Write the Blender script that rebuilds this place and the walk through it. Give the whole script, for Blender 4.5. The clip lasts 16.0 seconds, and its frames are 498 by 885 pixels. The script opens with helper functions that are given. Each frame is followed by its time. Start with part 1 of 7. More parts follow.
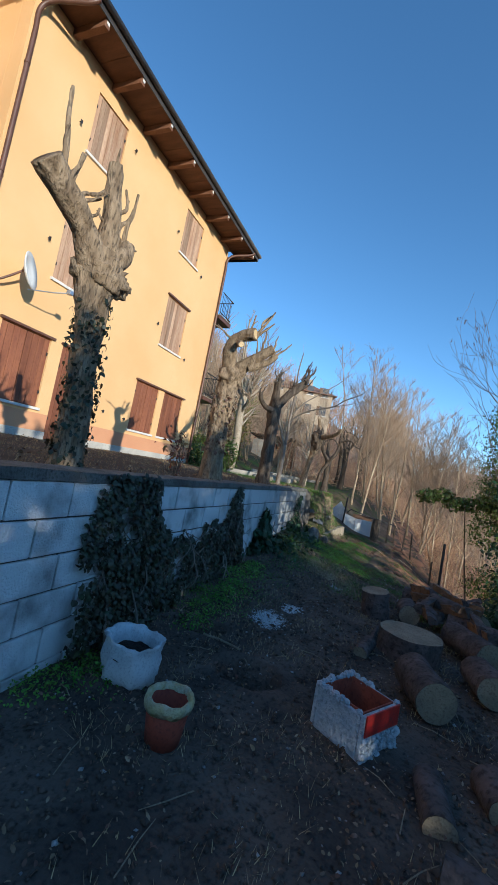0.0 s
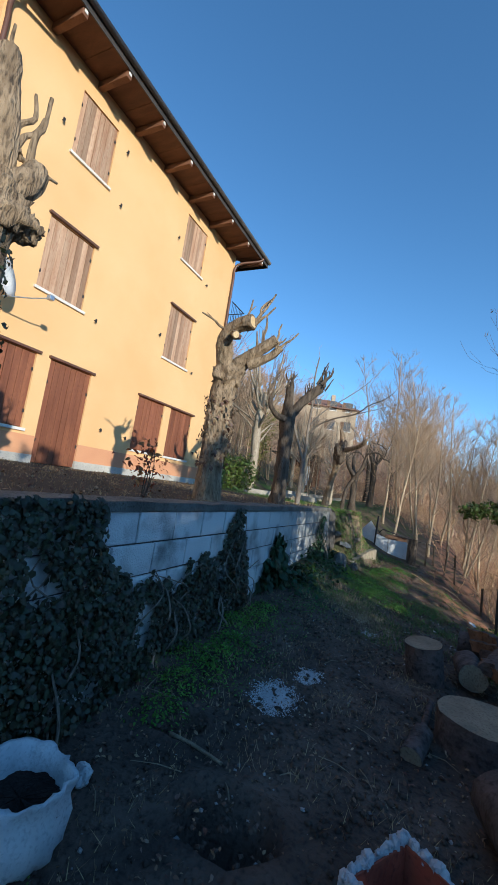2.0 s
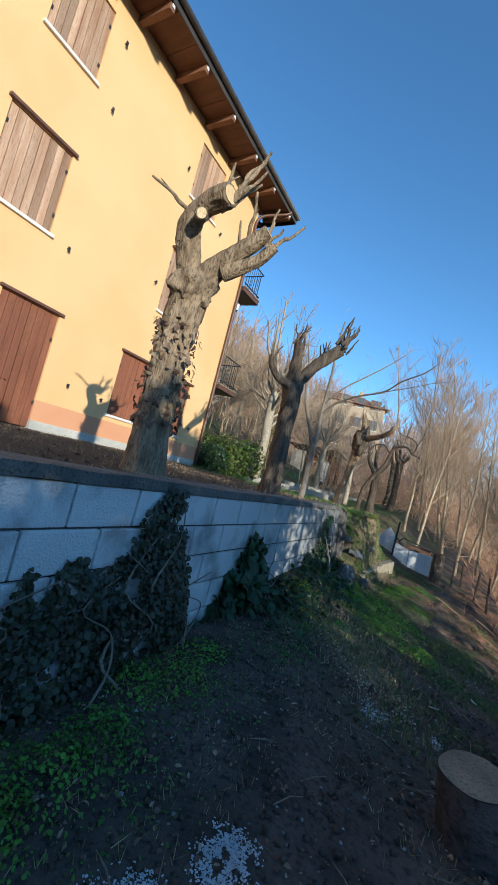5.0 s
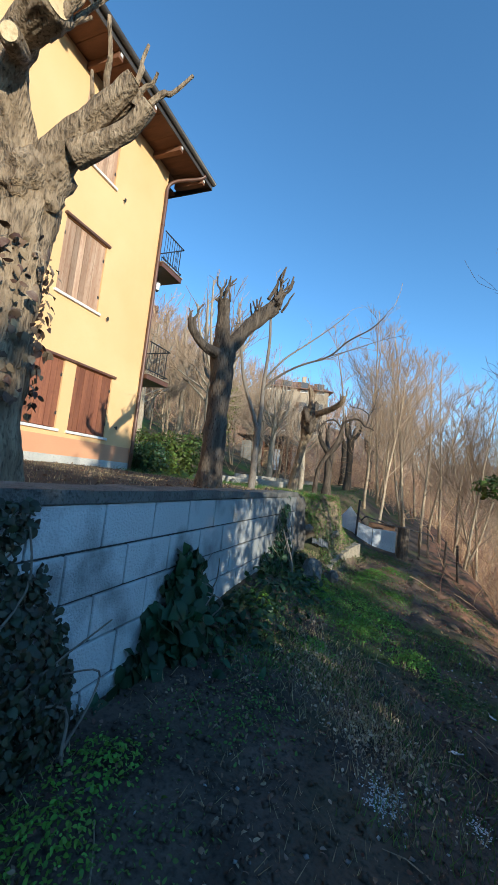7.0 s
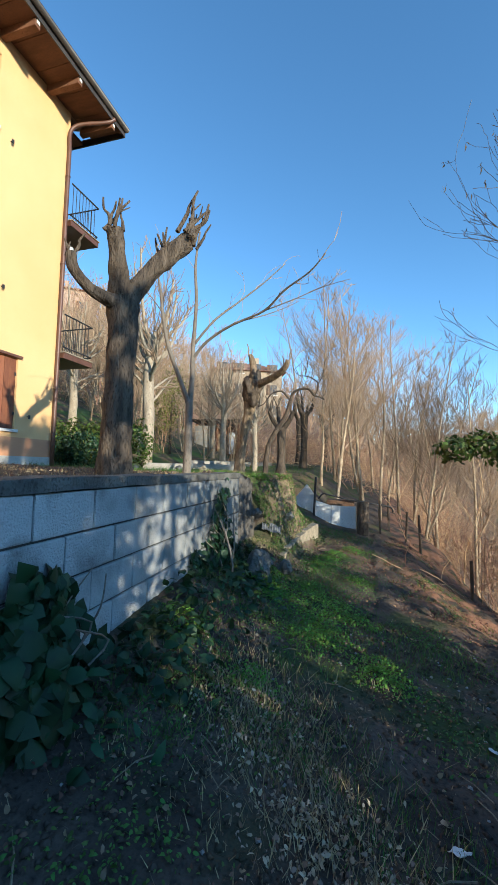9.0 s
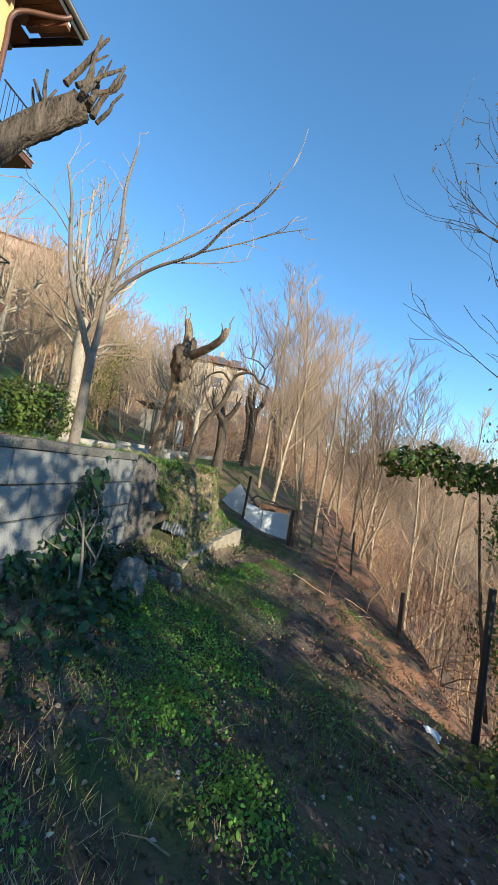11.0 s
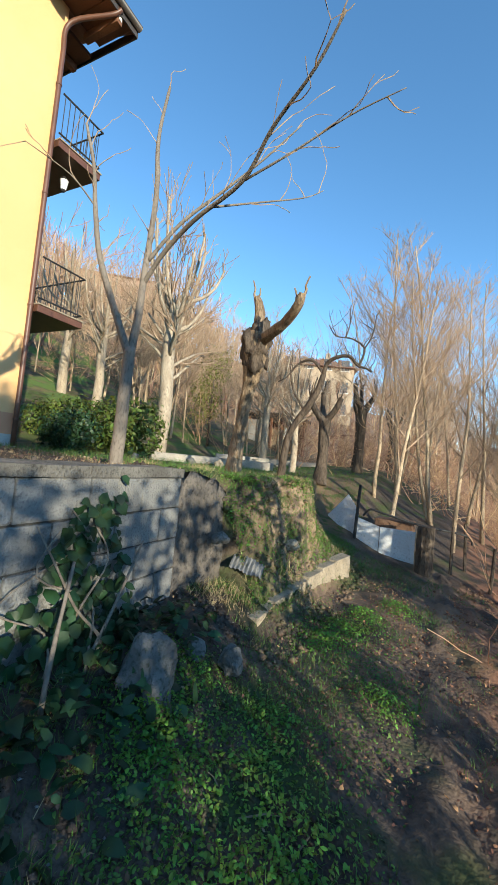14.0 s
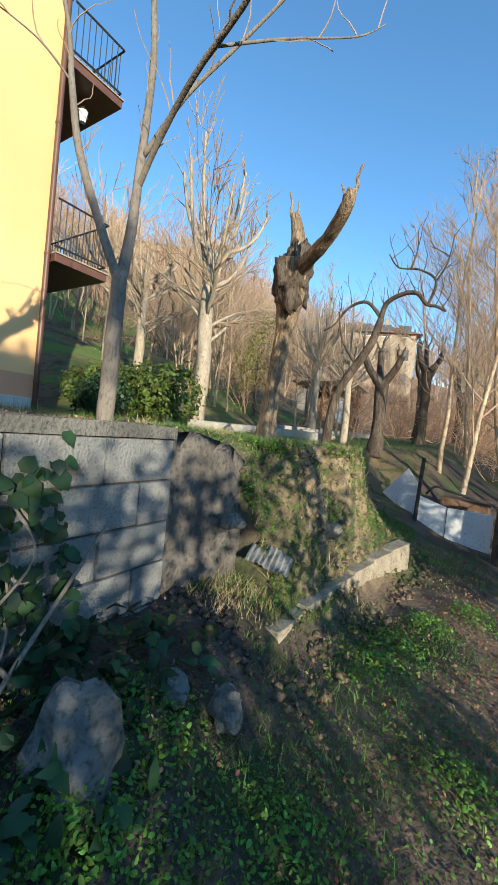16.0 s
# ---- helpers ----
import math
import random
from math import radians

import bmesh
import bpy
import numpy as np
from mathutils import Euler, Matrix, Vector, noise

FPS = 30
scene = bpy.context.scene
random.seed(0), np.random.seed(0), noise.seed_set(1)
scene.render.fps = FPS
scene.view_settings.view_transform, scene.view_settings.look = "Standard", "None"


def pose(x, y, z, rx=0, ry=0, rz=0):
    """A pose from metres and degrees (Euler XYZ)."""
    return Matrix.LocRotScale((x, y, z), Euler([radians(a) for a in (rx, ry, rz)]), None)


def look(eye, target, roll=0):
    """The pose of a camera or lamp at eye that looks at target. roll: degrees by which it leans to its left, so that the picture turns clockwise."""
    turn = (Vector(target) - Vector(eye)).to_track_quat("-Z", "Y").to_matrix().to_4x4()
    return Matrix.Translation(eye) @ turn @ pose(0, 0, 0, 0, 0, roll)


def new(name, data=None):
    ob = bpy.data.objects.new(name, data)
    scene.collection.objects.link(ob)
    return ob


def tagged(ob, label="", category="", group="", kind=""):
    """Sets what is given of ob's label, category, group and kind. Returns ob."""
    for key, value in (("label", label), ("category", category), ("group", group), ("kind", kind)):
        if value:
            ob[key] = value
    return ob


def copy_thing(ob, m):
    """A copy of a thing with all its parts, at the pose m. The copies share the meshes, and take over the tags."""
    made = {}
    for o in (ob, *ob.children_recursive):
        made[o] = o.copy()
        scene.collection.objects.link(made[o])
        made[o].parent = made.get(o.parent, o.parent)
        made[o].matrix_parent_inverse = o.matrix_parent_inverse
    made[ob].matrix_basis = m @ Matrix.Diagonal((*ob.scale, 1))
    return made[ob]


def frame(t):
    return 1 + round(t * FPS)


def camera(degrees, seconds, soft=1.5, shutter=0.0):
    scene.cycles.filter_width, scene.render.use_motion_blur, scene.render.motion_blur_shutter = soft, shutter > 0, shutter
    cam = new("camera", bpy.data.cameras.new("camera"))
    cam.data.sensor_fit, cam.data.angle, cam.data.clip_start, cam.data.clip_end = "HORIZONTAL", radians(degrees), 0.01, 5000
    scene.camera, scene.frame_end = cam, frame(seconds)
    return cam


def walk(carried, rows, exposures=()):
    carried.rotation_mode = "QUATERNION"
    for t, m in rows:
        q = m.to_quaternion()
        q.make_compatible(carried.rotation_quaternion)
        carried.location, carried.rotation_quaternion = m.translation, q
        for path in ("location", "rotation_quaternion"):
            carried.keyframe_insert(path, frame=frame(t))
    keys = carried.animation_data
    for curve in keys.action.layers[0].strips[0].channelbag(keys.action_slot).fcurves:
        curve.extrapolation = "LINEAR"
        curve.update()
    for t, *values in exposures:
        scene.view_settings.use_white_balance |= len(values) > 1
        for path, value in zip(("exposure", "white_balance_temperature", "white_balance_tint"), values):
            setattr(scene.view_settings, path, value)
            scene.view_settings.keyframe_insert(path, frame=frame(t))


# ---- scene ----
cam = camera(63.8, 16.0, soft=0.8)
PATH = [
    (0, (0.062, -0.877, 1.972), (-0.692, 0.971, 2.103), 10.9),
    (0.5, (0.012, -0.587, 2.001), (-0.675, 1.285, 2.165), 9.1),
    (1, (0.049, -0.282, 2.006), (-0.621, 1.586, 2.253), 9.0),
    (1.5, (0.01, -0.011, 1.989), (-0.868, 1.78, 2.142), 9.6),
    (2, (-0.092, 0.333, 1.976), (-0.972, 2.117, 2.188), 8.8),
    (2.5, (-0.132, 0.608, 1.942), (-1.046, 2.38, 2.099), 6.0),
    (3, (-0.157, 0.975, 1.931), (-1.16, 2.696, 2.105), 8.6),
    (3.5, (-0.295, 1.441, 1.891), (-1.085, 3.272, 2.051), 7.6),
    (4, (-0.393, 1.606, 1.929), (-1.161, 3.441, 2.135), 4.6),
    (4.5, (-0.396, 2.008, 1.929), (-1.353, 3.756, 2.099), 10.6),
    (5, (-0.402, 2.312, 1.92), (-1.38, 4.05, 2.073), 14.0),
    (5.2, (-0.385, 2.476, 1.933), (-1.247, 4.273, 2.106), 9.8),
    (7.3, (-0.723, 3.676, 1.852), (-1.454, 5.529, 2.023), 5.6),
    (7.5, (-0.717, 3.818, 1.825), (-1.417, 5.687, 1.961), 5.3),
    (8, (-0.629, 4.101, 1.817), (-1.384, 5.953, 1.775), 5.4),
    (8.5, (-0.69, 4.384, 1.836), (-1.328, 6.278, 1.88), 2.8),
    (10.8, (-0.536, 5.759, 1.744), (-0.916, 7.713, 1.941), 4.0),
    (11, (-0.453, 5.97, 1.767), (-0.811, 7.933, 1.9), 9.3),
    (11.5, (-0.36, 6.39, 1.713), (-0.154, 8.376, 1.831), 10.3),
    (12, (-0.357, 6.717, 1.758), (0.383, 8.572, 1.875), 7.3),
    (12.5, (-0.297, 6.871, 1.81), (0.236, 8.799, 1.796), 6.1),
    (12.6, (-0.311, 6.895, 1.827), (0.069, 8.858, 1.779), 7.0),
    (12.8, (-0.363, 6.943, 1.875), (-0.431, 8.94, 1.793), 4.9),
    (13, (-0.391, 7.013, 1.856), (-0.814, 8.968, 1.866), 7.1),
    (13.2, (-0.435, 7.153, 1.841), (-1.106, 9.035, 1.935), 9.2),
    (13.5, (-0.521, 7.292, 1.832), (-1.239, 9.156, 1.933), 5.7),
    (14, (-0.5, 7.478, 1.85), (-1.398, 9.262, 1.947), 5.7),
    (14.5, (-0.522, 7.729, 1.818), (-1.52, 9.462, 1.822), 5.7),
    (15, (-0.595, 8.02, 1.759), (-1.532, 9.786, 1.811), 6.4),
    (15.5, (-0.708, 8.278, 1.766), (-1.644, 10.046, 1.717), 2.5),
    (16, (-0.754, 8.479, 1.77), (-1.869, 10.138, 1.707), 6.0),
]
EXPOSURES = [(0, 0.2, 5250, 4), (5, 0.3, 5250, 2), (8, 0.55, 5400, 1), (11, 0.76, 5650, 1.5), (12.5, 0.8, 5800, 1.5), (13.5, 0.76, 5750, 1), (16, 0.76, 5750, 1)]
walk(cam, [(t, look(eye, target, roll)) for t, eye, target, roll in PATH], EXPOSURES)

# ---------- world, sun ----------
SUN_EL, SUN_AZ = 10.5, 124.0
world = bpy.data.worlds.new("world")
scene.world = world
world.use_nodes = True
wn = world.node_tree
sky = wn.nodes.new("ShaderNodeTexSky")
sky.sky_type = "NISHITA"
sky.sun_disc = False
sky.sun_elevation = radians(SUN_EL + 6)
sky.sun_rotation = radians(SUN_AZ)
sky.altitude = 1500
sky.ozone_density = 1.6
sky.dust_density = 0.0
tone = wn.nodes.new("ShaderNodeHueSaturation")
tone.inputs["Hue"].default_value = 0.4955
tone.inputs["Saturation"].default_value = 1.10
wn.links.new(sky.outputs[0], tone.inputs["Color"])
wn.links.new(tone.outputs[0], wn.nodes["Background"].inputs[0])
wn.nodes["Background"].inputs[1].default_value = 0.185
sun_lamp = bpy.data.lights.new("sun", "SUN")
sun_lamp.energy = 5.0
sun_lamp.angle = radians(0.55)
sun_lamp.color = (1.0, 0.81, 0.58)
sun = new("sun", sun_lamp)
se, sa = radians(SUN_EL), radians(SUN_AZ)
SUN_DIR = Vector((math.sin(sa) * math.cos(se), math.cos(sa) * math.cos(se), math.sin(se)))
sun.matrix_world = look(SUN_DIR * 60, (0, 0, 0))

# ---------- materials ----------
def mat(name, c1, c2, c3=None, scale=3.0, fine=40.0, rough=0.85, bump=0.3, metal=0.0, stretch=(1, 1, 1), rnd=0.0, spec=0.3, island=0.0, local=False, trans=0.0, depth=0.02):
    """A procedural surface: two scales of noise mix three colours, fine noise gives relief."""
    m = bpy.data.materials.new(name)
    m.use_nodes = True
    nt = m.node_tree
    b = nt.nodes["Principled BSDF"]
    b.inputs["Roughness"].default_value = rough
    b.inputs["Metallic"].default_value = metal
    b.inputs["Specular IOR Level"].default_value = spec
    if local:
        co = nt.nodes.new("ShaderNodeTexCoord").outputs["Object"]
    else:
        co = nt.nodes.new("ShaderNodeNewGeometry").outputs["Position"]
    mp = nt.nodes.new("ShaderNodeMapping")
    mp.inputs["Scale"].default_value = stretch
    nt.links.new(co, mp.inputs["Vector"])
    n1 = nt.nodes.new("ShaderNodeTexNoise")
    n1.inputs["Scale"].default_value = scale
    n1.inputs["Detail"].default_value = 6
    n2 = nt.nodes.new("ShaderNodeTexNoise")
    n2.inputs["Scale"].default_value = fine
    n2.inputs["Detail"].default_value = 5
    for n in (n1, n2):
        nt.links.new(mp.outputs[0], n.inputs["Vector"])
    r1 = nt.nodes.new("ShaderNodeValToRGB")
    r1.color_ramp.elements[0].position, r1.color_ramp.elements[1].position = 0.34, 0.66
    r1.color_ramp.elements[0].color, r1.color_ramp.elements[1].color = (*c1, 1), (*c2, 1)
    nt.links.new(n1.outputs[0], r1.inputs[0])
    mx = nt.nodes.new("ShaderNodeMixRGB")
    c3 = c3 or tuple(v * 0.7 for v in c1)
    mx.inputs[2].default_value = (*c3, 1)
    r2 = nt.nodes.new("ShaderNodeValToRGB")
    r2.color_ramp.elements[0].position, r2.color_ramp.elements[1].position = 0.5, 0.75
    nt.links.new(n2.outputs[0], r2.inputs[0])
    nt.links.new(r2.outputs[0], mx.inputs[0])
    nt.links.new(r1.outputs[0], mx.inputs[1])
    col = mx.outputs[0]
    if rnd or island:
        hs = nt.nodes.new("ShaderNodeHueSaturation")
        src = nt.nodes.new("ShaderNodeObjectInfo").outputs["Random"] if rnd else nt.nodes.new("ShaderNodeNewGeometry").outputs["Random Per Island"]
        mr = nt.nodes.new("ShaderNodeMapRange")
        k = rnd or island
        mr.inputs[3].default_value, mr.inputs[4].default_value = 1 - k, 1 + k
        nt.links.new(src, mr.inputs[0])
        nt.links.new(mr.outputs[0], hs.inputs["Value"])
        if island:
            mh = nt.nodes.new("ShaderNodeMapRange")
            mh.inputs[3].default_value, mh.inputs[4].default_value = 0.5 - 0.06 * k, 0.5 + 0.06 * k
            nt.links.new(src, mh.inputs[0])
            nt.links.new(mh.outputs[0], hs.inputs["Hue"])
        nt.links.new(col, hs.inputs["Color"])
        col = hs.outputs[0]
    nt.links.new(col, b.inputs["Base Color"])
    if bump:
        bp = nt.nodes.new("ShaderNodeBump")
        bp.inputs["Strength"].default_value = bump
        bp.inputs["Distance"].default_value = depth
        nt.links.new(n2.outputs[0], bp.inputs["Height"])
        nt.links.new(bp.outputs[0], b.inputs["Normal"])
    if trans:
        tr = nt.nodes.new("ShaderNodeBsdfTranslucent")
        nt.links.new(col, tr.inputs[0])
        ms = nt.nodes.new("ShaderNodeMixShader")
        ms.inputs[0].default_value = trans
        nt.links.new(b.outputs[0], ms.inputs[1])
        nt.links.new(tr.outputs[0], ms.inputs[2])
        nt.links.new(ms.outputs[0], nt.nodes["Material Output"].inputs[0])
    return m


M = {}
M["stucco"] = mat("stucco", (0.71, 0.435, 0.195), (0.77, 0.495, 0.24), (0.63, 0.375, 0.16), 0.6, 90, 0.9, 0.25)
# same stucco, darker and pinker: shade on the lower facade put into colour
M["stucco_shaded"] = mat("stucco_shaded", (0.58, 0.28, 0.15), (0.64, 0.34, 0.18), (0.50, 0.24, 0.13), 0.8, 90, 0.9, 0.25)
M["plinth"] = mat("plinth", (0.42, 0.40, 0.36), (0.55, 0.52, 0.46), (0.3, 0.29, 0.27), 2, 50, 0.85, 0.3)
M["shutter_red"] = mat("shutter_red", (0.20, 0.075, 0.04), (0.28, 0.11, 0.055), (0.15, 0.055, 0.035), 2.5, 30, 0.6, 0.25, stretch=(3, 3, 0.35), rnd=0.18)
M["shutter_pale"] = mat("shutter_pale", (0.34, 0.20, 0.12), (0.46, 0.315, 0.21), (0.27, 0.125, 0.075), 2.5, 26, 0.75, 0.3, stretch=(4, 4, 0.3), rnd=0.35)
M["sill"] = mat("sill", (0.66, 0.63, 0.58), (0.76, 0.73, 0.68), None, 4, 60, 0.6, 0.1)
M["brown_metal"] = mat("brown_metal", (0.10, 0.045, 0.028), (0.14, 0.065, 0.04), None, 4, 60, 0.45, 0.05, spec=0.5)
M["gutter"] = mat("gutter", (0.045, 0.04, 0.038), (0.07, 0.06, 0.055), None, 4, 60, 0.45, 0.05, spec=0.5)
M["eave_wood"] = mat("eave_wood", (0.10, 0.045, 0.024), (0.15, 0.068, 0.036), (0.07, 0.032, 0.02), 2, 30, 0.75, 0.25, stretch=(1, 4, 1))
M["rafter_wood"] = mat("rafter_wood", (0.15, 0.07, 0.038), (0.21, 0.10, 0.055), None, 3, 30, 0.75, 0.25)
M["roof_tile"] = mat("roof_tile", (0.26, 0.12, 0.075), (0.36, 0.19, 0.12), (0.17, 0.11, 0.08), 3, 30, 0.85, 0.4)
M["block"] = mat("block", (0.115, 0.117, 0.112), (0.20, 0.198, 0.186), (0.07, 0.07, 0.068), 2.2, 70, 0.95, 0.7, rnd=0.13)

def pale_stretch(m):
    """Pale blotches on the near stretch of the wall, fading to the block colour further on."""
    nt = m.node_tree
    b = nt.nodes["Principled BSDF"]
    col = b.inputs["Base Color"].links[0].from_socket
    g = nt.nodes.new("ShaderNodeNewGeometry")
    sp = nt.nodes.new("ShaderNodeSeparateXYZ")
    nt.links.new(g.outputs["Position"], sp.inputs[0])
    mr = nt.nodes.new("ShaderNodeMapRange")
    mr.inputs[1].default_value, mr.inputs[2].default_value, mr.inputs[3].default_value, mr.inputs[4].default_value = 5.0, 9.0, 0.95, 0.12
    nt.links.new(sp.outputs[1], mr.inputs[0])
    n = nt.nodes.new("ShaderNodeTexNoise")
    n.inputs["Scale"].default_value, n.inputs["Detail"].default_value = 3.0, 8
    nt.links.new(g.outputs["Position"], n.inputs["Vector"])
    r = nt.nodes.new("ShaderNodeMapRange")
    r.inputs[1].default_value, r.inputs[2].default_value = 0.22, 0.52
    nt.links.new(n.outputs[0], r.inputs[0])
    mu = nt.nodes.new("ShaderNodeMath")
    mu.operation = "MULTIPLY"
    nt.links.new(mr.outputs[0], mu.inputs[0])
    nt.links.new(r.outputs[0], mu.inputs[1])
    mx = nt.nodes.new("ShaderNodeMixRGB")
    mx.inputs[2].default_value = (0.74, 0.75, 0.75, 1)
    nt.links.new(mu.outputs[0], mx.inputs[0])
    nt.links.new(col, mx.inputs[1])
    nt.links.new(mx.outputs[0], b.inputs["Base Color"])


pale_stretch(M["block"])
M["mortar"] = mat("mortar", (0.06, 0.06, 0.06), (0.12, 0.12, 0.118), (0.06, 0.06, 0.06), 5, 60, 0.95, 0.6)
M["cap"] = mat("cap", (0.11, 0.105, 0.095), (0.20, 0.192, 0.172), (0.055, 0.052, 0.044), 3.5, 55, 0.95, 0.8)
M["bark"] = mat("bark", (0.19, 0.135, 0.085), (0.38, 0.285, 0.185), (0.055, 0.04, 0.028), 7, 30, 0.95, 0.9, stretch=(2.2, 2.2, 0.5), depth=0.03)
M["bark_dark"] = mat("bark_dark", (0.07, 0.053, 0.04), (0.155, 0.12, 0.088), (0.022, 0.017, 0.014), 7, 30, 0.95, 0.9, stretch=(2.2, 2.2, 0.5), depth=0.03)
M["bark_pale"] = mat("bark_pale", (0.30, 0.245, 0.18), (0.43, 0.365, 0.275), (0.15, 0.12, 0.088), 5, 30, 0.9, 0.5, stretch=(1.5, 1.5, 0.5))
M["bark_grey"] = mat("bark_grey", (0.16, 0.135, 0.11), (0.25, 0.215, 0.175), (0.10, 0.085, 0.07), 3, 40, 0.85, 0.4, stretch=(1.5, 1.5, 0.6))
M["twig"] = mat("twig", (0.30, 0.21, 0.14), (0.46, 0.34, 0.23), None, 1.5, 20, 0.9, 0.0, rnd=0.2)
M["brush"] = mat("brush", (0.42, 0.25, 0.15), (0.58, 0.375, 0.235), (0.30, 0.17, 0.105), 0.3, 4.0, 0.95, 0.0, island=0.35)
M["bark_wood"] = mat("bark_wood", (0.33, 0.245, 0.16), (0.52, 0.41, 0.275), (0.12, 0.085, 0.055), 3, 30, 0.9, 0.5, stretch=(1.5, 1.5, 0.5))
M["twig_far"] = mat("twig_far", (0.38, 0.235, 0.15), (0.54, 0.355, 0.23), (0.27, 0.16, 0.105), 0.12, 2.0, 0.95, 0.0, island=0.35)
M["cut_wood"] = mat("cut_wood", (0.58, 0.42, 0.22), (0.70, 0.54, 0.32), (0.42, 0.29, 0.15), 6, 50, 0.8, 0.3)
M["old_cut"] = mat("old_cut", (0.19, 0.155, 0.105), (0.28, 0.23, 0.155), (0.11, 0.085, 0.06), 5, 60, 0.9, 0.4)
M["log_bark"] = mat("log_bark", (0.06, 0.049, 0.045), (0.12, 0.095, 0.085), (0.022, 0.018, 0.017), 7, 26, 0.95, 0.8, depth=0.03)
M["ivy_dark"] = mat("ivy_dark", (0.018, 0.025, 0.011), (0.036, 0.044, 0.02), (0.045, 0.031, 0.019), 3, 15, 0.5, 0.0, island=0.45, spec=0.45)
M["ivy_green"] = mat("ivy_green", (0.07, 0.105, 0.02), (0.15, 0.185, 0.035), (0.045, 0.07, 0.018), 2, 12, 0.5, 0.0, island=0.5, spec=0.4, trans=0.28)
M["ivy_deep"] = mat("ivy_deep", (0.016, 0.042, 0.016), (0.034, 0.072, 0.026), (0.012, 0.03, 0.012), 2, 12, 0.52, 0.0, island=0.4, spec=0.35, trans=0.1)
M["leaf_bright"] = mat("leaf_bright", (0.10, 0.21, 0.03), (0.19, 0.33, 0.05), (0.06, 0.13, 0.022), 2, 12, 0.5, 0.0, island=0.35, trans=0.25)
M["grass"] = mat("grass", (0.06, 0.13, 0.026), (0.125, 0.215, 0.045), (0.14, 0.14, 0.05), 1.2, 12, 0.6, 0.0, island=0.35, trans=0.2)
M["dry_grass"] = mat("dry_grass", (0.30, 0.23, 0.12), (0.42, 0.33, 0.19), None, 2, 12, 0.85, 0.0, island=0.3)
M["litter"] = mat("litter", (0.11, 0.066, 0.042), (0.23, 0.15, 0.098), (0.31, 0.25, 0.19), 5, 12, 0.9, 0.0, island=0.5)
M["litter_pale_sunlit"] = mat("litter_pale_sunlit", (0.26, 0.19, 0.13), (0.44, 0.36, 0.27), (0.16, 0.11, 0.075), 5, 12, 0.9, 0.0, island=0.5)
M["red_dull"] = mat("red_dull", (0.22, 0.05, 0.03), (0.32, 0.085, 0.05), (0.14, 0.035, 0.025), 6, 40, 0.7, 0.2)
M["red_earth"] = mat("red_earth", (0.16, 0.088, 0.053), (0.27, 0.155, 0.094), (0.08, 0.046, 0.03), 6, 40, 0.95, 0.6, island=0.35)
M["litter_red"] = mat("litter_red", (0.16, 0.078, 0.046), (0.30, 0.165, 0.10), (0.085, 0.047, 0.032), 5, 12, 0.9, 0.0, island=0.45)
M["stone"] = mat("stone", (0.10, 0.10, 0.098), (0.18, 0.175, 0.165), (0.05, 0.06, 0.042), 6, 45, 0.95, 0.8)
M["kerb"] = mat("kerb", (0.28, 0.235, 0.17), (0.40, 0.34, 0.25), (0.13, 0.11, 0.08), 6, 50, 0.95, 0.6)
M["wing"] = mat("wing", (0.09, 0.08, 0.07), (0.17, 0.15, 0.128), (0.045, 0.042, 0.035), 4, 30, 0.95, 0.9)
M["white_sheet"] = mat("white_sheet", (0.60, 0.61, 0.62), (0.72, 0.72, 0.72), (0.48, 0.47, 0.45), 3, 30, 0.6, 0.1)
M["black_iron"] = mat("black_iron", (0.02, 0.02, 0.022), (0.04, 0.038, 0.036), None, 5, 40, 0.6, 0.1, spec=0.4)
M["rust"] = mat("rust", (0.13, 0.075, 0.045), (0.20, 0.12, 0.075), (0.07, 0.04, 0.03), 4, 30, 0.85, 0.4)
M["red_plastic"] = mat("red_plastic", (0.36, 0.02, 0.016), (0.48, 0.03, 0.022), (0.20, 0.035, 0.03), 4, 40, 0.35, 0.05, spec=0.5)
M["terracotta"] = mat("terracotta", (0.22, 0.05, 0.03), (0.30, 0.075, 0.045), (0.15, 0.04, 0.03), 6, 50, 0.8, 0.3)
M["render_grey"] = mat("render_grey", (0.32, 0.35, 0.38), (0.48, 0.50, 0.52), (0.2, 0.22, 0.24), 7, 45, 0.95, 0.8)
M["crust_yellow"] = mat("crust_yellow", (0.42, 0.36, 0.17), (0.52, 0.49, 0.38), (0.3, 0.25, 0.12), 9, 50, 0.95, 0.8)
M["sack"] = mat("sack", (0.46, 0.49, 0.52), (0.60, 0.62, 0.64), (0.34, 0.37, 0.40), 5, 60, 0.6, 0.3)
M["dark_soil"] = mat("dark_soil", (0.014, 0.011, 0.009), (0.028, 0.02, 0.016), None, 12, 60, 0.95, 0.9)
M["lime"] = mat("lime", (0.50, 0.52, 0.54), (0.66, 0.67, 0.68), (0.30, 0.31, 0.32), 8, 60, 0.95, 0.5)
M["lime_grit"] = mat("lime_grit", (0.20, 0.20, 0.20), (0.34, 0.33, 0.32), (0.14, 0.13, 0.12), 8, 60, 0.95, 0.3, island=0.4)
M["paper"] = mat("paper", (0.68, 0.68, 0.68), (0.78, 0.78, 0.77), None, 6, 40, 0.7, 0.1)
M["wall_far"] = mat("wall_far", (0.38, 0.295, 0.205), (0.46, 0.365, 0.26), (0.30, 0.23, 0.16), 0.5, 12, 0.9, 0.1)
M["wall_pink"] = mat("wall_pink", (0.42, 0.29, 0.22), (0.50, 0.36, 0.28), None, 0.5, 12, 0.9, 0.1)
M["window_dark"] = mat("window_dark", (0.05, 0.05, 0.055), (0.09, 0.085, 0.08), None, 1, 10, 0.3, 0.0, spec=0.5)
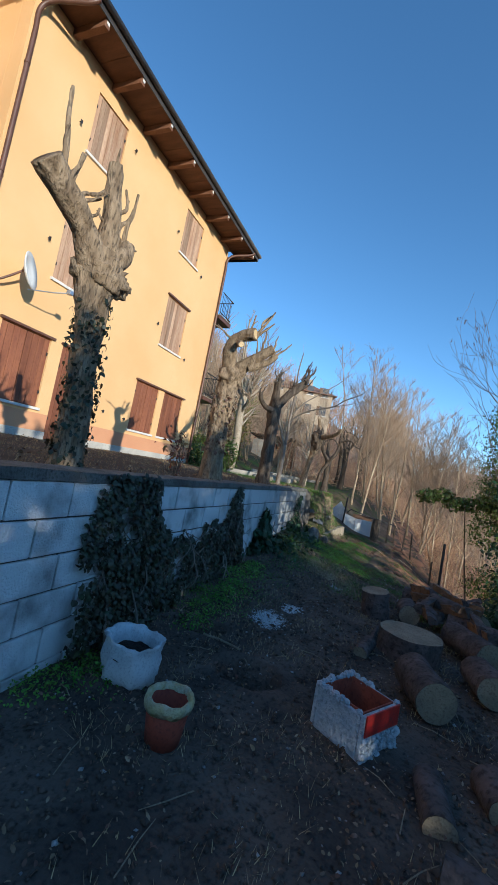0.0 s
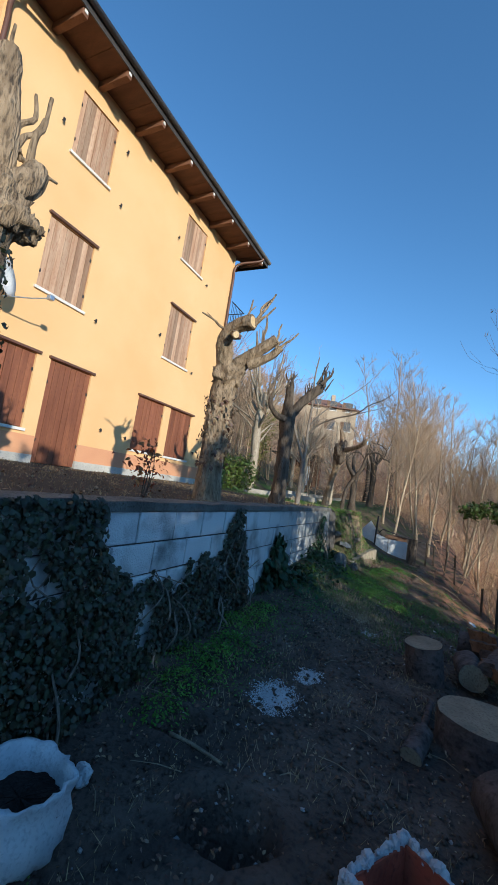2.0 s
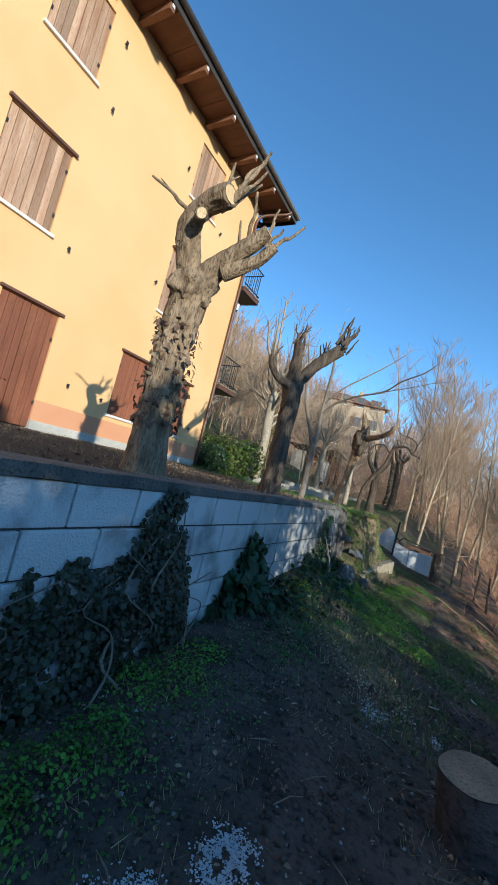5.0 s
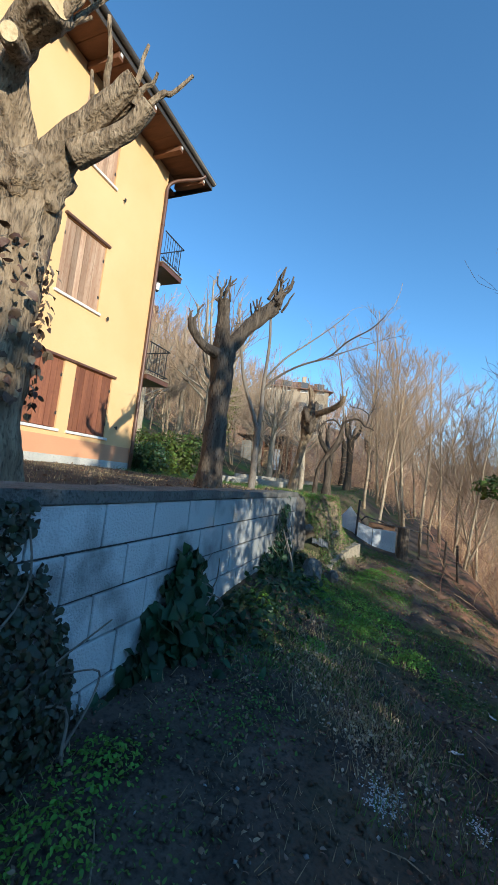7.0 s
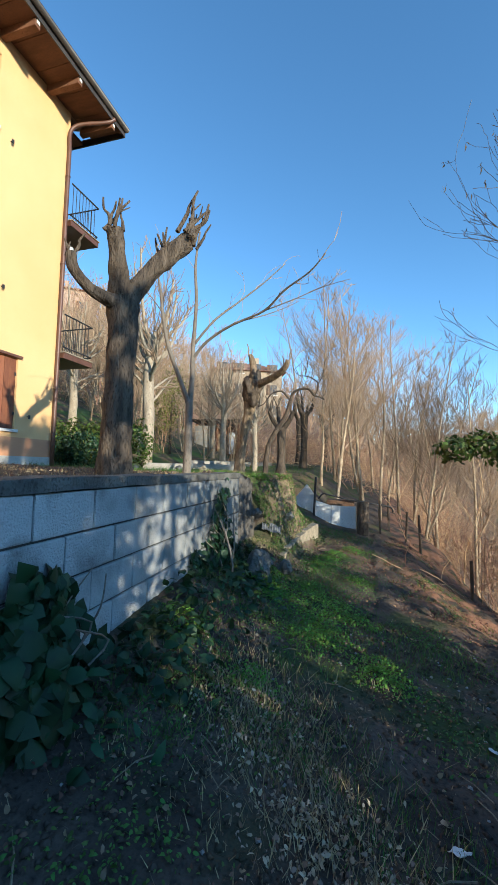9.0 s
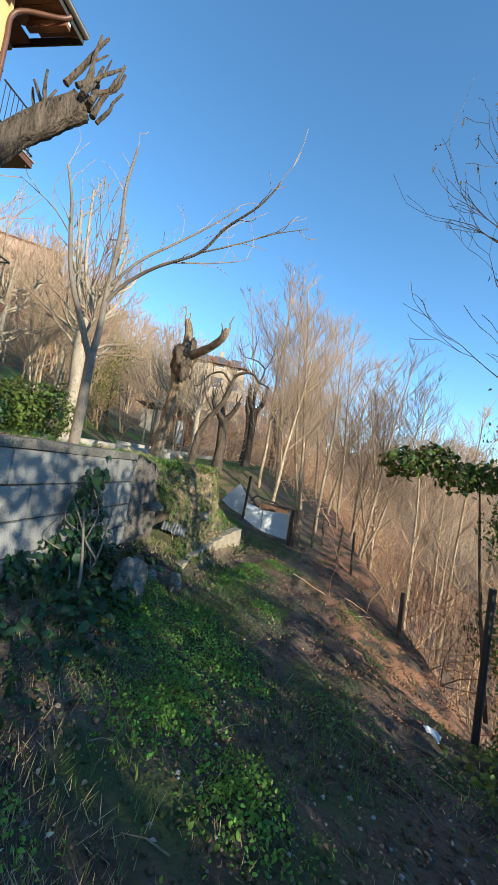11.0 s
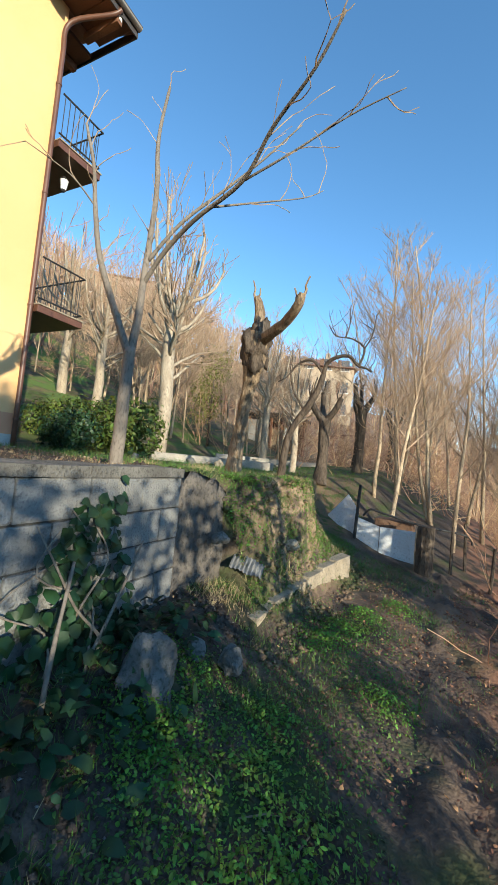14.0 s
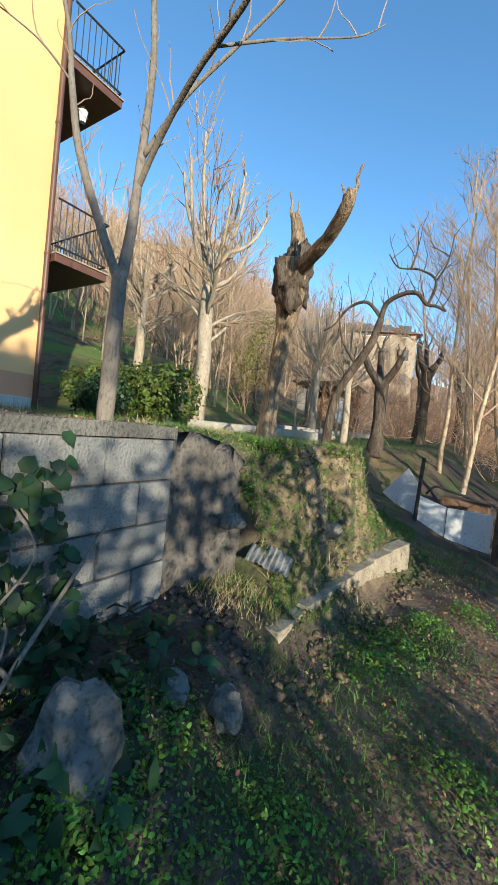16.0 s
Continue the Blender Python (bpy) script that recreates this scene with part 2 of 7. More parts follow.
M["dish"] = mat("dish", (0.70, 0.69, 0.66), (0.77, 0.76, 0.73), None, 4, 50, 0.45, 0.05)
M["steel"] = mat("steel", (0.45, 0.46, 0.48), (0.6, 0.6, 0.62), None, 4, 50, 0.35, 0.05, metal=0.9)
M["concrete"] = mat("concrete", (0.30, 0.27, 0.23), (0.42, 0.38, 0.32), None, 3, 40, 0.9, 0.4)
M["firewood"] = mat("firewood", (0.32, 0.21, 0.12), (0.46, 0.33, 0.2), (0.15, 0.1, 0.07), 3, 20, 0.9, 0.3, rnd=0.3)
M["lamp_glass"] = mat("lamp_glass", (0.72, 0.72, 0.7), (0.8, 0.8, 0.78), None, 4, 40, 0.25, 0.0, spec=0.5)
M["yellow_green"] = mat("yellow_green", (0.15, 0.15, 0.035), (0.22, 0.21, 0.06), (0.09, 0.095, 0.03), 2, 12, 0.6, 0.0, island=0.35, trans=0.2)
M["red_leaf"] = mat("red_leaf", (0.24, 0.07, 0.03), (0.36, 0.13, 0.05), (0.08, 0.07, 0.02), 4, 12, 0.5, 0.0, island=0.4, trans=0.2)

# ---------- mesh helpers ----------
def link_mesh(name, me, material, parent=None, label="", smooth=False):
    me.materials.clear()
    me.materials.append(M[material])
    if smooth:
        me.polygons.foreach_set("use_smooth", [True] * len(me.polygons))
    ob = new(name, me)
    if parent:
        ob.parent = parent
    if label:
        ob["label"] = label
    return ob


def part(name, bm, material, parent=None, label="", smooth=False):
    me = bpy.data.meshes.new(name)
    bm.normal_update()
    bm.to_mesh(me)
    bm.free()
    return link_mesh(name, me, material, parent, label, smooth)


def pydata(name, v, f, material, parent=None, label="", smooth=False):
    me = bpy.data.meshes.new(name)
    me.from_pydata([tuple(map(float, p)) for p in v], [], f)
    me.update()
    return link_mesh(name, me, material, parent, label, smooth)


def npmesh(name, v, f, material, parent=None, label="", smooth=False):
    """A mesh from arrays of vertices and of faces that all have as many corners."""
    me = bpy.data.meshes.new(name)
    v, f = np.asarray(v, dtype=np.float32), np.asarray(f, dtype=np.int32)
    k = f.shape[1]
    me.vertices.add(len(v))
    me.vertices.foreach_set("co", v.ravel())
    me.loops.add(f.size)
    me.loops.foreach_set("vertex_index", f.ravel())
    me.polygons.add(len(f))
    me.polygons.foreach_set("loop_start", np.arange(0, f.size, k, dtype=np.int32))
    me.update(calc_edges=True)
    return link_mesh(name, me, material, parent, label, smooth)


def empty(name, loc=(0, 0, 0), rz=0.0):
    ob = new(name)
    ob.matrix_world = pose(*loc, 0, 0, rz)
    return ob


def box(bm, x0, x1, y0, y1, z0, z1, bevel=0.0, m=None):
    """A box added to bm, with bevelled edges if asked."""
    b = bmesh.new()
    bmesh.ops.create_cube(b, size=1)
    bmesh.ops.transform(b, matrix=Matrix.Translation(((x0 + x1) / 2, (y0 + y1) / 2, (z0 + z1) / 2)) @ Matrix.Diagonal((x1 - x0, y1 - y0, z1 - z0, 1)), verts=b.verts)
    if bevel:
        bmesh.ops.bevel(b, geom=b.edges[:], offset=bevel, segments=2, affect="EDGES", profile=0.6)
    if m is not None:
        bmesh.ops.transform(b, matrix=m, verts=b.verts)
    me = bpy.data.meshes.new("tmp")
    b.to_mesh(me)
    b.free()
    bm.from_mesh(me)
    bpy.data.meshes.remove(me)
    return bm


def boxpart(name, dims, material, parent=None, label="", bevel=0.004, m=None):
    return part(name, box(bmesh.new(), *dims, bevel, m), material, parent, label)


def tube(pts, radii, sides=6, rough=0.0, cap=True, seed=0):
    """Vertices and quads/caps of a tapering tube along pts. rough: uneven bark, as a share of the radius."""
    pts = [Vector(p) for p in pts]
    v, f = [], []
    n = len(pts)
    ref = Vector((0.31, 0.77, 0.12)).normalized()
    for i, p in enumerate(pts):
        d = (pts[min(i + 1, n - 1)] - pts[max(i - 1, 0)]).normalized()
        if abs(d.dot(ref)) > 0.95:
            ref = Vector((0.9, -0.2, 0.3)).normalized()
        a = d.cross(ref).normalized()
        b = d.cross(a)
        for k in range(sides):
            t = 2 * math.pi * k / sides
            r = radii[i]
            if rough:
                q = p + (a * math.cos(t) + b * math.sin(t)) * r
                r *= 1 + rough * (noise.noise(q * (0.55 / max(radii[0], 0.02)) + Vector((seed, 0, 0))) + 0.6 * noise.noise(q * (2.1 / max(radii[0], 0.02)) + Vector((0, seed, 0))))
            v.append(p + (a * math.cos(t) + b * math.sin(t)) * r)
    for i in range(n - 1):
        for k in range(sides):
            k2 = (k + 1) % sides
            f.append((i * sides + k, i * sides + k2, (i + 1) * sides + k2, (i + 1) * sides + k))
    if cap:
        f.append(tuple(range(sides - 1, -1, -1)))
        f.append(tuple((n - 1) * sides + k for k in range(sides)))
    return v, f


def join(items):
    v, f = [], []
    for a, b in items:
        o = len(v)
        v += a
        f += [tuple(i + o for i in q) for q in b]
    return v, f


def spline(pts, n=6):
    """A smooth line through a few points."""
    pts = [Vector(p) for p in pts]
    out = []
    for i in range(len(pts) - 1):
        p0, p1, p2, p3 = pts[max(i - 1, 0)], pts[i], pts[i + 1], pts[min(i + 2, len(pts) - 1)]
        for k in range(n):
            t = k / n
            out.append(0.5 * ((2 * p1) + (p2 - p0) * t + (2 * p0 - 5 * p1 + 4 * p2 - p3) * t * t + (3 * p1 - p0 - 3 * p2 + p3) * t ** 3))
    out.append(pts[-1])
    return out


def lerps(a, b, n):
    return [a + (b - a) * i / (n - 1) for i in range(n)]


def leaf_mesh(pos, nrm, size, rng, aspect=0.62, droop=0.0):
    """Folded four-point leaves (two triangles each) at pos, facing about nrm: vertex and face arrays."""
    pos, nrm = np.asarray(pos, float), np.asarray(nrm, float)
    n = len(pos)
    nrm = nrm + rng.normal(0, 0.45, (n, 3))
    nrm /= np.linalg.norm(nrm, axis=1)[:, None] + 1e-9
    t = rng.normal(0, 1, (n, 3))
    t[:, 2] -= droop
    t -= nrm * (t * nrm).sum(1)[:, None]
    t /= np.linalg.norm(t, axis=1)[:, None] + 1e-9
    s = np.cross(nrm, t)
    L = (np.asarray(size) * rng.uniform(0.55, 1.35, n))[:, None]
    W = L * aspect * rng.uniform(0.75, 1.2, n)[:, None]
    fold = nrm * L * rng.uniform(0.03, 0.2, n)[:, None]
    tip = nrm * L * rng.uniform(-0.25, 0.1, n)[:, None]
    v = np.stack([pos, pos + t * L * 0.22 + s * W * 0.42 + fold, pos + t * L * 0.62 + s * W * 0.40 + fold, pos + t * L + tip, pos + t * L * 0.62 - s * W * 0.40 + fold, pos + t * L * 0.22 - s * W * 0.42 + fold], 1).reshape(-1, 3)
    b = np.arange(n)[:, None] * 6
    f = np.concatenate([b + [0, 1, 5], b + [1, 2, 5], b + [2, 4, 5], b + [2, 3, 4]], 0)
    return v, f


# ---------- the lie of the land ----------
def sst(a, b, x):
    t = np.clip((x - a) / (b - a), 0, 1)
    return t * t * (3 - 2 * t)


WALL_END = 10.25


def wall_x(y):
    return -1.95 - 0.052 * y


def land(x, y):
    """Height of the ground at x, y (arrays)."""
    x, y = np.asarray(x, float), np.asarray(y, float)
    g = np.interp(y, [-40, -4, 2, 4, 6, 8, 10, 12, 14, 15, 16.5, 18, 24, 40], [0.5, 0.36, 0.36, 0.42, 0.37, 0.27, 0.17, 0.17, 0.15, 0.12, 0.3, 0.6, 1.0, 1.1])
    s = np.interp(y, [2, 8, 13, 16, 18, 40], [0.0, 0.17, 0.17, 0.2, 0.4, 0.4])
    low = g + s * np.clip(-x - 0.5, -2.6, 2.2) + 0.16 * sst(-1.5, -2.3, x) * sst(5, 8, y)
    edge = np.interp(y, [-10, 5, 9, 10, 13, 15, 18, 30], [2.3, 2.2, 1.5, 1.15, 1.1, 0.9, 0.6, 0.0])
    out = np.clip(x - edge, 0, None)
    low = low - np.where(out < 14, 0.85 * out - 0.022 * out * out, 7.6) * sst(0, 0.9, out)
    low = low - 0.34 * np.clip(x - 0.2, 0, 1.0) * sst(9.3, 10.4, y) * (1 - sst(14.3, 16, y))
    # bank from the terrace to the lower ground
    xk = np.interp(y, [10, 10.75, 12.2, 13.5, 15, 40], [-2.0, -1.94, -1.9, -1.78, -2.7, -2.5])
    xm = np.interp(y, [10.3, 11.2, 12, 13, 14, 15], [-2.75, -2.7, -2.42, -2.4, -2.8, -3.5])
    terr = 1.70 - 0.08 * sst(10, 13, y) + 0.05 * sst(-3, -7, x)
    we = WALL_END + 0.12 + 0.62 * sst(-2.62, -2.5, x)
    lip = xm + 0.12 + 0.10 * np.sin(y * 5.1) + 0.06 * np.sin(y * 11.7 + 1.0)
    drop = 0.14 + 0.44 * sst(11.9, 12.5, y)
    slope = 1 - drop * sst(lip, lip + 0.16, x) - (1 - drop) * sst(lip + 0.06, xk + 0.02, x)
    w = np.where(y < we, sst(wall_x(y) - 0.10, wall_x(y) - 0.18, x), slope)
    top = np.where((y > we) & (x > -3.05), low + (0.45 + 0.056 * (y - 10.7) - low) * sst(xk + 0.06, xk, x) * (1 - sst(13.2, 14.6, y)), low)
    top = top - 0.10 * sst(xk + 0.05, xk + 0.12, x) * sst(xk + 0.9, xk + 0.2, x) * sst(10.3, 10.9, y) * (1 - sst(13.3, 14.2, y))
    near = top + (np.maximum(terr, top) - top) * w
    # hill behind the house and to the north-west, far hills
    hill = np.clip(-x - 8.5, 0, None) * 0.34 * sst(12.5, 18, y) + np.clip(y - 36, 0, None) * 0.17 * sst(4, -6, x)
    hill = hill + np.clip(-x - 20, 0, None) * 0.3 * sst(12, 24, y)
    hill = 48 * (1 - np.exp(-hill / 48))
    far = 0.24 * np.clip(x - 24, 0, None) + 0.30 * np.clip(y - 45, 0, None) * sst(-10, 20, x)
    far = 34 * (1 - np.exp(-far / 34))
    return near + hill + far


def land1(x, y):
    return float(land(np.array([x]), np.array([y]))[0])


def rough1(x, y, d):
    return 0.028 * noise.noise(Vector((x * 1.1, y * 1.1, 3))) + d * (0.02 * noise.noise(Vector((x * 4.3, y * 4.3, 9))) + 0.012 * noise.noise(Vector((x * 11, y * 11, 5))))


def steps(a, b, d0, grow, far):
    """Grid lines from a to b at d0, then ever wider out to far on both sides."""
    mid = list(np.arange(a, b + 1e-6, d0))
    d, lo, hi = d0, [a], [b]
    while hi[-1] < far[1]:
        d *= grow
        hi.append(hi[-1] + d)
    d = d0
    while lo[-1] > far[0]:
        d *= grow
        lo.append(lo[-1] - d)
    return np.array(sorted(lo[1:] + mid + hi[1:]))


GX = steps(-3.2, 1.6, 0.06, 1.13, (-420, 420))
GY = steps(-2.0, 15.5, 0.075, 1.14, (-300, 480))
HOLES = ((-0.86, 2.28, 0.26, 0.36), (-1.46, 2.74, 0.17, 0.26))


def build_ground():
    X, Y = np.meshgrid(GX, GY, indexing="ij")
    Z = land(X, Y)
    nx, ny = X.shape
    for i in range(nx):
        for j in range(ny):
            x, y = X[i, j], Y[i, j]
            if -12 < x < 9 and -9 < y < 30:
                Z[i, j] += rough1(x, y, 1.0)
                for hx, hy, hr, hd in HOLES:
                    d = math.hypot(x - hx, (y - hy) * 1.25) / hr
                    if d < 1.5:
                        Z[i, j] += -hd * max(0.0, 1 - d ** 3) + 0.035 * max(0.0, 1 - abs(d - 1.15) / 0.35)
                if -3.1 < x < -2.12 and 10.9 < y < 14.5:
                    Z[i, j] += 0.13 * noise.noise(Vector((x * 2.6, y * 2.6, 4))) + 0.09 * abs(noise.noise(Vector((x * 6, y * 6, 2)))) - 0.03
                if -0.5 < x < 1.5 and 9.2 < y < 15.5:
                    Z[i, j] += 0.09 * abs(noise.noise(Vector((x * 3.5 + y, y * 3.5, 1)))) + 0.05 * abs(noise.noise(Vector((x * 9, y * 9, 1))))
            elif abs(x) > 20 or y > 40:
                Z[i, j] += 2.0 * noise.noise(Vector((x * 0.03, y * 0.03, 0)))
    v = np.stack([X, Y, Z], -1).reshape(-1, 3)
    a = (np.arange(nx - 1)[:, None] * ny + np.arange(ny - 1)[None, :]).reshape(-1)
    f = np.stack([a, a + ny, a + ny + 1, a + 1], 1)
    # soil, with moss and grass tints, redder earth on the heap by the edge, leaf mould on the far hills
    m = mat("soil", (0.052, 0.040, 0.032), (0.122, 0.094, 0.073), (0.026, 0.021, 0.018), 2.2, 34, 0.95, 1.0)
    nt = m.node_tree
    b = nt.nodes["Principled BSDF"]
    base = b.inputs["Base Color"].links[0].from_socket
    geo = nt.nodes.new("ShaderNodeNewGeometry")
    sep = nt.nodes.new("ShaderNodeSeparateXYZ")
    nt.links.new(geo.outputs["Position"], sep.inputs[0])

    def fade(sock, lo, hi):
        r = nt.nodes.new("ShaderNodeMapRange")
        r.interpolation_type = "SMOOTHSTEP"
        r.inputs[1].default_value, r.inputs[2].default_value = lo, hi
        nt.links.new(sock, r.inputs[0])
        return r.outputs[0]

    def times(*socks):
        out = socks[0]
        for s in socks[1:]:
            q = nt.nodes.new("ShaderNodeMath")
            q.operation = "MULTIPLY"
            nt.links.new(out, q.inputs[0])
            nt.links.new(s, q.inputs[1])
            out = q.outputs[0]
        return out

    def blend(fac, under, colour):
        q = nt.nodes.new("ShaderNodeMixRGB")
        nt.links.new(fac, q.inputs[0])
        nt.links.new(under, q.inputs[1])
        if isinstance(colour, tuple):
            q.inputs[2].default_value = (*colour, 1)
        else:
            nt.links.new(colour, q.inputs[2])
        return q.outputs[0]

    def patch(scale, lo, hi):
        q = nt.nodes.new("ShaderNodeTexNoise")
        q.inputs["Scale"].default_value = scale
        q.inputs["Detail"].default_value = 7
        nt.links.new(geo.outputs["Position"], q.inputs["Vector"])
        return fade(q.outputs[0], lo, hi)

    sx, sy = sep.outputs[0], sep.outputs[1]
    col = base
    col = blend(times(patch(1.3, 0.5, 0.66), fade(sy, 4.5, 8)), col, (0.05, 0.07, 0.024))
    col = blend(times(patch(2.2, 0.38, 0.58), fade(sy, 9.0, 10.6), fade(sx, -0.5, 0.2)), col, (0.27, 0.135, 0.078))
    col = blend(times(patch(0.9, 0.40, 0.6), fade(sy, 10.2, 11.5), fade(sx, -1.9, -2.4)), col, (0.17, 0.12, 0.07))
    col = blend(times(patch(4.5, 0.52, 0.62), fade(sy, 10.2, 11.0), fade(sx, -1.9, -2.2)), col, (0.07, 0.085, 0.028))
    col = blend(times(patch(0.6, 0.42, 0.6), fade(sy, 13, 16), fade(sx, -3, -6), fade(sy, 30, 24)), col, (0.12, 0.19, 0.04))
    col = blend(times(fade(sy, 10.5, 9.5), fade(sx, -2.1, -2.5)), col, (0.065, 0.05, 0.036))
    col = blend(times(patch(1.7, 0.40, 0.6), fade(sy, 9.2, 11.2), fade(sy, 17, 15), fade(sx, -2.0, -1.5), fade(sx, 0.1, -0.4)), col, (0.19, 0.13, 0.085))
    far = nt.nodes.new("ShaderNodeMath")
    far.operation = "MAXIMUM"
    nt.links.new(fade(sx, 1.6, 3.5), far.inputs[0])
    nt.links.new(fade(sy, 30, 45), far.inputs[1])
    col = blend(far.outputs[0], col, (0.27, 0.175, 0.112))
    # bare earth on steep bank faces, its pale tan painting in their sunlit patch
    steep = nt.nodes.new("ShaderNodeSeparateXYZ")
    nt.links.new(geo.outputs["True Normal"], steep.inputs[0])
    col = blend(times(fade(steep.outputs[2], 0.80, 0.55), fade(sy, 10.9, 11.8), fade(sy, 15.5, 14.5), fade(sx, -1.6, -2.0), patch(5.0, 0.40, 0.6)), col, (0.30, 0.215, 0.14))
    nt.links.new(col, b.inputs["Base Color"])
    M["soil"] = m
    ob = npmesh("ground", v, f, "soil", smooth=True)
    return tagged(ob, "dark bare earth with moss, grass patches and a reddish soil heap", "ground", kind="structure")


build_ground()

# ---------- house ----------
HX, HY0, HY1, HZ0, HZ1 = -7.535, 3.45, 12.05, 1.66, 9.98
HB = -17.0


def wall_with_openings(bm, x0, x1, y0, y1, z0, z1, holes):
    """A wall along y, x0..x1 thick, with rectangular holes (y0, y1, z0, z1) that go through."""
    ys = sorted({y0, y1, *[h[0] for h in holes], *[h[1] for h in holes]})
    for a, b in zip(ys, ys[1:]):
        mid = (a + b) / 2
        cuts = sorted([(h[2], h[3]) for h in holes if h[0] < mid < h[1]])
        z = z0
        for c, d in cuts + [(z1, z1)]:
            if c > z + 1e-6:
                box(bm, x0, x1, a, b, z, c)
            z = d
    return bm


OPEN = [
    ("window_1", 4.22, 5.38, 2.42, 3.93, "shutter_red", True), ("door_1", 5.70, 6.78, 1.76, 3.93, "shutter_red", True),
    ("window_2", 8.43, 9.56, 2.46, 3.90, "shutter_red", True), ("window_3", 9.87, 11.0, 2.46, 3.90, "shutter_red", True),
    ("window_4", 5.05, 6.18, 5.20, 6.70, "shutter_pale", True), ("window_5", 9.05, 10.22, 5.22, 6.78, "shutter_pale", True),
    ("window_6", 5.17, 6.18, 8.20, 9.62, "shutter_pale", False), ("window_7", 9.10, 10.18, 8.24, 9.66, "shutter_pale", False)]
house = tagged(empty("house", (HX, 8, HZ0)), "three-storey ochre rendered house with closed brown wooden shutters", "house")


def hp(ob):
    """Puts a part built in world places under the house."""
    ob.parent = house
    ob.matrix_parent_inverse = house.matrix_world.inverted()
    return ob


bm = wall_with_openings(bmesh.new(), HX - 0.36, HX, HY0, HY1, 2.3, HZ1 + 0.3, [(a, b, max(c, 2.3), d) for _, a, b, c, d, _, _ in OPEN])
bmesh.ops.remove_doubles(bm, verts=bm.verts, dist=1e-4)
hp(part("wall", bm, "stucco", label="sunlit ochre stucco front wall"))
bm = wall_with_openings(bmesh.new(), HX - 0.36, HX + 0.003, HY0, HY1, HZ0 + 0.26, 2.3, [(5.70, 6.78, 1.6, 2.3)])
hp(part("lower_wall", bm, "stucco_shaded", label="lower band of stucco with shade painted in as a darker pinkish tone"))
bm = bmesh.new()
box(bm, HX - 0.36, HX + 0.025, HY0, 5.70, HZ0 - 0.3, HZ0 + 0.26, 0.008)
box(bm, HX - 0.36, HX + 0.025, 6.78, HY1 + 0.02, HZ0 - 0.3, HZ0 + 0.26, 0.008)
hp(part("plinth", bm, "plinth", label="pale stone plinth strip"))
hp(boxpart("wall", (HB, HX - 0.364, HY1 - 0.36, HY1, HZ0 - 0.3, HZ1 + 0.3), "stucco", bevel=0.0))
hp(boxpart("wall", (HB, HX - 0.364, HY0, HY0 + 0.36, HZ0 - 0.3, HZ1 + 0.3), "stucco", bevel=0.0))
hp(boxpart("wall", (HB - 0.3, HB - 0.004, -9, HY1, HZ0 - 0.3, HZ1 + 0.3), "stucco", bevel=0.0))
hp(boxpart("wall", (-9.1, -8.75, -9, HY0 - 0.004, HZ0 - 0.3, HZ1 + 0.3), "stucco", label="set-back ochre wing wall", bevel=0.0))

plank_meshes = {}


def plank(w, h, material):
    key = (round(w, 3), round(h, 3), material)
    if key not in plank_meshes:
        me = bpy.data.meshes.new("plank")
        b = box(bmesh.new(), 0, 0.032, 0, w, 0, h, 0.004)
        b.to_mesh(me)
        b.free()
        me.materials.append(M[material])
        plank_meshes[key] = me
    return plank_meshes[key]


def shutter_window(name, y0, y1, z0, z1, material, lintel):
    top = tagged(empty(name, (HX, (y0 + y1) / 2, z0)), "closed shutters of %s brown boards" % ("dark red" if material == "shutter_red" else "weathered pale"), "door" if name[0] == "d" else "window", kind="structure")
    cy = (y0 + y1) / 2
    n = 4
    gap = 0.008
    for side in (0, 1):
        a = y0 + 0.006 if side == 0 else cy + 0.004
        b = cy - 0.004 if side == 0 else y1 - 0.006
        leaf = boxpart("shutter", (-0.075, -0.066, a - cy, b - cy, 0.01, z1 - z0 - 0.01), material, top, bevel=0.0)
        w = (b - a) / n
        for k in range(n):
            ob = new("plank", plank(w - gap, z1 - z0 - 0.03, material))
            ob.parent = leaf
            ob.location = (-0.064 + 0.003 * math.sin(k * 2.3 + y0), a - cy + k * w + gap / 2, 0.015)
        for zz in (0.22, 0.78):
            hz = (z1 - z0) * zz
            hy = a - cy + 0.02 if side == 0 else b - cy - 0.02
            boxpart("hinge", (-0.031, -0.02, hy - 0.02, hy + 0.02, hz - 0.035, hz + 0.035), "black_iron", leaf, bevel=0.002)
    if name[0] != "d":
        boxpart("window_sill", (-0.3, 0.055, y0 - cy - 0.05, y1 - cy + 0.05, -0.062, -0.004), "sill", top, "white stone sill", 0.006)
    if lintel:
        boxpart("lintel", (-0.05, 0.07, y0 - cy - 0.06, y1 - cy + (0.29 if name in ("window_2",) else 0.06), z1 - z0 + 0.004, z1 - z0 + 0.055), "brown_metal", top, "dark brown drip strip", 0.006)
    return top


for o in OPEN:
    shutter_window(*o)
# small iron shutter stays on the wall
for i, (y, z) in enumerate([(4.75, 5.9), (6.55, 5.15), (6.6, 8.05), (8.75, 5.75), (10.5, 5.2), (8.8, 8.7), (10.5, 8.15), (7.3, 2.75), (8.15, 2.7), (11.3, 2.75), (4.85, 8.6), (6.5, 9.35)]):
    st = tagged(empty("shutter_stay", (HX, y, z)), "small black iron shutter stay fixed to the wall", "shutter stay", group="shutter stays")
    boxpart("arm", (-0.01, 0.07, -0.008, 0.008, -0.008, 0.008), "black_iron", st, bevel=0.002)
    boxpart("catch", (0.055, 0.07, -0.025, 0.025, -0.05, 0.03), "black_iron", st, bevel=0.003)

